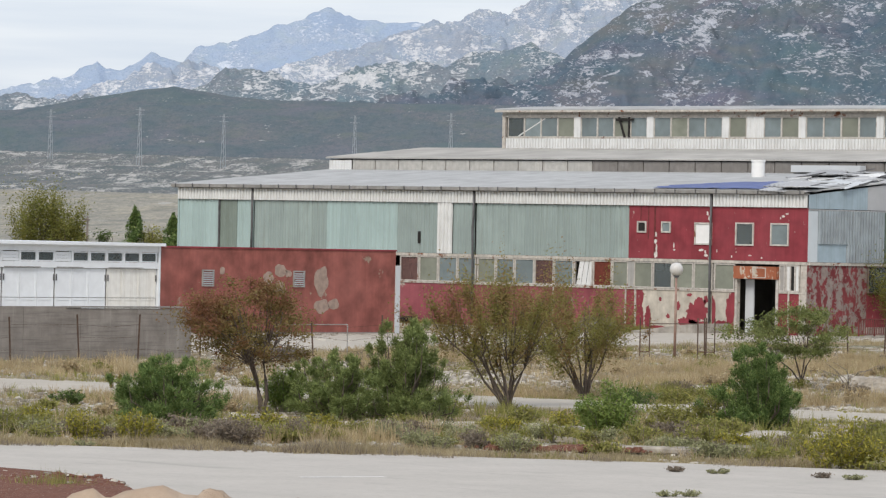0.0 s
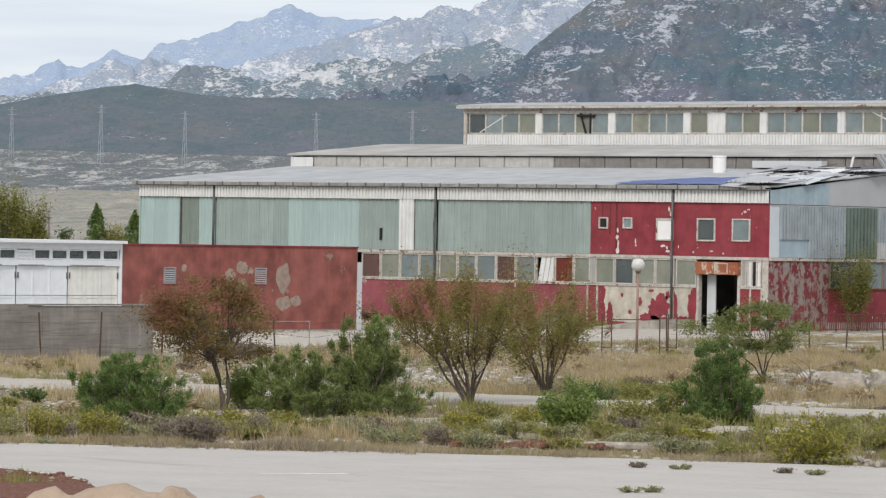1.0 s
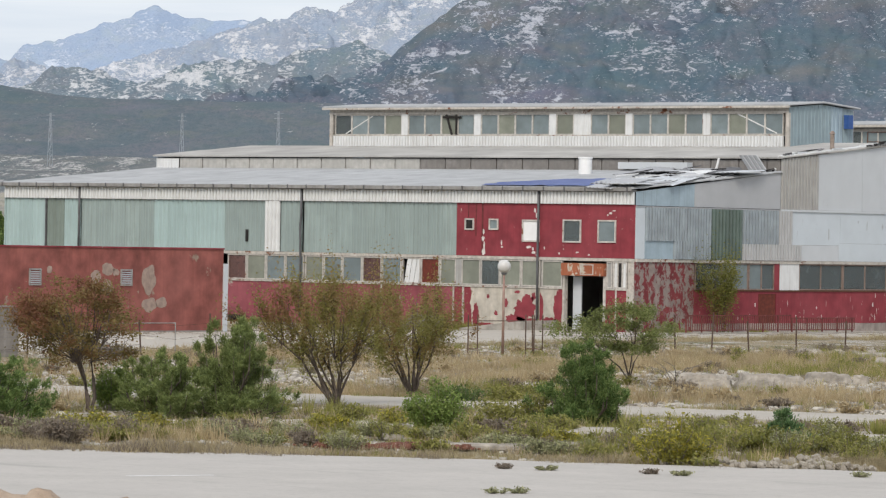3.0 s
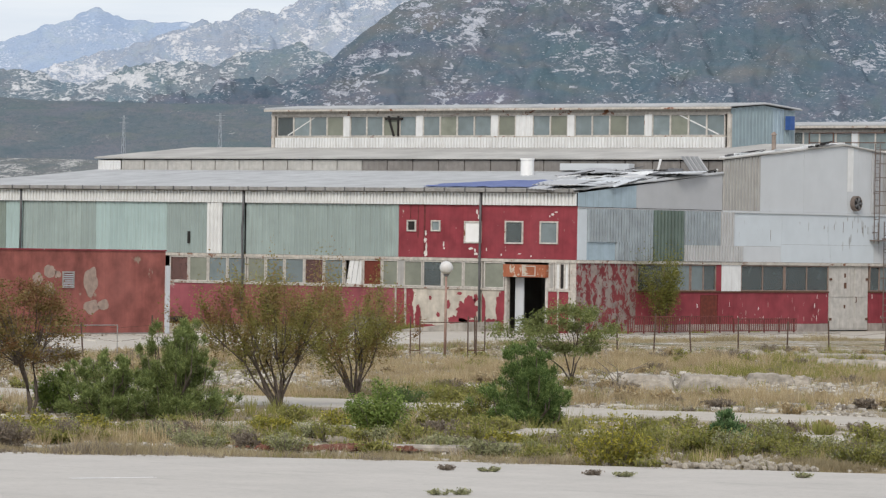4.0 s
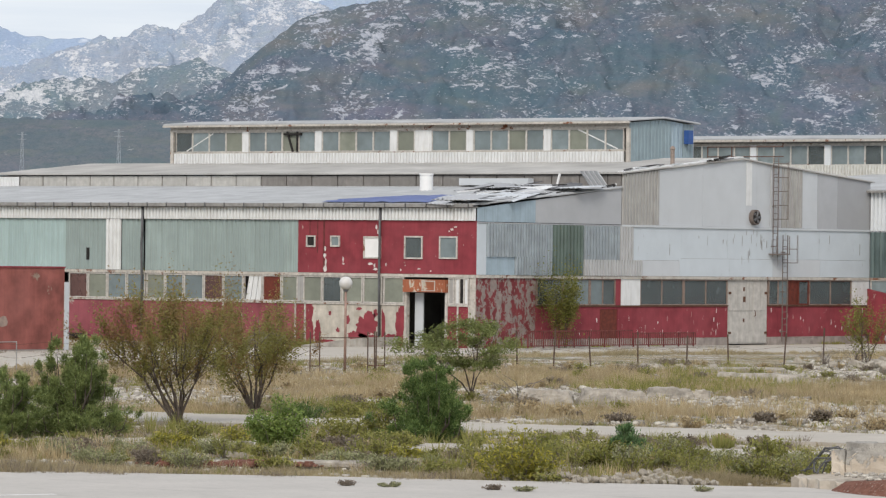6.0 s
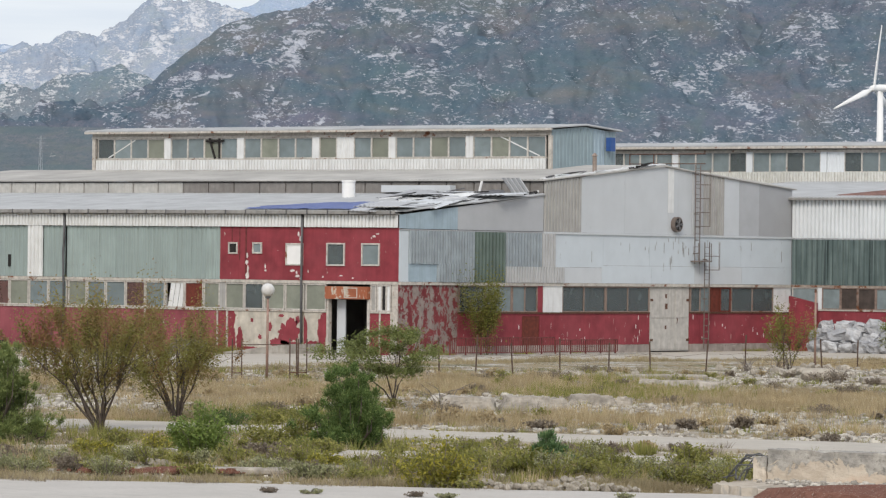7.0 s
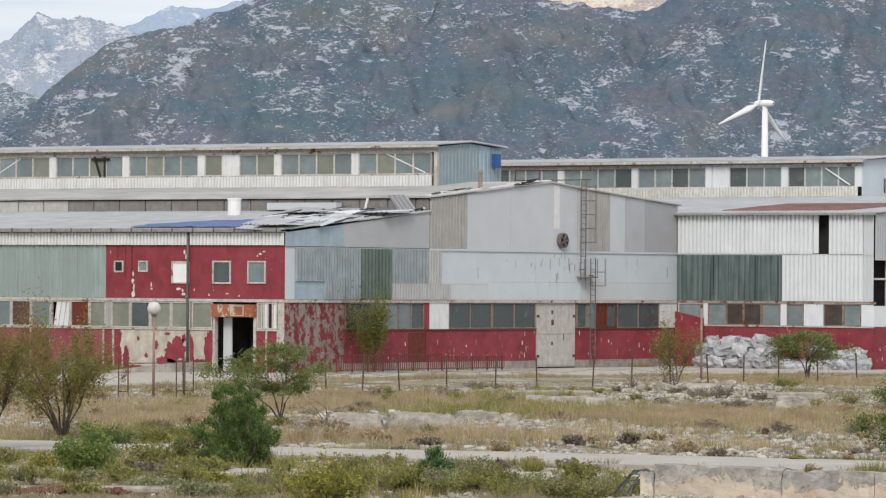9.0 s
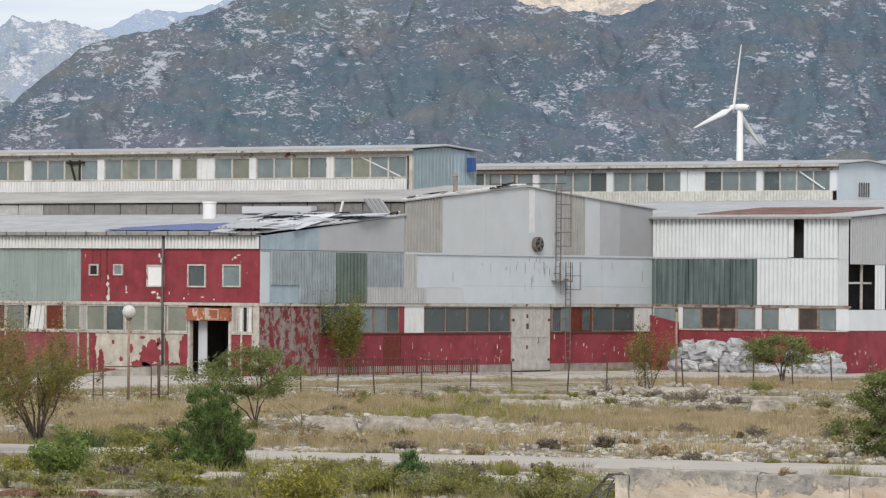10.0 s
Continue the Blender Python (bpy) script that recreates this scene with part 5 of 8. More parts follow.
for i in range(21):
    b = -37.2 - 0.965 * i
    if i in (5, 8, 12, 15, 19):
        # boarded up with three laths
        for j in range(3):
            part("lath", box(AX, b - 0.87, b - 0.01, -0.14, -0.05 + 0.012 * ((i + j) % 3), 2.985 + 0.129 * j, 3.105 + 0.129 * j), m_garage_white, garage)
    else:
        window(AX, garage, b - 0.90, b, 2.98, 3.39, 1, [m_pane_dark], -0.05, 0.045, m_garage_white)
    part("mullion", box(AX, b - 0.962, b - 0.903, -0.2, -0.015, 2.97, 3.40), m_garage_white, garage)
for i in range(7):
    b = -37.12 - 2.88 * i
    m = m_cream_door if i == 0 else m_garage_white
    d = part("garage_door", box(AX, b - 2.84, b - 0.03, -0.2, -0.15, 0.02, 2.715), m_gutter, garage, "closed garage door with three leaves")
    for j in range(3):
        a0 = b - 2.83 + 0.935 * j
        for z0, z1 in ((0.06, 1.50), (1.525, 2.70)):
            bm = lattice(AX, [a0, a0 + 0.09, a0 + 0.825, a0 + 0.915], [z0, z0 + 0.09, z1 - 0.09, z1], -0.15, -0.10)
            part("leaf_frame", bm, m, garage).parent = d
            part("leaf_panel", box(AX, a0 + 0.085, a0 + 0.83, -0.148, -0.122, z0 + 0.085, z1 - 0.085), m, garage).parent = d
    for u in (b - 2.80, b - 0.07):
        for z in (0.5, 2.2):
            part("hinge", box(AX, u - 0.02, u + 0.02, -0.10, -0.06, z, z + 0.26), m_pipe, garage).parent = d
    part("drip_strip", box(AX, b - 2.84, b - 0.9 - 0.5 * (i % 2), -0.02, 0.03, 2.735, 2.765), m_gutter, garage)

k = Mat("board_marked_concrete", 0.9, 0, 0.2)
c = k.mix(k.ramp(k.noise(1.2, 6, 0.65), 0.3, 0.7), (0.185, 0.165, 0.15), (0.30, 0.275, 0.25))
c = k.mix(k.ramp(k.noise(3.0, 4, 0.6, (0.15, 0.15, 3.5)), 0.5, 0.72, 0, 0.6), c, (0.11, 0.10, 0.095))
c = k.mix(k.ramp(k.noise(2.0, 4, 0.6, (3, 3, 0.2)), 0.55, 0.78, 0, 0.5), c, (0.36, 0.34, 0.31))
m_board_concrete = k.colour(c).bump(k.noise(4.0, 4, 0.6, (0.2, 0.2, 5)), 0.5, 0.02).m
wall_grey = thing("concrete_wall", (20.3, -66, 0), "weathered grey concrete boundary wall", "wall")
WX = side_map(20.2)
for i in range(12):
    a = -60.1 - 2.6 * (i + 1)
    part("wall_panel", box(WX, a, a + 2.585, -0.18, 0.0, -0.1, 1.66 + (0.06 if i > 1 else 0.0)), m_board_concrete, wall_grey)
part("coping", box(WX, -66.0, -60.3, -0.22, 0.04, 1.68, 1.73), m_concrete, wall_grey)

# ---------------------------------------------------------------- yard: fence, gate, rail, lamp, poles
def fence_x(y):
    return float(np.interp(y, [-75, -54, -38, -20, -8, 15], [20.75, 21.0, 24.0, 23.0, 24.3, 24.6]))


m_wire = plain("rusty_wire", (0.12, 0.08, 0.06), 0.7, 0.3, 0.3, 6.0)
fence = thing("wire_fence", (23, -30, 0), "sagging wire fence on thin rusty posts", "fence")
rnd = random.Random(11)
posts = []
y = -72.0
while y < 24:
    if not -42.0 < y < -37.5:
        posts.append((fence_x(y) + rnd.uniform(-0.15, 0.15), y, rnd.uniform(1.15, 1.55), rnd.uniform(-0.06, 0.06)))
    y += rnd.uniform(2.6, 3.4)
for x, y, h, lean in posts:
    bm = bmesh.new()
    mp = lambda u, o, z: Vector((x + o + lean * z, y + u + lean * 0.7 * z, z))
    bx(bm, mp, -0.027, 0.027, -0.012, 0.012, -0.1, h)
    bx(bm, mp, -0.027, -0.008, 0.012, 0.05, -0.1, h)
    part("post", bm, m_wire, fence)
for p, q in zip(posts, posts[1:]):
    if q[1] - p[1] > 4.5:
        continue
    for k in (0.25, 0.6, 0.95):
        if rnd.random() < 0.85:
            za, zb = k * min(p[2], 1.2), k * min(q[2], 1.2)
            mid = ((p[0] + q[0]) / 2, (p[1] + q[1]) / 2, (za + zb) / 2 - rnd.uniform(0.02, 0.15))
            part("wire", rod([(p[0], p[1], za), mid, (q[0], q[1], zb)], 0.006, 3), m_wire, fence)

m_mesh_wire = plain("galvanised_wire", (0.25, 0.24, 0.23), 0.6, 0.2, 0.2, 6.0)
for p, q in zip(posts, posts[1:]):
    if q[1] > -56 or q[1] - p[1] > 4.5:
        continue
    bm = bmesh.new()
    for k in range(1, 15):
        x, y = p[0] + (q[0] - p[0]) * k / 15, p[1] + (q[1] - p[1]) * k / 15
        tube(bm, [(x, y, 0.05), (x, y, 1.12)], 0.0022, 3)
    for z in (0.2, 0.36, 0.52, 0.68, 0.84, 1.0, 1.12):
        tube(bm, [(p[0], p[1], z), (q[0], q[1], z)], 0.0022, 3)
    part("wire_mesh", bm, m_mesh_wire, fence)

gate = thing("yard_gate", (24.6, -39.7, 0), "open rusty yard gate frame", "gate")
for x, y in ((24.3, -41.1), (24.5, -40.8), (24.9, -38.5), (25.1, -38.25), (25.3, -38.0)):
    part("gate_post", rod([(x, y, -0.1), (x, y, 1.5)], 0.024, 6), m_wire, gate)
for z in (1.28,):
    part("gate_rail", rod([(24.5, -40.8, z), (24.9, -38.5, z)], 0.018, 5), m_wire, gate)
part("gate_rail", rod([(24.3, -41.1, 0.25), (24.5, -40.8, 0.25)], 0.02, 5), m_rust, gate)
part("gate_rail", rod([(24.9, -38.5, 0.25), (25.3, -38.0, 0.25)], 0.02, 5), m_rust, gate)

low_gate = thing("tube_frame", (19.5, -50, 0), "thin grey tube frame standing in the grass", "frame")
for y in (-55.2, -51.6):
    part("frame_post", rod([(19.5, y, -0.1), (19.5, y, 1.12)], 0.02, 6), m_gutter, low_gate)
part("frame_rail", rod([(19.5, -55.2, 1.1), (19.5, -51.6, 1.1)], 0.018, 6), m_gutter, low_gate)

m_old_kerb = plain("dirty_kerb_concrete", (0.40, 0.375, 0.335), 0.95, 0, 0.35, 2.5, True, 0.2, 0.5)
kerb = thing("kerb_wall", (3, 6, 0), "low pale concrete kerb wall", "kerb")
for i in range(6):
    part("kerb_stone", box(side_map(3.0), -0.3 + 2.9 * i, 2.58 + 2.9 * i, -0.15, 0.15, -0.1, 0.12), m_old_kerb, kerb)
railing = thing("steel_railing", (3, 6, 0.12), "red-painted rusty steel railing with upright bars", "railing")
m_rail = plain("rusty_red_steel", (0.17, 0.05, 0.045), 0.7, 0.1, 0.35, 6.0)
RX = side_map(3.0)
for a, b, top in ((0.1, 8.3, 0.93), (8.4, 13.5, 0.80)):
    part("top_rail", box(RX, a, b, -0.025, 0.025, top - 0.05, top), m_rail, railing)
    part("bottom_rail", box(RX, a, b, -0.02, 0.02, 0.20, 0.24), m_rail, railing)
    n = int((b - a) / 0.17)
    for i in range(n + 1):
        u = a + (b - a) * i / n
        w = 0.03 if i % 7 == 0 else 0.015
        part("post" if i % 7 == 0 else "bar", box(RX, u - w, u + w, -w, w, 0.115 if i % 7 == 0 else 0.24, top - 0.04), m_rail, railing)

lamp = thing("street_lamp", (22.95, -37.45, 0), "yard lamp with white globe on a rusty pinkish pole", "lamp")
m_globe = plain("dusty_white_globe", (0.64, 0.63, 0.61), 0.35, 0, 0.12, 3.0, True, 0.5)
m_pole = plain("rusty_pink_pole", (0.34, 0.225, 0.185), 0.7, 0, 0.3, 5.0, True)
part("pole", rod([(22.95, -37.45, -0.1), (22.95, -37.45, 3.0)], [0.055, 0.045], 10), m_pole, lamp, "", True)
part("collar", rod([(22.95, -37.45, 2.96), (22.95, -37.45, 3.04)], [0.09, 0.11], 12), m_pipe, lamp)
bm = bmesh.new()
bmesh.ops.create_uvsphere(bm, u_segments=24, v_segments=16, radius=0.25)
bm.transform(Matrix.Translation((22.95, -37.45, 3.27)))
part("globe", bm, m_globe, lamp, "white glass globe", True)

pole = thing("bare_pole", (24.86, -2.78, 0), "bare pale pole with a rusty top", "pole")
part("shaft", rod([(24.86, -2.78, -0.1), (24.86, -2.78, 3.3)], [0.055, 0.045], 10), m_pole, pole, "", True)
part("cap", rod([(24.86, -2.78, 3.3), (24.86, -2.78, 3.45)], [0.065, 0.04], 10), m_rust, pole)

ramp = thing("entrance_ramp", (-6, -2.5, 0), "pale concrete ramp up to the entrance", "ramp")
bm = bmesh.new()
bx(bm, front_map(-0.3), -8.3, -4.4, -0.1, 2.4, 0.0, (0.06, 0.50))
part("ramp_slab", bm, m_old_kerb, ramp)
steps = thing("entrance_steps", (-10.4, -1, 0), "worn concrete steps at the wall", "steps")
for i in range(3):
    part("step", box(front_map(-0.01), -13.2, -11.5 , 0.0, 1.2 - 0.35 * i, 0.05 + 0.17 * i, 0.22 + 0.17 * i), m_concrete, steps)
for k in range(3):
    bm = rod([(-25.4 + 0.5 * k, -0.9 - 0.2 * k, 0.19), (-24.5 + 0.5 * k, -0.9 - 0.2 * k, 0.19)], 0.14, 12)
    tagged(link("scrap_drum", bm, m_dark_gap), "dark scrap drum lying at the wall", "drum", "scrap drums")


# ---------------------------------------------------------------- stones, blocks, bags
def stone_mesh(name, seed, n=22, flat=0.6, edge=0.04, segments=1):
    """An angular stone: the hull of random points."""
    r = random.Random(int(seed * 13))
    bm = bmesh.new()
    for i in range(n):
        d = Vector((r.gauss(0, 1), r.gauss(0, 1), r.gauss(0, 1))).normalized() * r.uniform(0.8, 1.12)
        bm.verts.new((d.x, d.y, d.z * flat))
    bmesh.ops.convex_hull(bm, input=bm.verts)
    loose = [v for v in bm.verts if not v.link_faces]
    bmesh.ops.delete(bm, geom=loose, context="VERTS")
    bmesh.ops.bevel(bm, geom=bm.edges, offset=edge, segments=segments, affect="EDGES")
    me = bpy.data.meshes.new(name)
    bm.to_mesh(me)
    bm.free()
    return me


def stone_material(name, light, dark):
    k = Mat(name, 0.9, 0, 0.2)
    c = k.mix(k.ramp(k.noise(2.0, 6, 0.65), 0.3, 0.7), dark, light)
    c = k.mix(k.ramp(k.random(), 0, 1, 0, 0.5), c, tuple(x * 0.75 for x in dark))
    k.colour(c)
    return k.bump(k.noise(5, 6, 0.7), 0.6, 0.05).m


m_stone = stone_material("limestone", (0.52, 0.47, 0.395), (0.30, 0.27, 0.225))
m_pink_stone = stone_material("pinkish_limestone", (0.55, 0.44, 0.34), (0.40, 0.30, 0.22))
STONES = [stone_mesh("stone", 1.0 + i, 16, 0.6, 0.018) for i in range(7)]
for me in STONES:
    me.materials.append(m_stone)
PINK = []
for i in range(3):
    bm = bmesh.new()
    bmesh.ops.create_icosphere(bm, subdivisions=4, radius=1.0)
    for v in bm.verts:
        d = v.co.normalized()
        v.co = d * (1 + 0.28 * noise.noise(d * 1.1 + Vector((i * 5, 0, 0))) + 0.10 * noise.noise(d * 3.7 + Vector((0, i * 3, 0))))
        v.co.z *= 0.62
    me = bpy.data.meshes.new("boulder")
    bm.to_mesh(me)
    bm.free()
    PINK.append(me)
for me in PINK:
    me.shade_smooth()
    me.materials.append(m_pink_stone)
rnd = random.Random(21)


def stone(x, y, sx, sy, sz, meshes, label, group="", name="rock", z=None):
    ob = new(name, rnd.choice(meshes))
    ob.location = (x, y, (ground_height(x, y) if z is None else z) + sz * 0.35)
    ob.scale = (sx, sy, sz / 0.6)
    ob.rotation_euler = (0, 0, rnd.uniform(-0.5, 0.5) + 0.66)
    return tagged(ob, label, "rock", group)


for x, y, w, h in ((36.5, -20.5, 0.9, 0.5), (72.96, -100.2, 0.26, 0.26), (70.5, -98.9, 0.28, 0.16), (61.0, -97.5, 0.3, 0.22)):
    stone(x, y, w, w * 0.8, h, STONES, "pale weathered block of stone among dry grass", "large stones")
for x, y, w, h in ((120.04, -159.2, 0.46, 0.365), (119.80, -159.42, 0.26, 0.35), (119.38, -159.75, 0.30, 0.33), (120.52, -158.82, 0.24, 0.335), (120.26, -159.05, 0.26, 0.35)):
    stone(x, y, w, w, h, PINK, "pale pinkish boulder on the near bank", "boulders on the bank", "boulder", 2.62)

# flat broken slabs
m_old_block = plain("weathered_grey_block", (0.40, 0.365, 0.315), 0.95, 0, 0.45, 3.4, True, 0.15, 1.0)
for i, (x, y, a, b, t) in enumerate(((31.2, -23.4, 1.7, 0.9, 0.16), (73.6, -99.6, 0.9, 0.35, 0.10), (74.2, -96.9, 0.7, 0.35, 0.10), (75.5, -96.4, 0.6, 0.3, 0.12), (39.5, -19.5, 1.5, 0.7, 0.20))):
    bm = box(lambda u, o, z: Vector((x + u * 0.8 - o * 0.6, y + u * 0.6 + o * 0.8, z)), -a, a, -b, b, -0.05, t)
    bmesh.ops.bevel(bm, geom=bm.edges, offset=0.04, segments=1, affect="EDGES")
    tagged(link("concrete_slab", bm, m_old_block), "broken pale concrete slab lying in the grass", "slab", "broken slabs")

# three weathered blocks in the rubble, with sloped faces and broken ledges
for i, (x, y, a, b, h) in enumerate(((50.6, -61.6, 0.80, 0.5, 0.50), (52.3, -60.6, 1.0, 0.55, 0.54), (49.8, -54.2, 0.70, 0.45, 0.44), (50.55, -53.5, 0.24, 0.22, 0.38), (38.8, -32.6, 1.25, 0.7, 0.34), (48.8, -34.1, 0.62, 0.45, 0.56), (36.0, -31.0, 0.5, 0.4, 0.3))):
    bm = bmesh.new()
    bx(bm, lambda u, o, z: Vector((u, o, z)), -a, a, -b, b, -0.1, h)
    bmesh.ops.subdivide_edges(bm, edges=bm.edges, cuts=11, use_grid_fill=True)
    for v in bm.verts:
        t = max(0.0, v.co.z / h)
        v.co.x *= 1.12 - 0.26 * t
        v.co.y *= 1.15 - 0.45 * t
        v.co.z -= 0.10 * h * (1 if v.co.x > 0.35 * a and t > 0.8 else 0)
        v.co += 0.07 * h * noise.noise_vector(v.co * 2.6 + Vector((i * 4, 0, 0))) + 0.035 * noise.noise_vector(v.co * 5 + Vector((0, i * 3, 0))) + 0.025 * noise.noise_vector(v.co * 13 + Vector((0, 0, i * 3)))
    bm.transform(pose(x, y, -0.12, 0, 0, 38 + 7 * ((i * 5) % 3 - 1)))
    tagged(link("concrete_block", bm, m_old_block), "weathered pale concrete block in the rubble", "concrete block", "weathered blocks")

# block wall on a slab by the road
k = Mat("weathered_cream_concrete", 0.95, 0, 0.15)
c = k.mix(k.ramp(k.noise(1.1, 6, 0.65), 0.35, 0.65), (0.37, 0.32, 0.26), (0.58, 0.52, 0.44))
c = k.mix(k.ramp(k.noise(2.2, 6, 0.7, (1, 1, 0.55), 0.5), 0.56, 0.62, 0, 0.75), c, (0.33, 0.315, 0.29))
c = k.mix(k.ramp(k.noise(3.0, 7, 0.72, (1, 1, 1.4), 0.6), 0.63, 0.67, 0, 0.7), c, (0.42, 0.30, 0.20))
c = k.mix(k.ramp(k.noise(14, 5, 0.7), 0.55, 0.75, 0, 0.5), c, (0.24, 0.215, 0.18))
m_wall_base = k.colour(c).bump(k.noise(9, 6, 0.7), 0.8, 0.03).m
# cream plaster, lost along the top where bare grey concrete with lichen shows
k = Mat("cream_plaster_on_grey_concrete", 0.95, 0, 0.15)
sep = k.n.new("ShaderNodeSeparateXYZ")
k.l.new(k.tc, sep.inputs["Vector"])
c = k.mix(k.ramp(k.noise(1.1, 6, 0.65), 0.35, 0.65), (0.47, 0.40, 0.32), (0.62, 0.55, 0.455))
c = k.mix(k.ramp(k.noise(0.9, 4, 0.6, (1, 1, 2.0)), 0.5, 0.68, 0, 0.6), c, (0.52, 0.36, 0.25))
c = k.mix(k.ramp(k.noise(2.4, 5, 0.65, (2.4, 2.4, 0.3), 0.3), 0.58, 0.66, 0, 0.65), c, (0.30, 0.275, 0.24))
g = k.mix(k.ramp(k.noise(2.5, 6, 0.7), 0.35, 0.65), (0.25, 0.24, 0.22), (0.50, 0.47, 0.42))
g = k.mix(k.ramp(k.noise(9, 5, 0.7), 0.55, 0.66, 0, 0.7), g, (0.16, 0.155, 0.14))
lost = k.math("ADD", sep.outputs["Z"], k.ramp(k.noise(1.6, 7, 0.65, (1, 1, 1.2), 0.6), 0.3, 0.7, -0.26, 0.26))
f = k.ramp(lost, 0.335, 0.35)
c = k.mix(k.ramp(k.noise(14, 5, 0.7), 0.6, 0.75, 0, 0.5), k.mix(f, c, g), (0.22, 0.195, 0.165))
m_wall_block = k.colour(c).bump(k.math("ADD", k.noise(9, 6, 0.7), k.math("MULTIPLY", f, -0.5)), 0.9, 0.04).m
base = thing("block_base", (87, -97, 0), "worn pale concrete base slab with red gravel on it", "slab")
bm = bmesh.new()
prof = []
rnd = random.Random(19)
ring = [(85.0, -99.6), (84.55, -98.4), (84.7, -96.8), (97.0, -95.0), (98.0, -102.0), (87.6, -100.9)]
for (x0, y0), (x1, y1) in zip(ring, ring[1:] + ring[:1]):
    n = max(2, int(math.hypot(x1 - x0, y1 - y0) / 0.18))
    prof += [(x0 + (x1 - x0) * i / n + rnd.uniform(-0.07, 0.07), y0 + (y1 - y0) * i / n + rnd.uniform(-0.07, 0.07)) for i in range(n)]
vt = [bm.verts.new((x + rnd.uniform(-0.05, 0.05), y + rnd.uniform(-0.05, 0.05), 0.20 + rnd.uniform(-0.035, 0.01))) for x, y in prof]
vb = [bm.verts.new((x, y, -0.1)) for x, y in prof]
bm.faces.new(vt)
for i in range(len(prof)):
    j = (i + 1) % len(prof)
    bm.faces.new((vt[i], vt[j], vb[j], vb[i]))
part("slab", bm, m_wall_base, base)
k = Mat("red_gravel", 0.95, 0, 0.1)
c = k.mix(k.ramp(k.noise(7, 6, 0.75), 0.3, 0.7), (0.11, 0.048, 0.034), (0.25, 0.125, 0.092))
c = k.mix(k.ramp(k.noise(20, 3, 0.6), 0.62, 0.68), c, (0.40, 0.34, 0.29))
m_red_gravel = k.colour(c).bump(k.noise(16, 5, 0.7), 0.8, 0.04).m


def mound(name, x, y, rx, ry, h, mat, parent=None, z=0.0, turn=0.66, n=36, rings=8, seed=0.0):
    verts, faces = [], []
    for j in range(rings + 1):
        r = j / rings
        for i in range(n):
            t = 2 * math.pi * i / n
            rr = r * (1 + 0.22 * noise.noise(Vector((math.cos(t) * 1.3, math.sin(t) * 1.3, seed))))
            px, py = rx * rr * math.cos(t), ry * rr * math.sin(t)
            X, Y = x + px * math.cos(turn) - py * math.sin(turn), y + px * math.sin(turn) + py * math.cos(turn)
            hh = h * (1 - r * r) * (0.75 + 0.5 * noise.noise(Vector((X * 0.8, Y * 0.8, seed)))) + 0.03 * noise.noise(Vector((X * 5, Y * 5, 1))) - (0.35 if j == rings else 0)
            verts.append((X, Y, z + hh))
    for j in range(rings):
        for i in range(n):
            faces.append((j * n + i, j * n + (i + 1) % n, (j + 1) * n + (i + 1) % n, (j + 1) * n + i))
    return quick(name, verts, faces, mat, parent, "", True)


mound("gravel", 91.6, -100.4, 5.6, 1.9, 0.26, m_red_gravel, base, 0.19, -0.05, seed=3)
tagged(mound("gravel_bank", 75.0, -124.1, 7.4, 6.9, 0.16, m_red_gravel, None, 0.06, 0.74, seed=6), "bank of red gravel beside the road", "gravel", "", "stuff")
for i, (x, y, rx, ry, h) in enumerate(((72.3, -100.9, 1.0, 0.45, 0.15), (72.9, -100.4, 0.5, 0.4, 0.13), (71.6, -101.5, 0.6, 0.4, 0.10))):
    tagged(mound("earth_heap", x, y, rx, ry, h, m_red_gravel, None, -0.02, 0.66, 24, 6, 8 + i), "small heap of red earth", "earth", "", "stuff")

wall_low = thing("block_wall", (87, -97.6, 0.2), "low wall of old cream concrete blocks with rebar", "wall")
BW = front_map(-97.95)
for a, b, h in ((84.86, 85.16, 0.66), (85.2, 88.06, 0.83), (88.08, 90.1, 0.81), (90.12, 92.6, 0.80), (92.63, 95.0, 0.80)):
    bm = box(BW, a, b, -0.45, 0.0, 0.19, h)
    bmesh.ops.subdivide_edges(bm, edges=bm.edges, cuts=13, use_grid_fill=True)
    for v in bm.verts:
        chip = max(0.0, noise.noise(v.co * 1.9) - 0.18) * (1.0 if v.co.z > h - 0.12 else 0.25)
        v.co += 0.012 * noise.noise_vector(v.co * 2.3) + 0.020 * noise.noise_vector(v.co * 7.0)
        v.co.z -= 0.22 * chip
        v.co.y += 0.20 * chip
    part("block", bm, m_wall_block, wall_low)
rnd = random.Random(31)
for k in range(9):
    y = -97.9 + 0.05 * k
    x0, z0, r = 84.95, rnd.uniform(0.42, 0.70), rnd.uniform(0.35, 0.95)
    pts = [(x0, y, z0), (x0 - 0.25 * r, y - 0.03, z0 + rnd.uniform(0.0, 0.12)), (x0 - 0.6 * r, y - 0.05, z0 + rnd.uniform(-0.12, 0.06)), (x0 - 0.9 * r, y - 0.07, z0 - 0.2 * rnd.uniform(0.6, 1.6)), (x0 - r * rnd.uniform(0.8, 1.3), y - 0.1, max(0.22, z0 - 0.45))]
    part("rebar", rod(pts, 0.015, 6), m_pipe, wall_low)

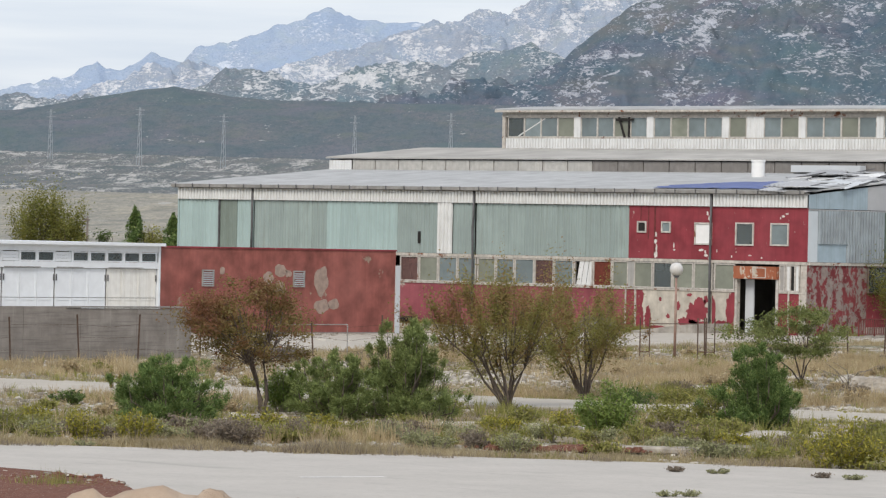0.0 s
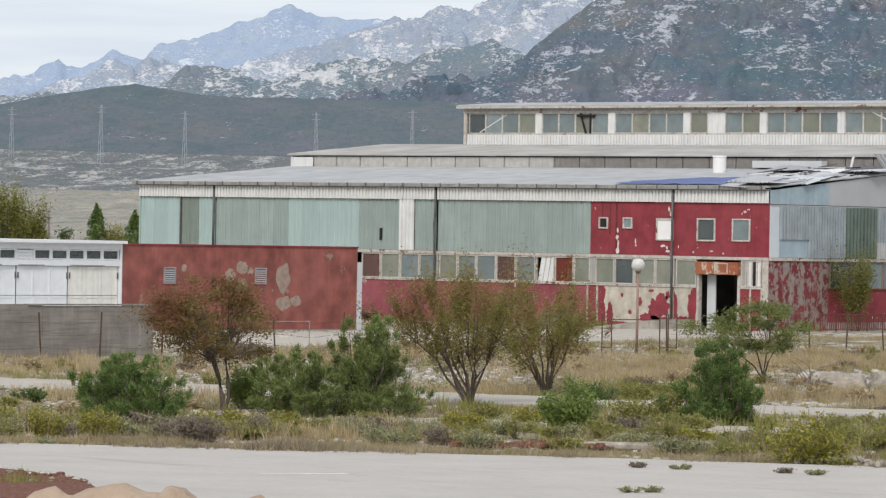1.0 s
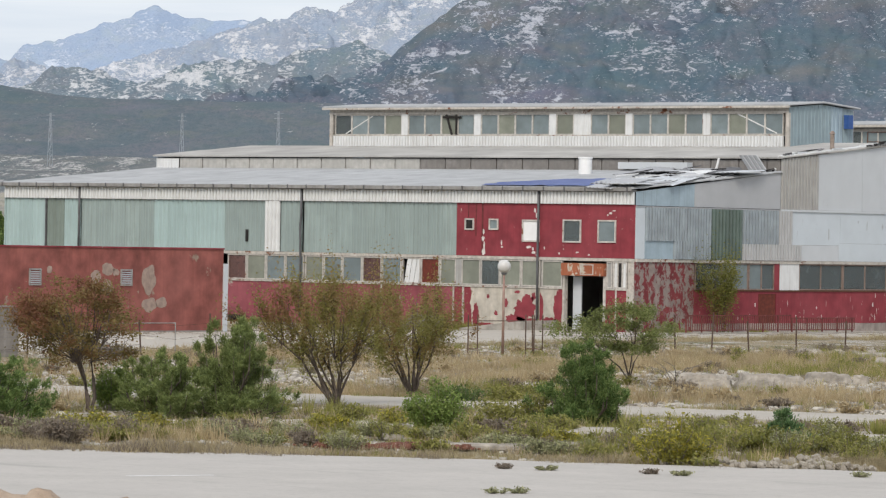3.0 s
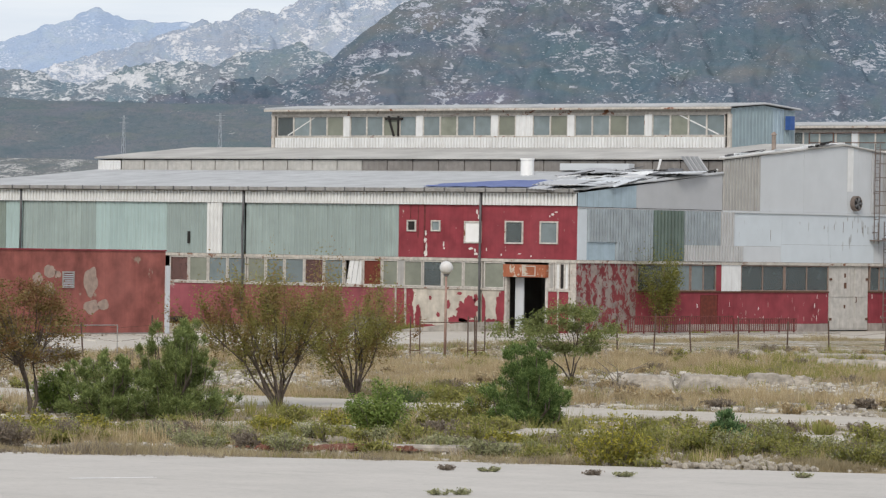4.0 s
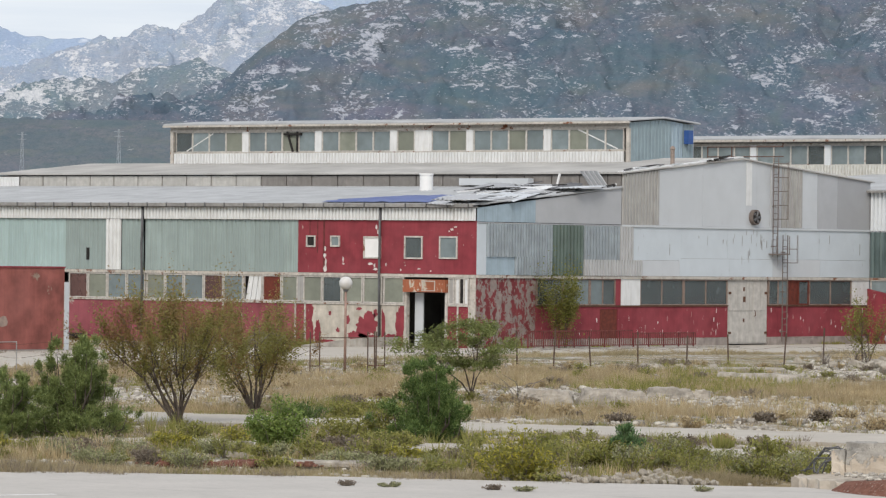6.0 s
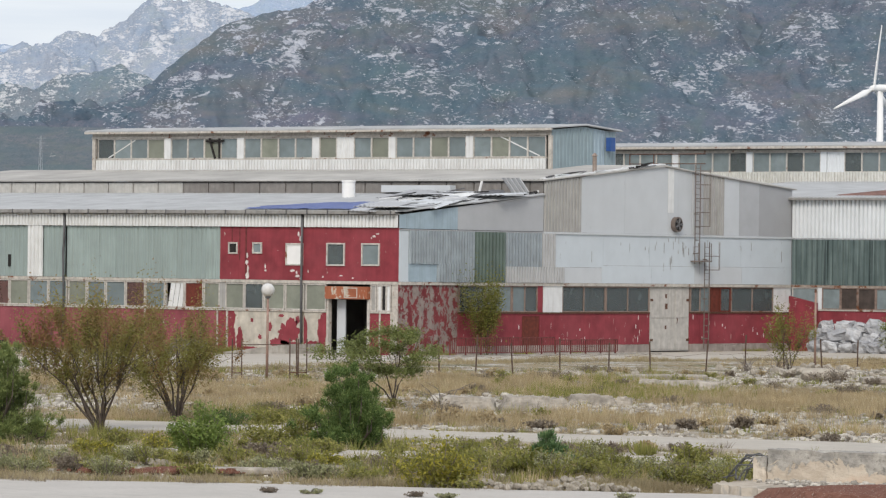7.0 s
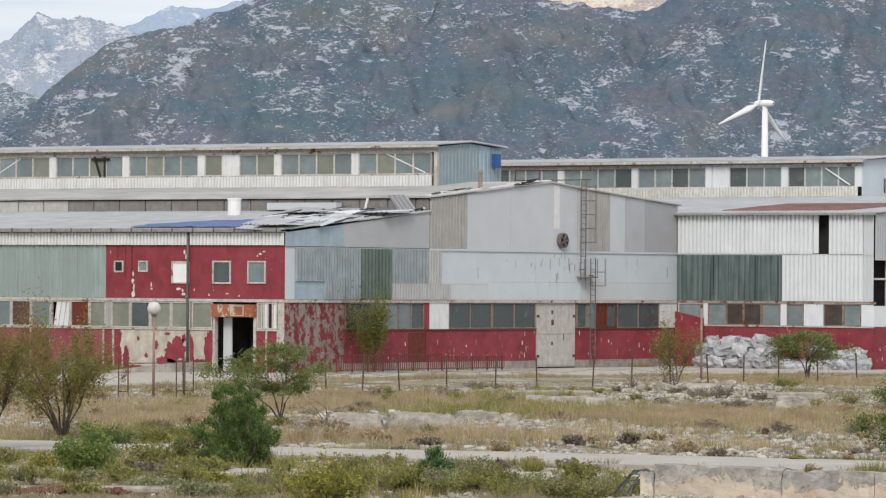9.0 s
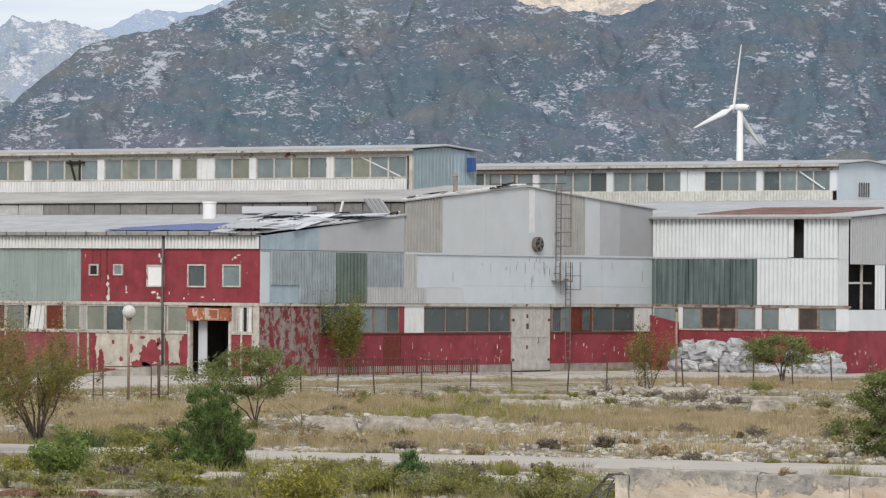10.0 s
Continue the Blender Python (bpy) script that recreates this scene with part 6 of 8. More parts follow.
# bags of waste stacked against the far hall
k = Mat("white_woven_plastic", 0.6, 0, 0.3)
c = k.mix(k.ramp(k.noise(2.5, 5, 0.7), 0.3, 0.7), (0.30, 0.31, 0.33), (0.64, 0.645, 0.655))
c = k.mix(k.ramp(k.random(), 0.3, 1, 0, 0.5), c, (0.22, 0.225, 0.24))
m_bag = k.colour(c).bump(k.noise(3.5, 5, 0.65, (1, 1, 0.7), 0.8), 0.9, 0.10).m
BAGS = []
for i in range(4):
    bm = bmesh.new()
    bmesh.ops.create_cube(bm, size=1.0)
    bmesh.ops.subdivide_edges(bm, edges=bm.edges, cuts=7, use_grid_fill=True)
    for v in bm.verts:
        r = v.co.length
        v.co = v.co.lerp(v.co.normalized() * 0.56, 0.5)
        v.co += 0.20 * noise.noise_vector(v.co * 2.0 + Vector((i * 7, 0, 0))) + 0.075 * noise.noise_vector(v.co * 6.0)
    me = bpy.data.meshes.new("bag")
    bm.to_mesh(me)
    bm.free()
    me.materials.append(m_bag)
    BAGS.append(me)
rnd = random.Random(8)
for row, (x0, x1, z, off) in enumerate(((3.2, 13.2, 0.30, 0.0), (3.3, 12.8, 0.34, 0.75), (3.2, 7.7, 0.86, 0.35), (10.0, 12.3, 0.78, 0.35), (3.5, 7.2, 1.30, 0.6))):
    x = x0
    while x < x1:
        w = rnd.uniform(0.62, 0.98)
        ob = new("waste_bag", rnd.choice(BAGS))
        low = 0.7 if row < 2 and (7.9 < x < 9.6 or x > 12.4) else 1.0
        ob.location = (x, 30.9 + off + rnd.uniform(-0.22, 0.22), z * low + rnd.uniform(-0.06, 0.06))
        ob.scale = (w * 1.15, rnd.uniform(0.6, 0.9), rnd.uniform(0.55, 0.75) * low)
        ob.rotation_euler = (rnd.uniform(-0.35, 0.35), rnd.uniform(-0.4, 0.4), rnd.uniform(-0.9, 0.9))
        tagged(ob, "bulging white woven waste bag in a stack", "bag", "stacked waste bags")
        x += w * 1.2

# wind turbine beyond the halls
TX, TY = -661.0, 1096.5
turb = thing("wind_turbine", (TX, TY, 0), "white three-bladed wind turbine", "wind turbine")
hub = Vector((TX, TY, 61.5))
part("tower", rod([(TX, TY, 0), (TX, TY, 61)], [1.6, 0.9], 16), m_white, turb, "", True)
# the rotor is turned about 50 degrees out of the line of sight and faces away from the road
back = Vector((EYE[0] - TX, EYE[1] - TY, 0)).normalized()
across = Vector((0, 0, 1)).cross(back).normalized()
face = (-across * math.sin(radians(50)) - back * math.cos(radians(50))).normalized()
sidev = Vector((0, 0, 1)).cross(face).normalized()
bm = bmesh.new()
rings = []
for o, w, h in ((-3.4, 0.35, 0.35), (-3.2, 0.85, 0.85), (-2.0, 1.15, 1.15), (0.5, 1.25, 1.25), (1.7, 1.1, 1.1)):
    rings.append([bm.verts.new(hub + face * o + sidev * w * math.cos(k * math.pi / 8) + Vector((0, 0, h * math.sin(k * math.pi / 8)))) for k in range(16)])
for r0, r1 in zip(rings, rings[1:]):
    for k in range(16):
        bm.faces.new((r0[k], r0[(k + 1) % 16], r1[(k + 1) % 16], r1[k]))
bm.faces.new(rings[0])
bm.faces.new(rings[-1])
part("nacelle", bm, m_white, turb, "", True)
part("vent", rod([hub - face * 3.39, hub - face * 3.46], 0.28, 12), m_pipe, turb)
part("hub", rod([hub + face * 1.7, hub + face * 3.6, hub + face * 4.4], [1.1, 1.0, 0.3], 14), m_white, turb, "", True)
for ang in (100, 220, 340):
    d = sidev * math.cos(radians(ang)) + Vector((0, 0, math.sin(radians(ang))))
    n = face.cross(d).normalized()
    c = hub + face * 2.7
    bm = bmesh.new()
    rings = []
    for s, w, t in ((0.5, 0.45, 0.45), (2.0, 0.55, 0.42), (4.5, 1.10, 0.40), (9, 0.85, 0.26), (15, 0.55, 0.16), (20.5, 0.22, 0.06)):
        m = c + d * s
        # the chord twists towards the axis near the root
        tw = radians(38 - 1.7 * s)
        cn, cf = n * math.cos(tw) + face * math.sin(tw), face * math.cos(tw) - n * math.sin(tw)
        rings.append([bm.verts.new(m + cn * w * a + cf * t * b) for a, b in ((1, 0), (0.4, 1), (-0.6, 0.7), (-1, 0), (-0.6, -0.7), (0.4, -1))])
    for r0, r1 in zip(rings, rings[1:]):
        for i in range(6):
            bm.faces.new((r0[i], r0[(i + 1) % 6], r1[(i + 1) % 6], r1[i]))
    bm.faces.new(rings[0])
    bm.faces.new(rings[-1])
    part("blade", bm, m_white, turb, "", True)


# lattice pylons on the hill
m_pylon = plain("galvanised_lattice", (0.34, 0.37, 0.40), 0.7, 0.0, 0.1, 1.0)
for az, e0, e1 in ((47.0, 1.10, 1.43), (45.93, 1.14, 1.48), (44.92, 1.08, 1.42), (43.34, 1.06, 1.44), (42.18, 1.12, 1.49)):
    d = 1180.0
    px, py = EYE[0] - d * math.sin(radians(az)), EYE[1] + d * math.cos(radians(az))
    z0, z1 = EYE[2] + d * math.tan(radians(e0)) - 8, EYE[2] + d * math.tan(radians(e1))
    py_ob = thing("pylon", (px, py, z0), "slender grey lattice power pylon", "pylon", "power line pylons")
    for sx, sy in ((-1, -1), (1, -1), (1, 1), (-1, 1)):
        part("leg", rod([(px + sx * 0.5, py + sy * 0.5, z0), (px + sx * 0.12, py + sy * 0.12, z1)], 0.065, 4), m_pylon, py_ob)
    for k in range(6):
        t0, t1 = k / 6, (k + 1) / 6
        w0, w1 = 0.5 - 0.38 * t0, 0.5 - 0.38 * t1
        part("brace", rod([(px - w0, py - w0, z0 + (z1 - z0) * t0), (px + w1, py + w1, z0 + (z1 - z0) * t1)], 0.05, 4), m_pylon, py_ob)
    for z in (z1 - 0.6, z1 - 1.8):
        part("cross_arm", rod([(px - 0.8, py - 0.8, z), (px + 0.8, py + 0.8, z)], 0.05, 4), m_pylon, py_ob)

# ---------------------------------------------------------------- plants
def leaf_material(name, a, b, c, rough=0.6, patch=1.3, depth=0.45, other=None, gain=1.0, through_=0.4, spec=0.25):
    """Leaves in three tones, one tone to each leaf, with light that comes through."""
    a, b, c = (tuple(x * gain for x in q) for q in (a, b, c))
    k = Mat(name, rough, 0, spec)
    t = k.island()
    col = k.mix(k.ramp(t, 0.0, 0.55), a, b)
    col = k.mix(k.ramp(t, 0.6, 1.0), col, c)
    # darker patches; on junipers they put shade between the lumps into the colour
    col = k.mix(k.ramp(k.noise(patch, 4, 0.6), 0.35, 0.68, 0, depth), col, tuple(x * 0.6 for x in a))
    if other:
        col = k.mix(k.ramp(k.math("ADD", k.noise(0.75, 3, 0.6), k.math("MULTIPLY", t, 0.12)), 0.50, 0.66), col, other)
    k.colour(col)
    tr = k.n.new("ShaderNodeBsdfTranslucent")
    k.l.new(col, tr.inputs["Color"])
    s = k.n.new("ShaderNodeMixShader")
    s.inputs["Fac"].default_value = through_
    k.l.new(k.b.outputs["BSDF"], s.inputs[1])
    k.l.new(tr.outputs["BSDF"], s.inputs[2])
    k.l.new(s.outputs["Shader"], k.n["Material Output"].inputs["Surface"])
    return k.m


m_bark = plain("grey_brown_bark", (0.150, 0.122, 0.102), 0.9, 0, 0.35, 9.0, False, 0.1, 0.6)
m_leaf_autumn = leaf_material("autumn_leaves", (0.125, 0.105, 0.038), (0.15, 0.122, 0.042), (0.17, 0.13, 0.046), 0.6, 1.3, 0.35, (0.235, 0.115, 0.062), 1.7)
m_leaf_olive = leaf_material("olive_brown_leaves", (0.17, 0.152, 0.046), (0.205, 0.195, 0.058), (0.22, 0.225, 0.068), 0.6, 1.3, 0.3, (0.25, 0.155, 0.066), 1.3)
m_leaf_green = leaf_material("fresh_green_leaves", (0.15, 0.185, 0.06), (0.235, 0.27, 0.09), (0.33, 0.335, 0.14))
m_leaf_fresh = leaf_material("bright_green_bush_leaves", (0.125, 0.185, 0.05), (0.20, 0.27, 0.072), (0.30, 0.345, 0.11), 0.6, 3.0, 0.3, None, 1.15, 0.35, 0.15)
m_leaf_dark = leaf_material("dark_green_leaves", (0.080, 0.130, 0.040), (0.13, 0.19, 0.056), (0.20, 0.245, 0.085))
m_leaf_yellow = leaf_material("yellow_flowering_leaves", (0.19, 0.19, 0.05), (0.32, 0.30, 0.062), (0.60, 0.52, 0.075))
m_leaf_yellow_green = leaf_material("yellow_green_leaves", (0.16, 0.18, 0.045), (0.24, 0.24, 0.06), (0.32, 0.28, 0.075))
m_leaf_weed = leaf_material("weed_leaves", (0.155, 0.165, 0.048), (0.25, 0.245, 0.07), (0.35, 0.32, 0.11), 0.7, 0.45, 0.5, None, 1.25)
m_needle = leaf_material("juniper_needles", (0.062, 0.102, 0.038), (0.128, 0.185, 0.062), (0.23, 0.285, 0.10), 0.7, 4.0, 0.3, None, 1.55, 0.25, 0.08)
m_needle_dark = leaf_material("dark_juniper_needles", (0.046, 0.080, 0.030), (0.105, 0.155, 0.050), (0.22, 0.275, 0.095), 0.7, 3.0, 0.4, None, 1.65, 0.25, 0.08)
m_needle_blue = leaf_material("blue_green_juniper", (0.07, 0.125, 0.058), (0.125, 0.205, 0.085), (0.21, 0.29, 0.13), 0.7, 4.0, 0.45, None, 1.3, 0.25, 0.08)
m_needle_grey = leaf_material("grey_green_juniper", (0.080, 0.108, 0.042), (0.156, 0.192, 0.070), (0.265, 0.295, 0.110), 0.7, 4.0, 0.3, None, 1.60, 0.25, 0.08)
m_leaf_sage = leaf_material("grey_green_weed_leaves", (0.155, 0.165, 0.085), (0.225, 0.23, 0.125), (0.33, 0.32, 0.19), 0.8, 0.8, 0.35, None, 1.45, 0.3, 0.1)
m_dry = leaf_material("dry_grass", (0.42, 0.325, 0.185), (0.56, 0.45, 0.27), (0.68, 0.58, 0.40), 0.7, 0.45, 0.75)
m_dry_pale = leaf_material("bleached_grass", (0.355, 0.288, 0.165), (0.495, 0.415, 0.255), (0.60, 0.53, 0.37), 0.7, 0.45, 0.75)
m_scrub = leaf_material("grey_dead_scrub", (0.19, 0.155, 0.115), (0.27, 0.22, 0.17), (0.35, 0.30, 0.23))
m_twig = plain("dry_grey_twigs", (0.22, 0.19, 0.165), 0.9, 0, 0.3, 9.0)


def scatter_leaves(centres, size, rng, up=0.3, long_=1.7, spread=0.5):
    """Small leaf blades (rhombi) at the centres, turned at random."""
    n = len(centres)
    c = np.asarray(centres, dtype=np.float64)
    face = rng.normal(size=(n, 3)) * 0.62 + np.array([0, 0, 0.8])
    a = np.cross(face, rng.normal(size=(n, 3)))
    a[:, 2] += up * 0.3
    a /= np.linalg.norm(a, axis=1)[:, None]
    b = np.cross(face, a)
    b /= np.linalg.norm(b, axis=1)[:, None]
    s = size * rng.uniform(0.6, 1.35, (n, 1))
    l, w = a * s * long_ * 0.5, b * s * spread
    v = np.stack([c - l, c + w, c + l, c - w], 1).reshape(-1, 3)
    f = np.arange(4 * n).reshape(-1, 4)
    return v, f


def envelope(kind, k):
    """The crown's half width, 0 to 1, over its height."""
    if kind == "round":
        return math.sqrt(max(0.0, 1 - (2 * k - 0.95) ** 2 / 1.12))
    if kind == "vase":
        return (0.30 + 0.70 * min(1.0, k / 0.5)) * math.sqrt(max(0.0, 1 - max(0.0, (k - 0.55) / 0.47) ** 2))
    if kind == "flat":
        return math.sqrt(max(0.0, 1 - max(0.0, (k - 0.35) / 0.68) ** 2)) * (0.75 + 0.25 * min(1.0, k / 0.3))
    if kind == "heap":
        return (1 - k) ** 0.55 * (0.78 + 0.22 * min(1.0, k / 0.2))
    if kind == "cone":
        return (1 - k) ** 0.72 * (0.72 + 0.28 * min(1.0, k / 0.2)) + 0.03
    return (1 - k ** 2.6) ** 0.5 * (0.80 + 0.20 * min(1.0, k / 0.25))


def clump_places(rng, kind, n, x, y, z0, z1, width, seed, inner=0.35):
    out = []
    while len(out) < n:
        k, t = rng.random(), rng.uniform(0, 2 * np.pi)
        r = envelope(kind, k)
        if rng.random() > 0.25 + 0.75 * r:
            continue
        wob = 1 + 0.85 * noise.noise(Vector((math.cos(t) * 1.5, math.sin(t) * 1.5, k * 4.5 + seed)))
        rr = 0.5 * width * r * wob * math.sqrt(rng.uniform(inner, 1.0)) * 0.9
        out.append((x + rr * math.cos(t), y + rr * math.sin(t), z0 + (z1 - z0) * (k * 0.96)))
    return np.array(out)


def tree(name, x, y, height, width, mat, seed, label, category, stems=1, kind="round", leaves=7000, leaf=0.045, low=0.35, r0=0.06, clumps=90, group="", z0=None, tight=0.055, bare=0.0, shift=0.0):
    """Stems that fan out, twigs to every clump, and a crown of loose leaf clumps with gaps between."""
    rnd, rng = random.Random(seed), np.random.default_rng(seed)
    gz = ground_height(x, y) if z0 is None else z0
    ob = thing(name, (x, y, gz), label, category, group)
    C = clump_places(rng, kind, clumps, x, y, gz + height * low, gz + height, width, seed)
    lean = Vector((-0.777, -0.63, 0.0)) * shift
    C = C + np.array(lean)
    bm = bmesh.new()
    lines = []
    for i in range(stems):
        t = 2 * math.pi * (i + rnd.uniform(-0.3, 0.3)) / stems + seed
        fan = kind == "vase"
        k = (rnd.uniform(0.25, 0.9 if fan else 0.7) if stems > 1 else 0.08) * width * 0.5
        b0 = Vector((x + math.cos(t) * r0 * 0.7, y + math.sin(t) * r0 * 0.7, gz - 0.05))
        e = Vector((x + math.cos(t) * k, y + math.sin(t) * k, gz + height * rnd.uniform(0.72, 0.92))) + lean
        pts = []
        for j in range(7):
            s = j / 6
            p = b0.lerp(e, s)
            p.x -= (e.x - b0.x) * (0.05 if fan else 0.30) * math.sin(math.pi * s) * (1 - s)
            p.y -= (e.y - b0.y) * (0.05 if fan else 0.30) * math.sin(math.pi * s) * (1 - s)
            w = 0.10 * height * math.sin(math.pi * s)
            p += Vector((noise.noise(Vector((s * 3, i, seed))), noise.noise(Vector((s * 3, i + 9, seed))), 0)) * w
            pts.append(p)
        tube(bm, pts, [r0 * (1 - 0.8 * j / 6) for j in range(7)], 6, False)
        lines.append(pts)
    for c in C:
        c = Vector(c)
        best = min(((p, j, L) for L in lines for j, p in enumerate(L[2:6], 2) if p.z < c.z + 0.05 * height), key=lambda q: (q[0] - c).length + 0.15 * height * abs(q[1] - 3), default=(lines[0][2], 2, lines[0]))
        p, j = best[0], best[1]
        m = p.lerp(c, 0.55) + Vector((rnd.uniform(-1, 1), rnd.uniform(-1, 1), rnd.uniform(0.0, 1.2))) * 0.035 * height
        tip = c + (c - p).normalized() * (0.06 + bare) * height * rnd.uniform(0.3, 1.0)
        q = r0 * (1 - 0.8 * j / 6) * 0.5
        tube(bm, [p, m, c, tip], [q, max(0.007, q * 0.55), 0.006, 0.003], 4, False)
    part("trunk", bm, m_bark, ob, "", True)
    size = rng.lognormal(0, 0.55, len(C))
    which = rng.choice(len(C), leaves, p=size / size.sum())
    rad = height * tight * rng.uniform(0.7, 1.4, len(C)) * np.sqrt(size)
    off = rng.normal(size=(leaves, 3)) * rad[which][:, None]
    if kind == "vase":
        # upright sprays that follow the twigs outwards
        off *= np.array([0.62, 0.62, 1.35])
        out = (C - np.array([x, y, gz + 0.2 * height]))[which]
        off += out / np.linalg.norm(out, axis=1)[:, None] * off[:, 2:3] * 0.7
    else:
        off[:, 2] *= 0.6
    pos = C[which] + off
    pos[:, 2] = np.maximum(pos[:, 2], gz + 0.05)
    v, f = scatter_leaves(pos, leaf, rng)
    quick("crown", v, f, mat, ob)
    return ob


def juniper(x, y, height, width, mat, seed, label, kind="dome", plumes=60, shoots=20000, size=0.05, lean=0.0, fat=1.0):
    """A juniper: tapering plumes of short needle shoots that curve up and outwards from several stems."""
    rnd, rng = random.Random(seed), np.random.default_rng(seed)
    gz = ground_height(x, y)
    ob = thing("juniper_bush", (x, y, gz), label, "bush")
    ax = np.array([-0.777, -0.63, 0.0]) * lean
    tips, roots, bends = [], [], []
    bm = bmesh.new()
    for i in range(plumes):
        k, t = rnd.uniform(0.10, 0.97) ** 0.85, i * 2.399 + rnd.uniform(-0.4, 0.4)
        if i < 3:
            k = (1.0, 0.93, 0.86)[i]
        r = 0.5 * width * envelope(kind, k) * rnd.uniform(0.5, 1.18) * (1 + 0.7 * noise.noise(Vector((math.cos(t), math.sin(t), k * 2 + seed))))
        tip = np.array([x + math.cos(t) * r, y + math.sin(t) * r, gz + height * k * rnd.uniform(0.94, 1.04)]) + ax * k
        root = np.array([x + math.cos(t) * r * 0.12, y + math.sin(t) * r * 0.12, gz + height * max(0.0, k - 0.52) * 0.8]) + ax * k * 0.6
        bend = (root + tip) / 2 + np.array([math.cos(t) * r * 0.22, math.sin(t) * r * 0.22, -0.06 * height])
        tube(bm, [root - np.array([0, 0, 0.03]), bend, root * 0.15 + tip * 0.85], [0.026, 0.016, 0.005], 4, False)
        tips.append(tip)
        roots.append(root)
        bends.append(bend)
    part("trunk", bm, m_bark, ob)
    tips, roots, bends = np.array(tips), np.array(roots), np.array(bends)
    long_ = np.linalg.norm(tips - roots, axis=1)
    w = long_ * rng.uniform(0.6, 1.4, plumes)
    which = rng.choice(plumes, shoots, p=w / w.sum())
    # tufts along each plume, smaller towards its tip
    m = 6
    tuft = np.minimum(m - 1, (m * rng.beta(1.6, 1.1, shoots)).astype(int))
    s = ((tuft + 0.5) / m)[:, None]
    R, B, T = roots[which], bends[which], tips[which]
    c = (1 - s) ** 2 * R + 2 * s * (1 - s) * B + s * s * T
    way = 2 * (1 - s) * (B - R) + 2 * s * (T - B)
    way /= np.linalg.norm(way, axis=1)[:, None]
    thick = fat * 0.078 * (height + width) * rng.uniform(0.75, 1.3, plumes)[which][:, None] * (0.30 + 0.70 * (1.0 - s) ** 0.6)
    push = rng.normal(size=(plumes, m, 3))
    push /= np.linalg.norm(push, axis=2)[:, :, None]
    side = rng.normal(size=(shoots, 3))
    c = c + push[which, tuft] * thick * 1.0 + side * thick * np.array([0.27, 0.27, 0.22]) + way * (0.22 * long_[which][:, None] / m) * rng.normal(size=(shoots, 1))
    side = side / np.linalg.norm(side, axis=1)[:, None]
    c[:, 2] = np.maximum(c[:, 2], gz + 0.02)
    a = 0.6 * way + 0.9 * side + 0.35 * rng.normal(size=(shoots, 3)) + np.array([0, 0, 0.25])
    a /= np.linalg.norm(a, axis=1)[:, None]
    b = np.cross(a, np.array([0, 0, 1.0]) + 0.5 * rng.normal(size=(shoots, 3)))
    b /= np.linalg.norm(b, axis=1)[:, None]
    k = size * rng.uniform(0.6, 1.5, (shoots, 1))
    v = np.stack([c - b * k * 0.26, c + b * k * 0.26, c + a * k * 1.7], 1).reshape(-1, 3)
    d = b + 0.7 * np.cross(a, b)
    v2 = np.stack([c - d * k * 0.22, c + d * k * 0.22, c + a * k * 1.7 + b * k * 0.2], 1).reshape(-1, 3)
    quick("needles", np.concatenate([v, v2]), np.arange(6 * shoots).reshape(-1, 3), mat, ob)
    return ob


def bush(name, x, y, height, width, mat, seed, label, count=900, leaf=0.05, upright=1.0, stems=14, group="", z0=None):
    """A low bush: many thin stems from the ground, each set with small leaves."""
    rnd, rng = random.Random(seed), np.random.default_rng(seed)
    gz = ground_height(x, y) if z0 is None else z0
    ob = thing(name, (x, y, gz), label, "bush", group)
    bm = bmesh.new()
    cs = []
    for i in range(stems):
        t, k = rnd.uniform(0, 2 * math.pi), math.sqrt(rnd.random())
        h = height * (1 - 0.45 * k * k) * rnd.uniform(0.7, 1.0)
        e = Vector((x + math.cos(t) * k * width * 0.5, y + math.sin(t) * k * width * 0.5, gz + h))
        b0 = Vector((x + math.cos(t) * k * width * 0.18, y + math.sin(t) * k * width * 0.18, gz - 0.02))
        m = b0.lerp(e, 0.5) + Vector((rnd.uniform(-0.06, 0.06), rnd.uniform(-0.06, 0.06), 0.08 * height))
        tube(bm, [b0, m, e], [0.012, 0.008, 0.004], 4, False)
        n = count // stems
        s = rng.uniform(0.22, 1.02, n)
        base = np.outer((1 - s) ** 2, b0) + np.outer(2 * s * (1 - s), m) + np.outer(s ** 2, e)
        cs.append(base + rng.normal(size=(n, 3)) * np.array([width * 0.055, width * 0.055, height * 0.06]))
    tagged(part("twig_base", bm, m_twig, ob), kind="stuff")
    c = np.concatenate(cs)
    c[:, 2] = np.maximum(c[:, 2], gz + 0.02)
    v, f = scatter_leaves(c, leaf, rng, 0.6 * upright, 2.0, 0.4)
    quick("leaves", v, f, mat, ob)
    return ob


def inside(px, py, poly):
    c = np.zeros(len(px), bool)
    for (x0, y0), (x1, y1) in zip(poly, poly[1:] + poly[:1]):
        hit = ((y0 > py) != (y1 > py)) & (px < (x1 - x0) * (py - y0) / (y1 - y0 + 1e-12) + x0)
        c ^= hit
    return c


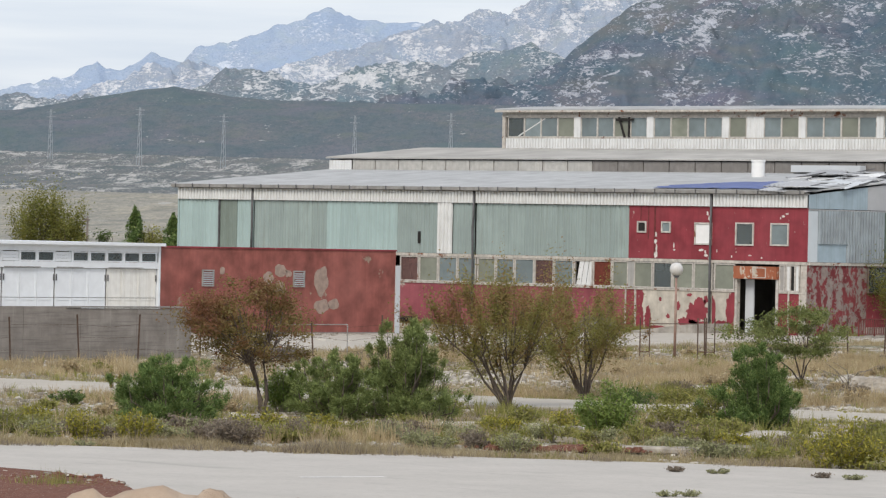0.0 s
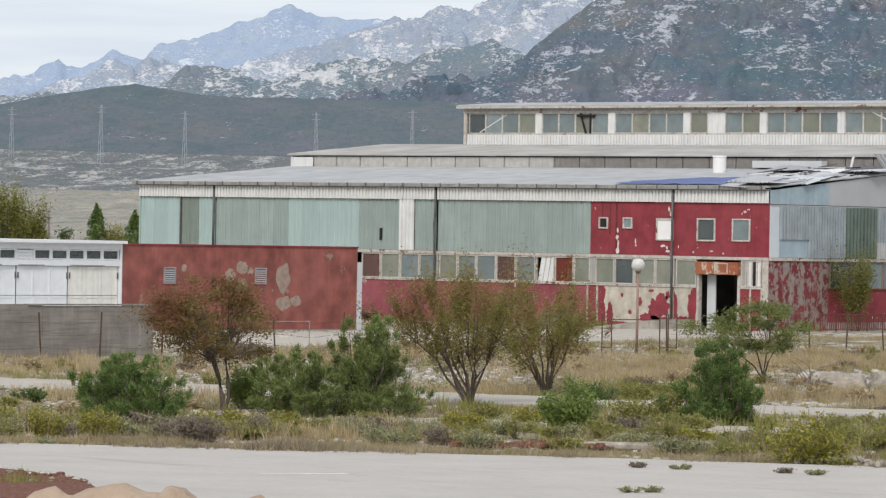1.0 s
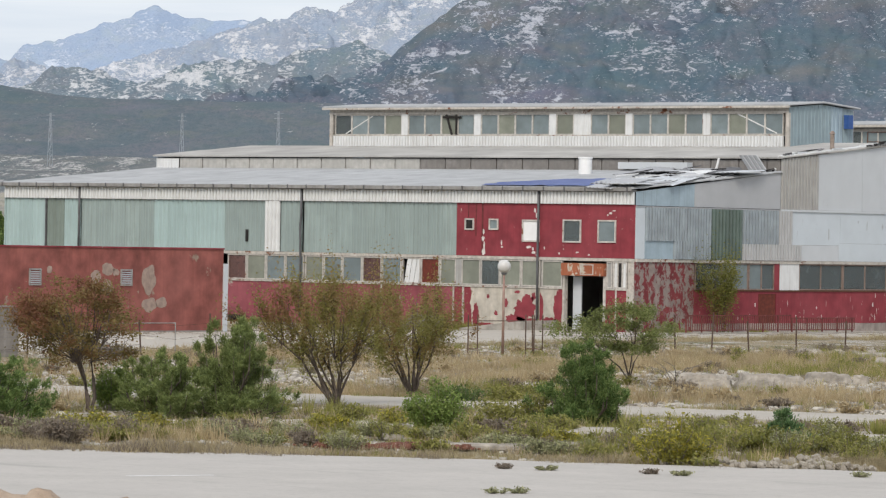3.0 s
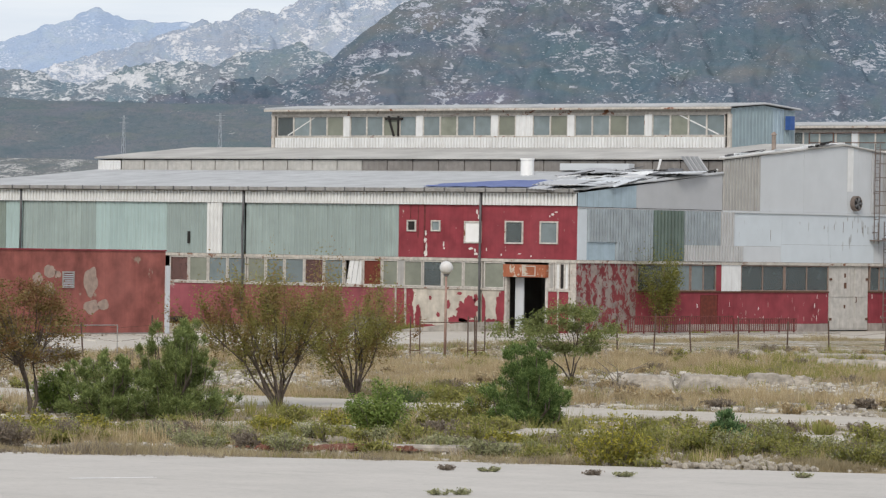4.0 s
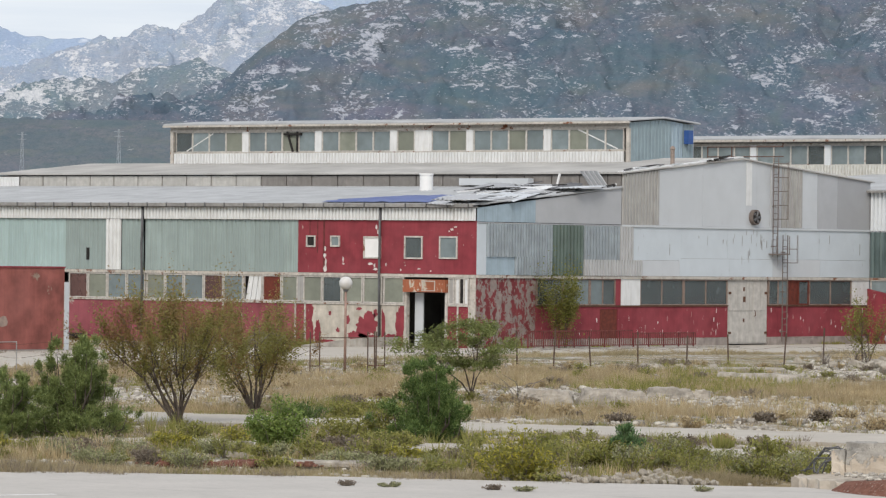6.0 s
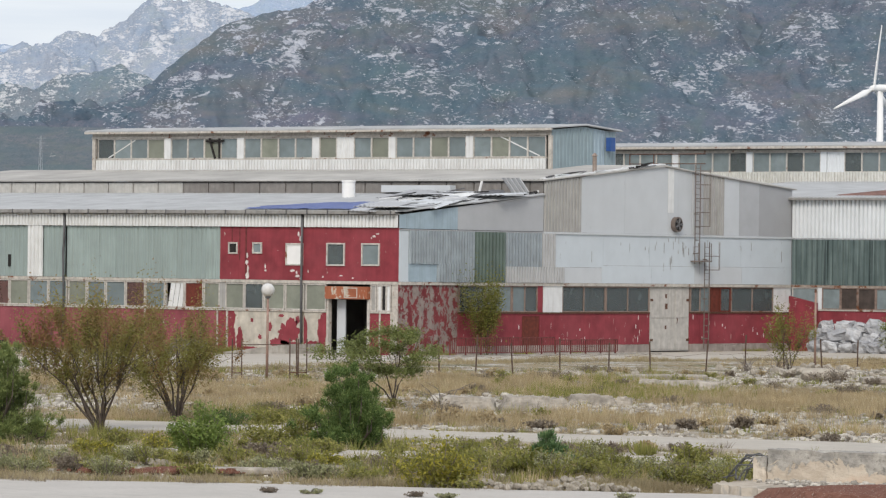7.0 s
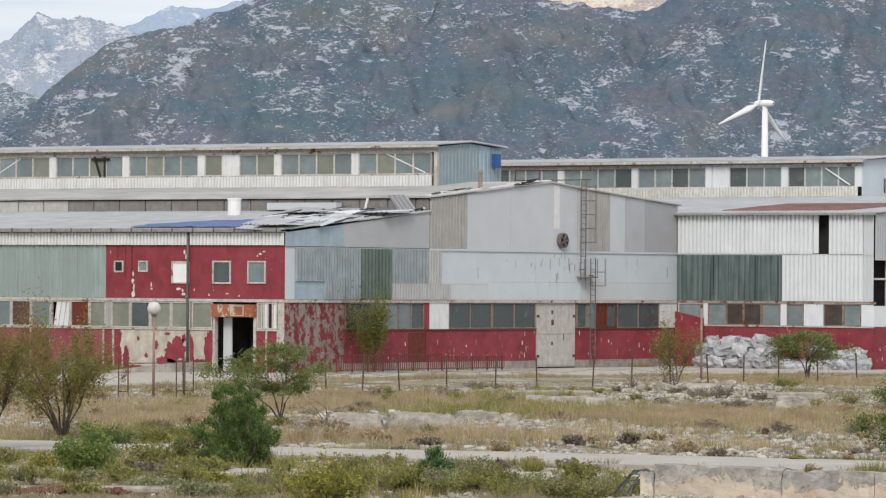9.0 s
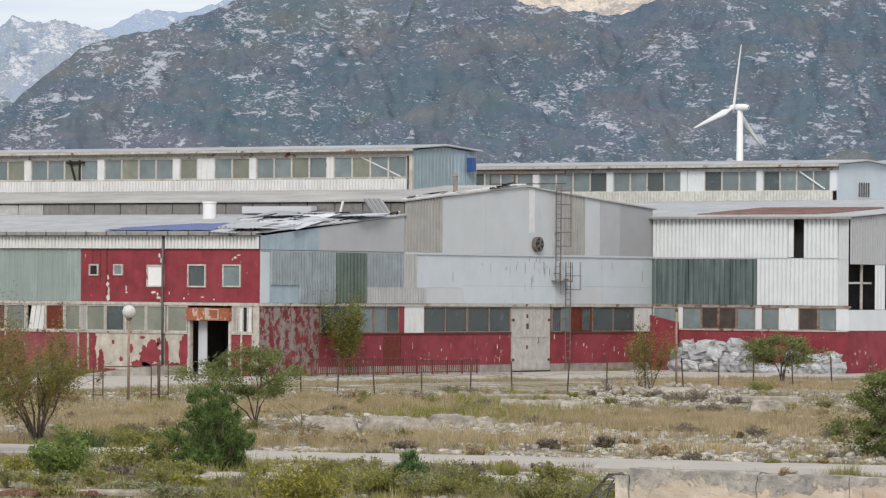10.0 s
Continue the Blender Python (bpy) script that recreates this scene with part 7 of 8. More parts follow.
ROAD = [(20.8, -141.9), (66.0, -111.0), (71.8, -107.1), (77.5, -103.6), (83.0, -101.1), (92, -97), (125, -84), (135, -93), (98, -118), (25, -150)]
PATH = [(10, -93.3), (36.2, -83.5), (51, -79.1), (60.5, -77.9), (66.6, -76.3), (77, -74.5), (110, -68.3), (112, -74), (84, -78.8), (75, -80.8), (66.6, -81.3), (56.5, -83.4), (43, -88.4), (12, -98.6)]
STRIP = [(62, -92.7), (73.1, -86.8), (80, -83.8), (96, -78.3), (97, -81.2), (82, -87.6), (76.5, -91.1), (70, -93.4), (63, -94.6)]
YARD = [(-5, -62), (15.6, -62), (16.1, -50), (11.2, -37), (11.6, -23), (8.2, -8), (7.4, 0), (9.4, 8), (12.6, 15), (14.6, 27), (17, 33), (40, 60), (-5, 60)]
BASE = [(84.2, -99.7), (83.8, -98.2), (84.1, -95.8), (97.2, -94.8), (98.2, -103.7), (87.0, -102.5)]


def field_places(n, rng):
    """Places on the waste ground inside the view's sweep, none on the paved parts."""
    d = np.sqrt(rng.uniform(84.0 ** 2, 192.0 ** 2, 4 * n))
    a = np.radians(rng.uniform(29.0, 48.8, 4 * n))
    x, y = EYE[0] - d * np.sin(a), EYE[1] + d * np.cos(a)
    ok = ~((x < 20.5) & (y < -60)) & (y < 20)
    for poly in (ROAD, PATH, STRIP, YARD, BASE):
        ok &= ~inside(x, y, poly)
    return x[ok][:n], y[ok][:n]


tree("small_tree", 56.2, -93.4, 3.25, 3.1, m_leaf_autumn, 3, "small tree with rust-red and olive autumn leaves", "tree", 3, "round", 20000, 0.038, 0.36, 0.055, 80, "", None, 0.043, 0.0, 0.38)
tree("shrub_tree", 56.5, -84.8, 3.1, 4.3, m_leaf_olive, 7, "many-stemmed shrub with thin olive-brown leaves", "shrub", 12, "vase", 24000, 0.036, 0.42, 0.038, 84, "vase-shaped shrubs", None, 0.045, 0.05, 0.42)
tree("shrub_tree", 51.0, -75.4, 2.95, 4.8, m_leaf_olive, 15, "many-stemmed shrub with thin olive-brown leaves", "shrub", 12, "vase", 25000, 0.036, 0.38, 0.036, 80, "vase-shaped shrubs", None, 0.045, 0.05, 0.25)
tree("small_tree", 47.2, -60.9, 2.5, 4.1, m_leaf_green, 5, "low spreading tree with light green leaves", "tree", 4, "flat", 15000, 0.042, 0.44, 0.030, 60, "", None, 0.055, 0.0, 0.4)
tree("small_tree", 1.3, 5.3, 3.25, 2.2, m_leaf_yellow_green, 12, "thin young tree with yellow-green leaves at the wall", "tree", 4, "vase", 8000, 0.055, 0.30, 0.035, 46, "", None, 0.06, 0.0, 0.3)
tree("small_tree", 26.0, -6.6, 2.4, 2.3, m_leaf_yellow_green, 19, "sparse small tree with yellowing leaves by the fence", "tree", 4, "vase", 3200, 0.05, 0.34, 0.028, 40)
tree("small_tree", 23.2, 8.6, 2.4, 3.7, m_leaf_green, 23, "bushy small tree with green crown by the fence", "tree", 5, "flat", 7500, 0.06, 0.40, 0.04, 100)
tree("small_tree", 73.0, -66.75, 2.3, 2.95, m_leaf_green, 29, "round leafy green bush-like tree", "tree", 6, "round", 24000, 0.045, 0.05, 0.04, 130)
juniper(59.4, -99.7, 1.52, 2.9, m_needle, 2, "round dense green juniper bush", "dome", 46, 48000, 0.031)
juniper(58.4, -93.1, 1.58, 2.8, m_needle_grey, 4, "grey-green juniper with upright plumes", "dome", 40, 32000, 0.034, 0.0, 0.82)
juniper(59.7, -92.0, 2.42, 3.5, m_needle_grey, 6, "tall grey-green juniper with uneven plumes", "heap", 44, 46000, 0.034, 0.0, 0.80)
juniper(66.6, -87.2, 2.12, 3.05, m_needle_dark, 8, "dark green cone-shaped juniper", "heap", 52, 42000, 0.034, 0.2, 0.82)
juniper(75.9, -92.3, 0.85, 1.35, m_needle_blue, 10, "small blue-green juniper bush", "cone", 26, 5500, 0.045)
bush("leafy_bush", 55.6, -92.0, 1.15, 1.3, m_leaf_fresh, 31, "leafy green bush in grass", 3800, 0.05, 1.0, 30)
bush("leafy_bush", 68.5, -95.1, 1.25, 1.5, m_leaf_fresh, 33, "round leafy green bush", 7500, 0.042, 1.0, 40)
bush("weed_bush", 64.7, -88.0, 0.75, 1.9, m_leaf_weed, 34, "low olive-grey weed bush", 1500, 0.05, 1.0, 20)
bush("yellow_bush", 80.0, -101.7, 1.15, 1.75, m_leaf_yellow, 35, "yellow-flowering bush at the road", 3200, 0.045, 1.0, 26)
for i, (x, y, h, w, m, lb) in enumerate(((68.3, -106.5, 0.75, 1.3, m_scrub, "grey leafless scrub at the road"), (66.9, -105.6, 0.5, 1.2, m_scrub, "grey leafless scrub at the road"), (64.9, -102.3, 0.62, 1.5, m_leaf_yellow, "yellow-green weed bush by the road"),
                                        (66.0, -103.4, 0.5, 1.2, m_leaf_weed, "yellow-green weed bush by the road"), (66.8, -96.6, 0.45, 1.0, m_leaf_yellow, "yellow-green weed bush in grass"), (66.2, -96.2, 0.4, 0.9, m_leaf_yellow, "yellow-green weed bush in grass"),
                                        (65.3, -87.5, 0.85, 1.1, m_leaf_weed, "dark olive weed bush beside a juniper"), (73.6, -97.0, 0.42, 0.9, m_leaf_yellow, "yellow-green weed bush in grass"), (75.0, -93.2, 0.55, 1.8, m_leaf_weed, "tall yellow-green weeds by the path"),
                                        (77.3, -94.8, 0.6, 1.5, m_leaf_yellow_green, "tall yellow-green weeds by the path"), (55.8, -78.9, 0.62, 1.3, m_leaf_dark, "dark olive weed bush beyond the path"), (55.8, -77.5, 0.6, 1.2, m_leaf_weed, "yellow-green weed bush beyond the path"), (69.9, -94.8, 0.42, 0.9, m_scrub, "brown dome of dry scrub"), (71.9, -96.4, 0.40, 0.9, m_scrub, "brown dome of dry scrub"), (62.6, -104.4, 0.5, 1.4, m_leaf_weed, "low weeds along the road"))):
    bush("roadside_bush", x, y, h, w, m, 300 + i, lb, 1500, 0.045, 1.2, 24)
bush("weed_bush", 80.2, -93.3, 0.80, 1.2, m_leaf_weed, 36, "upright yellow-green weed bush", 1300, 0.05, 1.5, 16)
bush("yellow_bush", 65.3, -107.8, 0.82, 0.85, m_leaf_yellow, 37, "yellow-green bush at the road", 1700, 0.036, 2.0, 26)
bush("yellow_bush", 66.5, -107.5, 0.80, 1.0, m_leaf_yellow, 38, "yellow-green bush at the road", 1900, 0.036, 2.0, 28)


def spiky_plant(x, y, height, width, seed):
    """A plant of thick upright fingers that spread from one root."""
    rnd = random.Random(seed)
    gz = ground_height(x, y)
    ob = thing("spiky_plant", (x, y, gz), "olive-green plant of stiff upright fingers", "plant")
    for i in range(34):
        a, k = rnd.uniform(0, 6.28), math.sqrt(rnd.random())
        dx, dy = math.cos(a) * k * width * 0.5, math.sin(a) * k * width * 0.5
        h = height * (1 - 0.4 * k) * rnd.uniform(0.75, 1.0)
        pts = [(x + dx * 0.2, y + dy * 0.2, gz - 0.03), (x + dx * 0.85, y + dy * 0.85, gz + h * 0.45), (x + dx, y + dy, gz + h)]
        part("finger", rod(pts, [0.016, 0.02, 0.008], 5), m_leaf_weed, ob, "", True)


spiky_plant(73.94, -86.04, 0.5, 0.8, 39)
bush("sapling", 43.3, -85.9, 0.85, 0.5, m_leaf_olive, 40, "thin brown two-stemmed sapling", 160, 0.06, 1.0, 3)
for i, (x, y, h, w) in enumerate(((62.6, -102.4, 0.5, 1.1), (64.2, -101.0, 0.42, 1.0), (68.6, -92.6, 0.34, 0.7), (70.3, -94.0, 0.34, 0.65), (60.6, -71.7, 0.32, 0.9), (63.5, -69.0, 0.35, 0.7), (65.0, -68.5, 0.42, 0.7),
                                  (25.6, -20.0, 0.55, 1.6), (72.3, -85.0, 0.28, 0.8), (37.4, -21.2, 0.5, 2.0), (22.8, -58.0, 0.6, 1.6), (31.5, -31.0, 0.5, 2.0), (50.6, -71.0, 0.45, 1.3), (66.0, -99.4, 0.35, 0.9))):
    bush("dead_scrub", x, y, h, w, m_scrub, 50 + i, "low dome of dry grey-brown scrub", 900, 0.05, 0.8, 24, "dry scrub domes")
for i, (x, y, h, w, m) in enumerate(((64.6, -92.0, 0.45, 1.2, m_leaf_yellow), (62.3, -90.8, 0.5, 0.9, m_leaf_weed), (57.0, -101.5, 0.45, 0.8, m_leaf_yellow), (49.7, -93.6, 0.4, 1.0, m_leaf_dark), (71.6, -95.2, 0.38, 1.0, m_leaf_weed),
                                     (64.9, -100.4, 0.55, 0.9, m_leaf_yellow), (52.5, -71.8, 0.5, 1.6, m_leaf_weed), (75.2, -92.8, 0.5, 1.0, m_leaf_yellow), (78.4, -94.6, 0.42, 1.4, m_leaf_weed), (81.0, -93.0, 0.42, 1.2, m_leaf_weed),
                                     (72.4, -90.6, 0.5, 1.2, m_leaf_weed), (82.6, -92.6, 0.45, 0.9, m_leaf_weed), (77.2, -100.3, 0.35, 1.0, m_leaf_weed), (73.4, -101.0, 0.3, 0.9, m_leaf_weed), (67.4, -104.0, 0.3, 0.9, m_leaf_weed), (28.5, -1.8, 0.5, 1.6, m_leaf_weed))):
    bush("weed_clump", x, y, h, w, m, 80 + i, "clump of yellow-green weeds", 950, 0.045, 1.2, 22, "weed clumps")
for i, (x, y) in enumerate(((79.7, -106.4), (80.5, -106.1), (85.07, -113.1), (85.2, -112.7), (82.4, -105.4), (83.1, -105.4), (67.5, -109.9), (85.2, -102.8))):
    bush("road_weed", x, y, 0.12, 0.46, m_leaf_sage if i % 4 else m_scrub, 120 + i, "small grey-green weed in a crack of the road", 420, 0.026, 0.8, 14, "weeds on the road", 0.03)
# dense verge between the road and the broken strip
rng = np.random.default_rng(71)
for i in range(84):
    t = rng.random()
    back = 0.5 + 6.5 * rng.random() ** 1.3
    x, y = 56.0 + 28.0 * t - 0.67 * back, -112.2 + 14.0 * t - 1.6 * math.sin(math.pi * t) * 0.5 + 1.9 + 0.74 * back
    if inside(np.array([x]), np.array([y]), ROAD)[0] or inside(np.array([x]), np.array([y]), BASE)[0]:
        continue
    s = rng.uniform(0.7, 1.25)
    r = rng.random()
    m, lb = ((m_leaf_sage, "grey-green weed clump on the verge"), (m_leaf_weed, "yellow-green weed clump on the verge"), (m_scrub, "brown dry weed clump on the verge"), (m_leaf_yellow_green, "bright yellow-green weed clump on the verge"))[0 if r < 0.42 else 1 if r < 0.68 else 2 if r < 0.86 else 3]
    bush("verge_weed", x, y, 0.42 * s, 1.0 * s, m, 400 + i, lb, 1000, 0.034, 1.6, 22, "verge weeds")
# tall yellow-green weeds round the broken strip and beside the block wall
rng = np.random.default_rng(83)
for i, (x0, y0, rx, ry, n) in enumerate(((80.5, -92.6, 2.6, 1.1, 14), (76.5, -95.6, 2.6, 1.3, 14), (71.6, -97.6, 2.4, 1.3, 10), (82.6, -97.2, 1.2, 1.0, 8), (68.0, -91.2, 2.0, 1.2, 7), (73.8, -90.6, 1.8, 0.7, 6))):
    for j in range(n):
        u, v = rng.normal(0, 0.6, 2)
        x, y = x0 + 0.76 * u * rx - 0.65 * v * ry, y0 + 0.65 * u * rx + 0.76 * v * ry
        if inside(np.array([x]), np.array([y]), ROAD)[0] or inside(np.array([x]), np.array([y]), BASE)[0]:
            continue
        s = rng.uniform(0.7, 1.3)
        m, lb = ((m_leaf_weed, "upright yellow-green weeds in a clump"), (m_leaf_yellow_green, "upright yellow-green weeds in a clump"), (m_leaf_sage, "upright grey-green weeds in a clump"))[int(rng.choice(3, p=(0.5, 0.3, 0.2)))]
        bush("tall_weed", x, y, 0.50 * s, 0.80 * s, m, 600 + 20 * i + j, lb, 900, 0.034, 2.4, 20, "tall weeds")
# many small domes of scrub and weeds over the waste ground
rng = np.random.default_rng(44)
for poly_no in range(1):
    px, py = field_places(185, rng)
    for i, (x, y) in enumerate(zip(px, py)):
        r = rng.random()
        s = rng.uniform(0.6, 1.3)
        if r < 0.40:
            bush("dead_scrub", x, y, 0.30 * s, 0.75 * s, m_scrub, 200 + i, "low dome of dry grey-brown scrub", 420, 0.045, 0.8, 14, "dry scrub domes")
        elif r < 0.72:
            bush("weed_clump", x, y, 0.36 * s, 0.8 * s, m_leaf_weed, 200 + i, "clump of yellow-green weeds", 420, 0.045, 1.2, 14, "weed clumps")
        else:
            bush("dry_clump", x, y, 0.38 * s, 0.7 * s, m_dry, 200 + i, "clump of tall dry grass stalks", 380, 0.06, 2.2, 14, "dry grass clumps")
# trees behind the garages
tree("broadleaf_tree", -105.6, 50.0, 6.3, 4.8, m_leaf_yellow_green, 61, "yellowing broadleaf tree behind the garages", "tree", 6, "vase", 27000, 0.085, 0.12, 0.10, 120, "", 0.0, 0.055)
tree("broadleaf_tree", -103.6, 50.8, 4.7, 2.6, m_leaf_yellow_green, 65, "low yellowing tree behind the garages", "tree", 5, "dome", 7000, 0.085, 0.12, 0.08, 60, "", 0.0)
tree("broadleaf_tree", -104.0, 54.4, 4.2, 2.6, m_leaf_dark, 62, "dark bushy tree behind the garages", "tree", 5, "dome", 6000, 0.085, 0.1, 0.08, 60, "", 0.0)
tree("broadleaf_tree", -101.0, 55.9, 4.9, 2.6, m_leaf_weed, 64, "olive bushy tree behind the garages", "tree", 4, "dome", 6000, 0.085, 0.1, 0.08, 60, "", 0.0)
timber_pole = thing("wooden_pole", (-102.6, 51.3, 0), "thin grey timber pole behind the garages", "pole")
part("shaft", rod([(-102.6, 51.3, -0.1), (-102.6, 51.3, 5.2)], [0.10, 0.07], 8), m_twig, timber_pole, "", True)
part("cross_arm", box(front_map(51.2), -102.9, -102.3, -0.04, 0.04, 4.9, 5.0), m_twig, timber_pole)


def spruce(x, y, height, width, seed):
    rng = np.random.default_rng(seed)
    ob = thing("conifer_tree", (x, y, 0), "dark conifer behind the garages", "tree")
    part("trunk", rod([(x, y, 0), (x, y, height * 0.97)], [0.12, 0.02], 6), m_bark, ob)
    n = 9000
    tier = rng.integers(3, 11, n)
    arm = rng.integers(0, 8, n)
    s = (tier + 0.42 * np.sin(arm * 1.7 + tier) + rng.normal(0, 0.26, n)).clip(2, 10.9) / 11.0
    reach = width * 0.42 * (1.04 - s) * (0.66 + 0.34 * np.sin(arm * 2.3 + tier * 1.9))
    ang = arm * 0.785 + tier * 1.3 + rng.normal(0, 0.16, n)
    t = np.sqrt(rng.random(n))
    r = 0.05 + t * reach
    c = np.stack([x + np.cos(ang) * r, y + np.sin(ang) * r, height * s + 0.30 - 0.45 * r + 0.35 * r * t + rng.normal(0, 0.08, n)], 1)
    v, f = scatter_leaves(c, 0.085, rng, 0.0, 2.4, 0.35)
    quick("needles", v, f, m_needle_dark, ob)


spruce(-101.6, 54.9, 5.7, 6.0, 5)
spruce(-97.6, 54.7, 5.3, 6.2, 9)

# heap of dry branches
rnd = random.Random(77)
bm = bmesh.new()
for i in range(46):
    a, t = rnd.uniform(0, 6.28), rnd.uniform(0.5, 1.2)
    p = Vector((24.4 + rnd.uniform(-0.5, 0.5), -59.8 + rnd.uniform(-0.5, 0.5), rnd.uniform(0.05, 0.4)))
    tube(bm, [p, p + Vector((math.cos(a) * t * 0.5, math.sin(a) * t * 0.5, rnd.uniform(0.0, 0.3))), p + Vector((math.cos(a) * t, math.sin(a) * t, rnd.uniform(-0.05, 0.5)))], [0.025, 0.018, 0.006], 4, False)
for v in bm.verts:
    v.co.z = max(v.co.z, 0.0)
tagged(link("brush_heap", bm, m_twig), "heap of bare grey branches in the yard", "branches")
for k, (bxx, byy) in enumerate(((19.0, 3.6), (37.0, -20.0), (48.6, -60.3), (25.3, -8.6), (26.4, -8.0))):
    bm = bmesh.new()
    for i in range(16):
        a, t = rnd.uniform(0, 6.28), rnd.uniform(0.4, 1.1)
        p = Vector((bxx + rnd.uniform(-0.2, 0.2), byy + rnd.uniform(-0.2, 0.2), 0))
        tube(bm, [p, p + Vector((math.cos(a) * t * 0.4, math.sin(a) * t * 0.4, t * 0.5)), p + Vector((math.cos(a) * t, math.sin(a) * t, t * rnd.uniform(0.5, 1.0)))], [0.018, 0.012, 0.004], 4, False)
    tagged(link("bare_shrub", bm, m_twig), "bare grey leafless shrub", "shrub", "bare shrubs")


# ---------------------------------------------------------------- grass and rubble
def field(n, rng, seed, scale, cut, sharp=0.08):
    """Places on the waste ground inside the view's sweep, thinned by patches of noise."""
    d = np.sqrt(rng.uniform(84.0 ** 2, 198.0 ** 2, n))
    a = np.radians(rng.uniform(29.0, 48.8, n))
    x, y = EYE[0] - d * np.sin(a), EYE[1] + d * np.cos(a)
    ok = np.ones(n, bool)
    for poly in (ROAD, PATH, STRIP, YARD, BASE):
        ok &= ~inside(x, y, poly)
    ok &= ~((x < 20.5) & (y < -60)) & (y < 26)
    x, y = x[ok], y[ok]
    m = np.array([noise.fractal(Vector((u * scale + seed, v * scale, seed)), 0.7, 2.0, 4, noise_basis="PERLIN_ORIGINAL") for u, v in zip(x, y)])
    keep = rng.random(len(x)) < np.clip((m - cut) / sharp, 0, 1)
    return x[keep], y[keep]


def patch(rng, x, y, half_w, half_d, n):
    """Places in a patch that lies across the view."""
    u, v = rng.normal(0, 0.55, n) * half_w, rng.normal(0, 0.55, n) * half_d
    a = math.atan2(EYE[0] - x, y - EYE[1])
    return x + u * math.cos(a) - v * math.sin(a), y + u * math.sin(a) + v * math.cos(a)


def tufts(name, x, y, mat, rng, blades, height, lean, width, label, category="grass"):
    n = len(x)
    gz = np.array([ground_height(a, b) for a, b in zip(x, y)]) - 0.02
    wave = np.array([noise.noise(Vector((a * 0.55, b * 0.55, height * 9))) for a, b in zip(x, y)])
    h = height * rng.uniform(0.5, 1.25, n) * np.clip(0.75 + 1.3 * wave, 0.3, 1.7)
    X, Y, Z, Hh = (np.repeat(k, blades) for k in (x, y, gz, h))
    m = n * blades
    t = rng.uniform(0, 2 * np.pi, m)
    r = 0.09 * np.sqrt(rng.random(m))
    bx0, by0 = X + r * np.cos(t), Y + r * np.sin(t)
    hh = Hh * rng.uniform(0.55, 1.1, m)
    l = lean * hh * rng.uniform(0.2, 1.2, m)
    s = rng.uniform(0, 2 * np.pi, m)
    w = width * rng.uniform(0.6, 1.3, m)
    p0 = np.stack([bx0 - w * np.cos(s), by0 - w * np.sin(s), Z], 1)
    p1 = np.stack([bx0 + w * np.cos(s), by0 + w * np.sin(s), Z], 1)
    p2 = np.stack([bx0 + l * np.cos(t), by0 + l * np.sin(t), Z + hh], 1)
    v = np.stack([p0, p1, p2], 1).reshape(-1, 3)
    return tagged(quick(name, v, np.arange(3 * m).reshape(-1, 3), mat), label, category, "", "stuff")


DRY = [(29.3, -73.4, 5, 7), (22.5, -51.8, 3, 6), (48.1, -88.7, 3.5, 5), (32.0, -48.3, 4, 6), (50.3, -76.0, 3, 3), (64.8, -102.9, 4.5, 3), (67.9, -101.1, 3, 3), (34.8, -43.8, 5, 7),
       (31.1, -34.3, 4, 9), (56.6, -69.2, 4.5, 5), (58.5, -64.9, 4, 5), (54.3, -48.0, 4, 11), (40.2, -59.0, 4, 9), (51.0, -44.0, 5, 9), (53.6, -40.7, 4, 9), (24.5, 5.9, 6, 7), (68.0, -67.0, 3, 3)]
rng = np.random.default_rng(5)
xs, ys = [], []
for x, y, w, d in DRY:
    a, b = patch(rng, x, y, w, d, int(30 * w * d))
    xs.append(a)
    ys.append(b)
x, y = np.concatenate(xs), np.concatenate(ys)
ok = np.ones(len(x), bool)
for poly in (ROAD, PATH, STRIP, YARD, BASE):
    ok &= ~inside(x, y, poly)
tufts("dry_grass", x[ok], y[ok], m_dry, rng, 14, 0.36, 0.5, 0.011, "tall dry yellow grass in belts")
x, y = field(25000, rng, 3.1, 0.30, 0.04)
tufts("pale_grass", x, y, m_dry_pale, rng, 12, 0.17, 0.6, 0.011, "short bleached grass")
x, y = field(16000, rng, 8.4, 0.45, 0.13)
tufts("green_grass", x, y, m_leaf_weed, rng, 12, 0.24, 0.7, 0.013, "low olive-green weeds and grass")
x, y = field(13000, rng, 14.2, 0.5, 0.10)
tufts("brown_scrub", x, y, m_scrub, rng, 14, 0.24, 0.9, 0.010, "low brown scrub among the grass")
WEEDS = [(64.1, -92.0, 2, 3), (75.0, -92.6, 2.5, 3), (79.5, -94.6, 3.0, 3), (72.0, -90.4, 2, 4), (64.0, -85.8, 2, 3), (42.6, -42.6, 4, 8), (43.0, -42.0, 3, 6), (42.0, -43.5, 3, 5), (50.6, -71.0, 3, 4), (71.4, -96.6, 2.5, 3), (52.3, -72.3, 3, 4),
         (57.5, -101.0, 2, 3), (64.0, -100.3, 2.5, 4), (30.3, -25.3, 3, 9), (82.0, -96.4, 1.6, 2), (76.0, -97.6, 3, 2.5), (68.0, -97.0, 3, 2.5), (60.5, -88.0, 2, 3), (78.0, -99.4, 2.5, 1.2)]
xs, ys = [], []
for x, y, w, d in WEEDS:
    a, b = patch(rng, x, y, w, d, int(20 * w * d))
    xs.append(a)
    ys.append(b)
x, y = np.concatenate(xs), np.concatenate(ys)
ok = np.ones(len(x), bool)
for poly in (ROAD, PATH, YARD, BASE):
    ok &= ~inside(x, y, poly)
ok &= ~inside(x, y, STRIP) | (rng.random(len(x)) < 0.25)
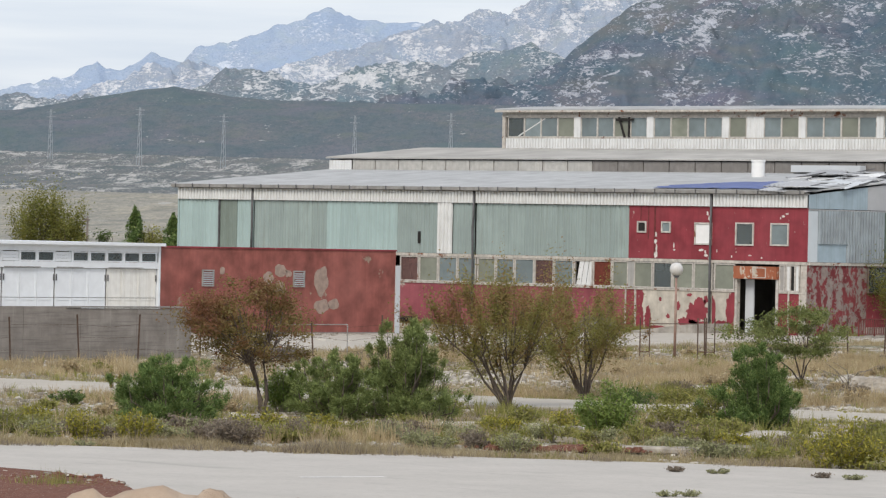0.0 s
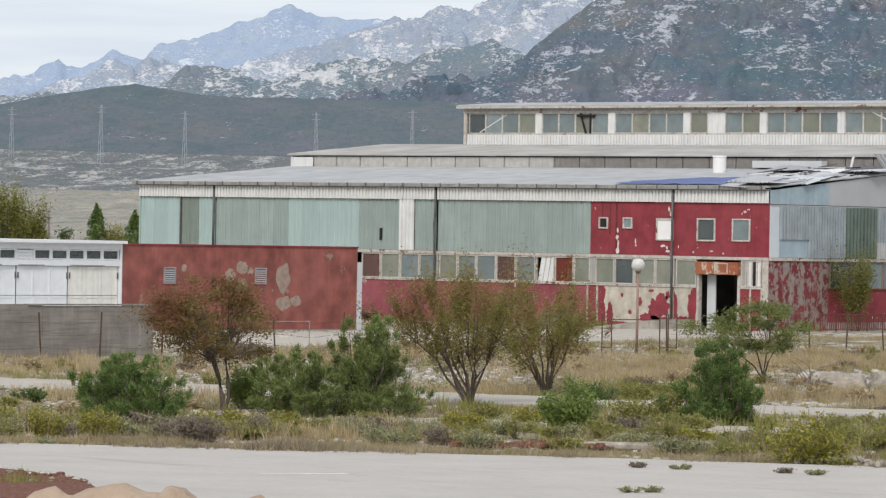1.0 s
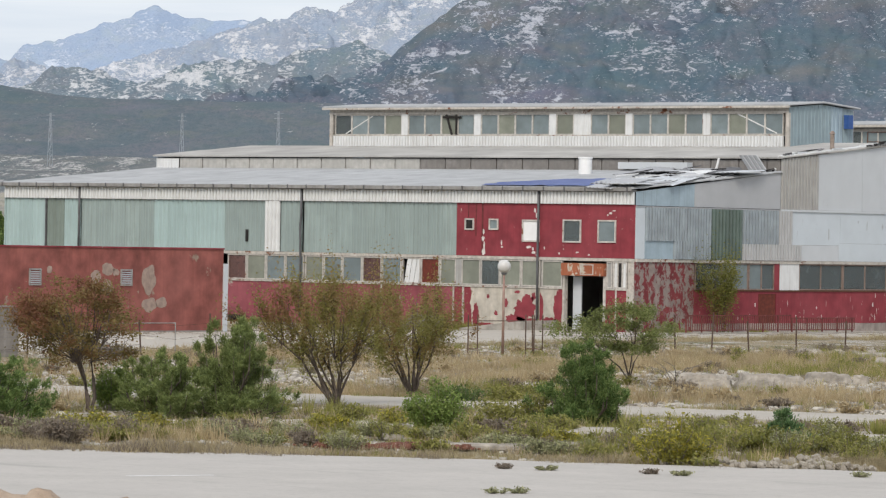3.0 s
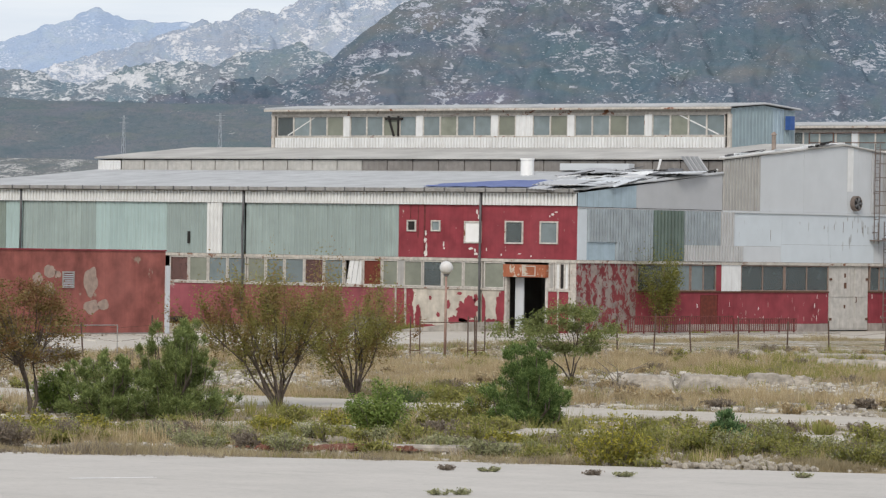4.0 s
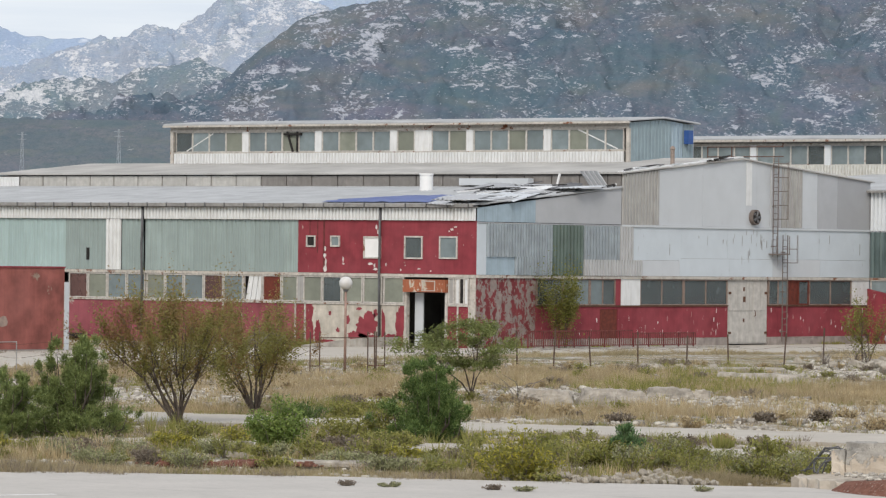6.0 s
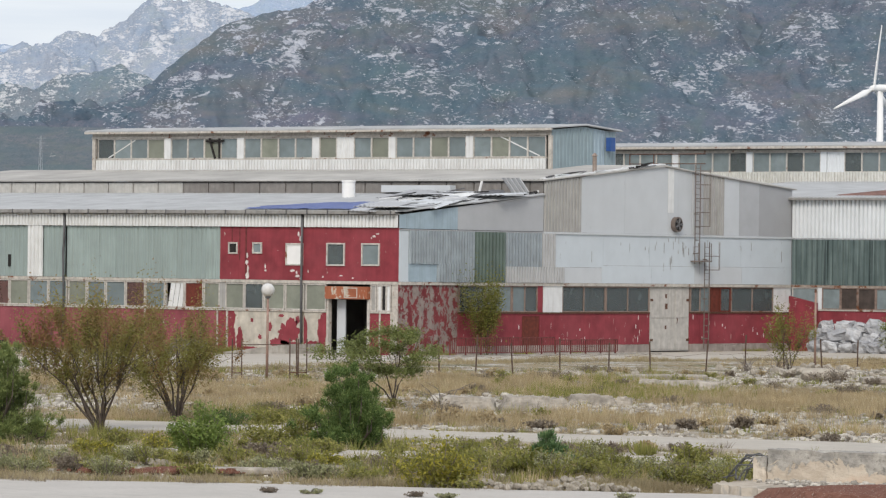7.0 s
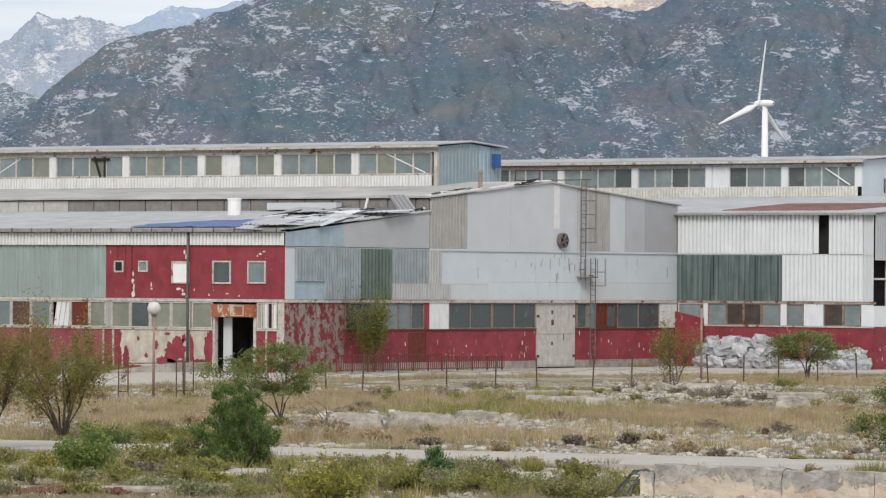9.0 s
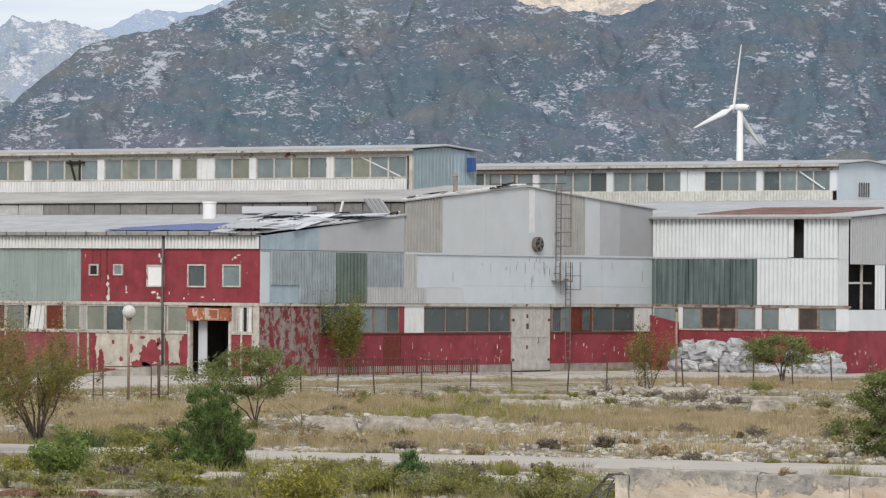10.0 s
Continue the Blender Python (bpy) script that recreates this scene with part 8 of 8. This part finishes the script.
half = rng.random(len(x)) < 0.62
tufts("tall_weeds", x[ok & half], y[ok & half], m_leaf_weed, rng, 16, 0.36, 0.45, 0.013, "upright yellow-green weeds in patches")
tufts("tall_dry_weeds", x[ok & ~half], y[ok & ~half], m_dry, rng, 14, 0.33, 0.5, 0.010, "dry stalks among the weeds")

# verge along the road
t = rng.random(4200)
vx, vy = np.interp(t, [0, 0.45, 0.8, 1], [60.7, 71.7, 83.0, 84.0]), np.interp(t, [0, 0.45, 0.8, 1], [-113.8, -106.7, -100.7, -100.0])
tufts("verge_grass", vx - rng.uniform(0.0, 3.0, 4200) * 0.62, vy + rng.uniform(0.1, 3.0, 4200) * 0.78, m_dry_pale, rng, 14, 0.22, 0.7, 0.011, "dry verge grass along the road")


def along(poly, n, out, back):
    """Places in a band along one edge line."""
    t = np.sort(rng.uniform(0, len(poly) - 1, n))
    x, y = np.interp(t, range(len(poly)), [p[0] for p in poly]), np.interp(t, range(len(poly)), [p[1] for p in poly])
    keep = np.array([noise.noise(Vector((a * 0.35, b * 0.35, out))) for a, b in zip(x, y)]) > -0.12
    return x[keep] + rng.normal(0, 0.25, keep.sum()), (y + rng.uniform(-back, out, n))[keep]


n = 900
fx, fy = rng.uniform(-4.7, 2.5, n), rng.uniform(-40, -21, n)
tufts("annex_weeds", fx, fy, m_scrub, rng, 12, 0.16, 0.8, 0.012, "dry weeds at the foot of the annex")
n = 700
rx0, ry0 = rng.uniform(-4.6, 6.0, n), rng.uniform(-42, -18, n)
for i, (edge_line, n) in enumerate(((PATH[1:6], 1300), (PATH[8:13], 1700), (STRIP[:4], 800), (STRIP[5:9], 900), (ROAD[1:6], 1500))):
    x, y = along(edge_line, n, 0.7 if i in (0, 2) else 0.3, 0.3 if i in (0, 2) else 0.7)
    pick = rng.random(len(x)) < 0.5
    tufts("edge_weeds", x[pick], y[pick], m_scrub if i == 4 else m_leaf_weed, rng, 14, 0.24, 0.6, 0.012, "low weeds along a paved edge")
    tufts("edge_grass", x[~pick], y[~pick], (m_dry_pale, m_scrub)[i % 2], rng, 14, 0.22, 0.7, 0.011, "dry grass along a paved edge")

n = 1500
fx = np.concatenate([rng.uniform(-25, -0.5, n), rng.uniform(0.25, 1.3, n)])
fy = np.concatenate([rng.uniform(-1.4, -0.25, n), rng.uniform(0.5, 33, n)])
m = np.array([noise.noise(Vector((a * 0.45, b * 0.45, 5.5))) for a, b in zip(fx, fy)]) > 0.12
tufts("wall_weeds", fx[m], fy[m], m_leaf_weed, rng, 14, 0.30, 0.6, 0.012, "weeds along the foot of the walls")
edge = np.array([(16.5, -50), (11.6, -37), (12, -23), (8.6, -8), (7.8, 0), (9.8, 8), (13, 15), (15, 27)])
s = rng.uniform(0, 7, 2600)
ex, ey = np.interp(s, range(8), edge[:, 0]), np.interp(s, range(8), edge[:, 1])
tufts("yard_edge_weeds", ex + rng.normal(0.9, 0.9, 2600), ey + rng.normal(-0.5, 0.8, 2600), m_dry_pale, rng, 13, 0.24, 0.6, 0.011, "dry weeds along the edge of the yard")


def rubble(name, x, y, size, rng, label, mat, lift=0.0):
    """Many small angular stones in one mesh."""
    base = np.array([(-1, -1, -0.5), (1, -0.9, -0.5), (1, 1, -0.5), (-0.9, 1, -0.5), (-0.7, -0.6, 0.6), (0.8, -0.7, 0.5), (0.6, 0.7, 0.7), (-0.8, 0.6, 0.45)])
    quad = np.array([(3, 2, 1, 0), (4, 5, 6, 7), (0, 1, 5, 4), (1, 2, 6, 5), (2, 3, 7, 6), (3, 0, 4, 7)])
    n = len(x)
    s = size * np.minimum(2.2, rng.lognormal(0, 0.45, n))
    a = rng.uniform(0, 2 * np.pi, n)
    v = base[None] * rng.uniform(0.7, 1.3, (n, 8, 3)) * s[:, None, None] * 0.5
    ca, sa = np.cos(a)[:, None], np.sin(a)[:, None]
    vx = v[:, :, 0] * ca - v[:, :, 1] * sa + x[:, None]
    vy = v[:, :, 0] * sa + v[:, :, 1] * ca + y[:, None]
    gz = np.array([ground_height(p, q) for p, q in zip(x, y)])
    vz = v[:, :, 2] * 0.8 + gz[:, None] + s[:, None] * 0.15 + lift
    f = (quad[None] + 8 * np.arange(n)[:, None, None]).reshape(-1, 4)
    return tagged(quick(name, np.stack([vx, vy, vz], 2).reshape(-1, 3), f, mat), label, "stones", "", "stuff")


k = Mat("pale_rubble", 0.95, 0, 0.15)
c = k.mix(k.ramp(k.island(), 0, 1), (0.23, 0.21, 0.18), (0.60, 0.56, 0.49))
m_rubble = k.colour(k.mix(k.ramp(k.noise(8, 4), 0.4, 0.7, 0, 0.3), c, (0.2, 0.18, 0.15))).bump(k.noise(20, 4), 0.4, 0.02).m
HEAPS = [(47.2, -54.2, 4, 6), (29.5, -25.3, 2.4, 4), (56.1, -58.3, 4, 7), (60.3, -74.8, 3, 1.3), (81.6, -98.8, 1.2, 0.9), (81.4, -101.0, 1.2, 0.5), (30.8, -12.7, 3, 5), (47.5, -65.7, 2.5, 5),
         (34.8, -21.0, 3, 4), (66.6, -64.6, 4, 4), (26.5, -4.2, 3, 5), (38.0, -66.0, 4, 5), (62.5, -61.5, 4, 1.5), (65.2, -67.4, 2.2, 1.3), (70.2, -69.8, 3.5, 1.3), (50.5, -40.0, 4, 4), (39.1, -58.3, 3, 2.5), (64.5, -94.5, 2.5, 1.5), (61.5, -97.5, 2.0, 1.5), (56.0, -95.5, 1.0, 1.2), (72.0, -72.0, 5, 1.2)]
xs, ys = [], []
for x, y, w, d in HEAPS:
    a, b = patch(rng, x, y, w, d, int(55 * w * d))
    xs.append(a)
    ys.append(b)
x, y = np.concatenate(xs), np.concatenate(ys)
ok = ~inside(x, y, PATH) & ~inside(x, y, ROAD)
rubble("rubble", x[ok], y[ok], 0.12, rng, "pale broken limestone rubble", m_rubble)
x, y = field(80000, rng, 21.0, 0.35, -0.02)
rubble("loose_stones", x, y, 0.07, rng, "loose small limestone pieces", m_rubble)
for x, y, w, d, n, s in ((82.8, -100.45, 0.7, 0.3, 90, 0.13), (81.9, -101.6, 0.6, 0.3, 30, 0.13), (81.6, -98.9, 0.9, 0.5, 60, 0.15), (80.9, -101.2, 1.0, 0.3, 30, 0.13), (28.6, -25.5, 1.8, 1.2, 22, 0.36), (26.2, -5.5, 2.2, 1.4, 20, 0.34), (30.5, -13.5, 2.6, 1.4, 18, 0.36)):
    rnd = random.Random(int(x * 10))
    px, py = patch(np.random.default_rng(int(x)), x, y, w, d, n)
    for a, b in zip(px, py):
        r = s * rnd.uniform(0.35, 0.8)
        lift = max(0.0, 1 - math.hypot(a - x, b - y) / (w + 0.2)) * 0.14
        stone(a, b, r, r * 0.8, r * 0.9, STONES, "pale limestone lump in a heap", "limestone heap", "rock", rnd.uniform(0, lift))

sx0, sy0 = patch(np.random.default_rng(14), 87.6, -99.6, 2.2, 0.8, 420)
ok = inside(sx0, sy0, [(85.2, -99.5), (84.9, -98.3), (96, -97.5), (97, -101.5), (87.6, -100.7)])
rubble("base_stones", sx0[ok], sy0[ok], 0.06, rng, "small stones on the red gravel of the slab", m_rubble, 0.33)
bx0, by0 = patch(np.random.default_rng(9), 76.4, -120.9, 2.0, 1.7, 3600)
ok = np.hypot(bx0 - 75.0, by0 + 124.1) < 5.9
bx0, by0 = bx0[ok], by0[ok]
rubble("gravel_stones", bx0[::5], by0[::5], 0.06, rng, "broken pale stones on the gravel bank", m_rubble, 0.13)
rubble("gravel_clods", bx0, by0, 0.055, rng, "crumbled dark red stones on the gravel bank", m_red_gravel, 0.13)
bm_x, bm_y = patch(np.random.default_rng(10), 78.6, -120.6, 1.3, 0.9, 90)
tufts("gravel_weeds", bm_x, bm_y, m_leaf_weed, rng, 14, 0.3, 0.6, 0.012, "weeds on the gravel bank")

rubble("yard_debris", rx0, ry0, 0.13, rng, "broken bits of concrete scattered in the yard", m_rubble)

ex0, ey0 = patch(np.random.default_rng(12), 72.4, -100.9, 1.3, 0.5, 420)
rubble("earth_clods", ex0, ey0, 0.11, rng, "crumbled clods of dark red earth", m_red_gravel, 0.05)

# grit, twigs and faded marks on the road
t, u = rng.random(420), rng.random(420)
gx, gy = 60 + 42 * t, -112.5 + 11.5 * t - 7.0 * u * u
rubble("road_grit", gx, gy, 0.045, rng, "grit and small stones on the road", m_rubble)
m_mark = plain("worn_white_road_paint", (0.78, 0.77, 0.75), 0.85, 0, 0.25, 5.0)
for x0, y0, x1, y1 in ((77.87, -114.52, 78.45, -112.95),):
    d = Vector((x1 - x0, y1 - y0, 0))
    n = Vector((-d.y, d.x, 0)).normalized() * 0.11
    bm = bmesh.new()
    vs = [bm.verts.new((x0 + d.x * k + n.x * s, y0 + d.y * k + n.y * s, 0.034)) for k, s in ((0, -1), (0.3, -1.2), (0.7, -0.8), (1, -1), (1, 1), (0.6, 0.8), (0.25, 1.1), (0, 1))]
    bm.faces.new(vs)
    ob = link("road_mark", bm, m_mark)
    tagged(ob, "worn white dash painted on the road", "road marking", "road dashes", "structure")
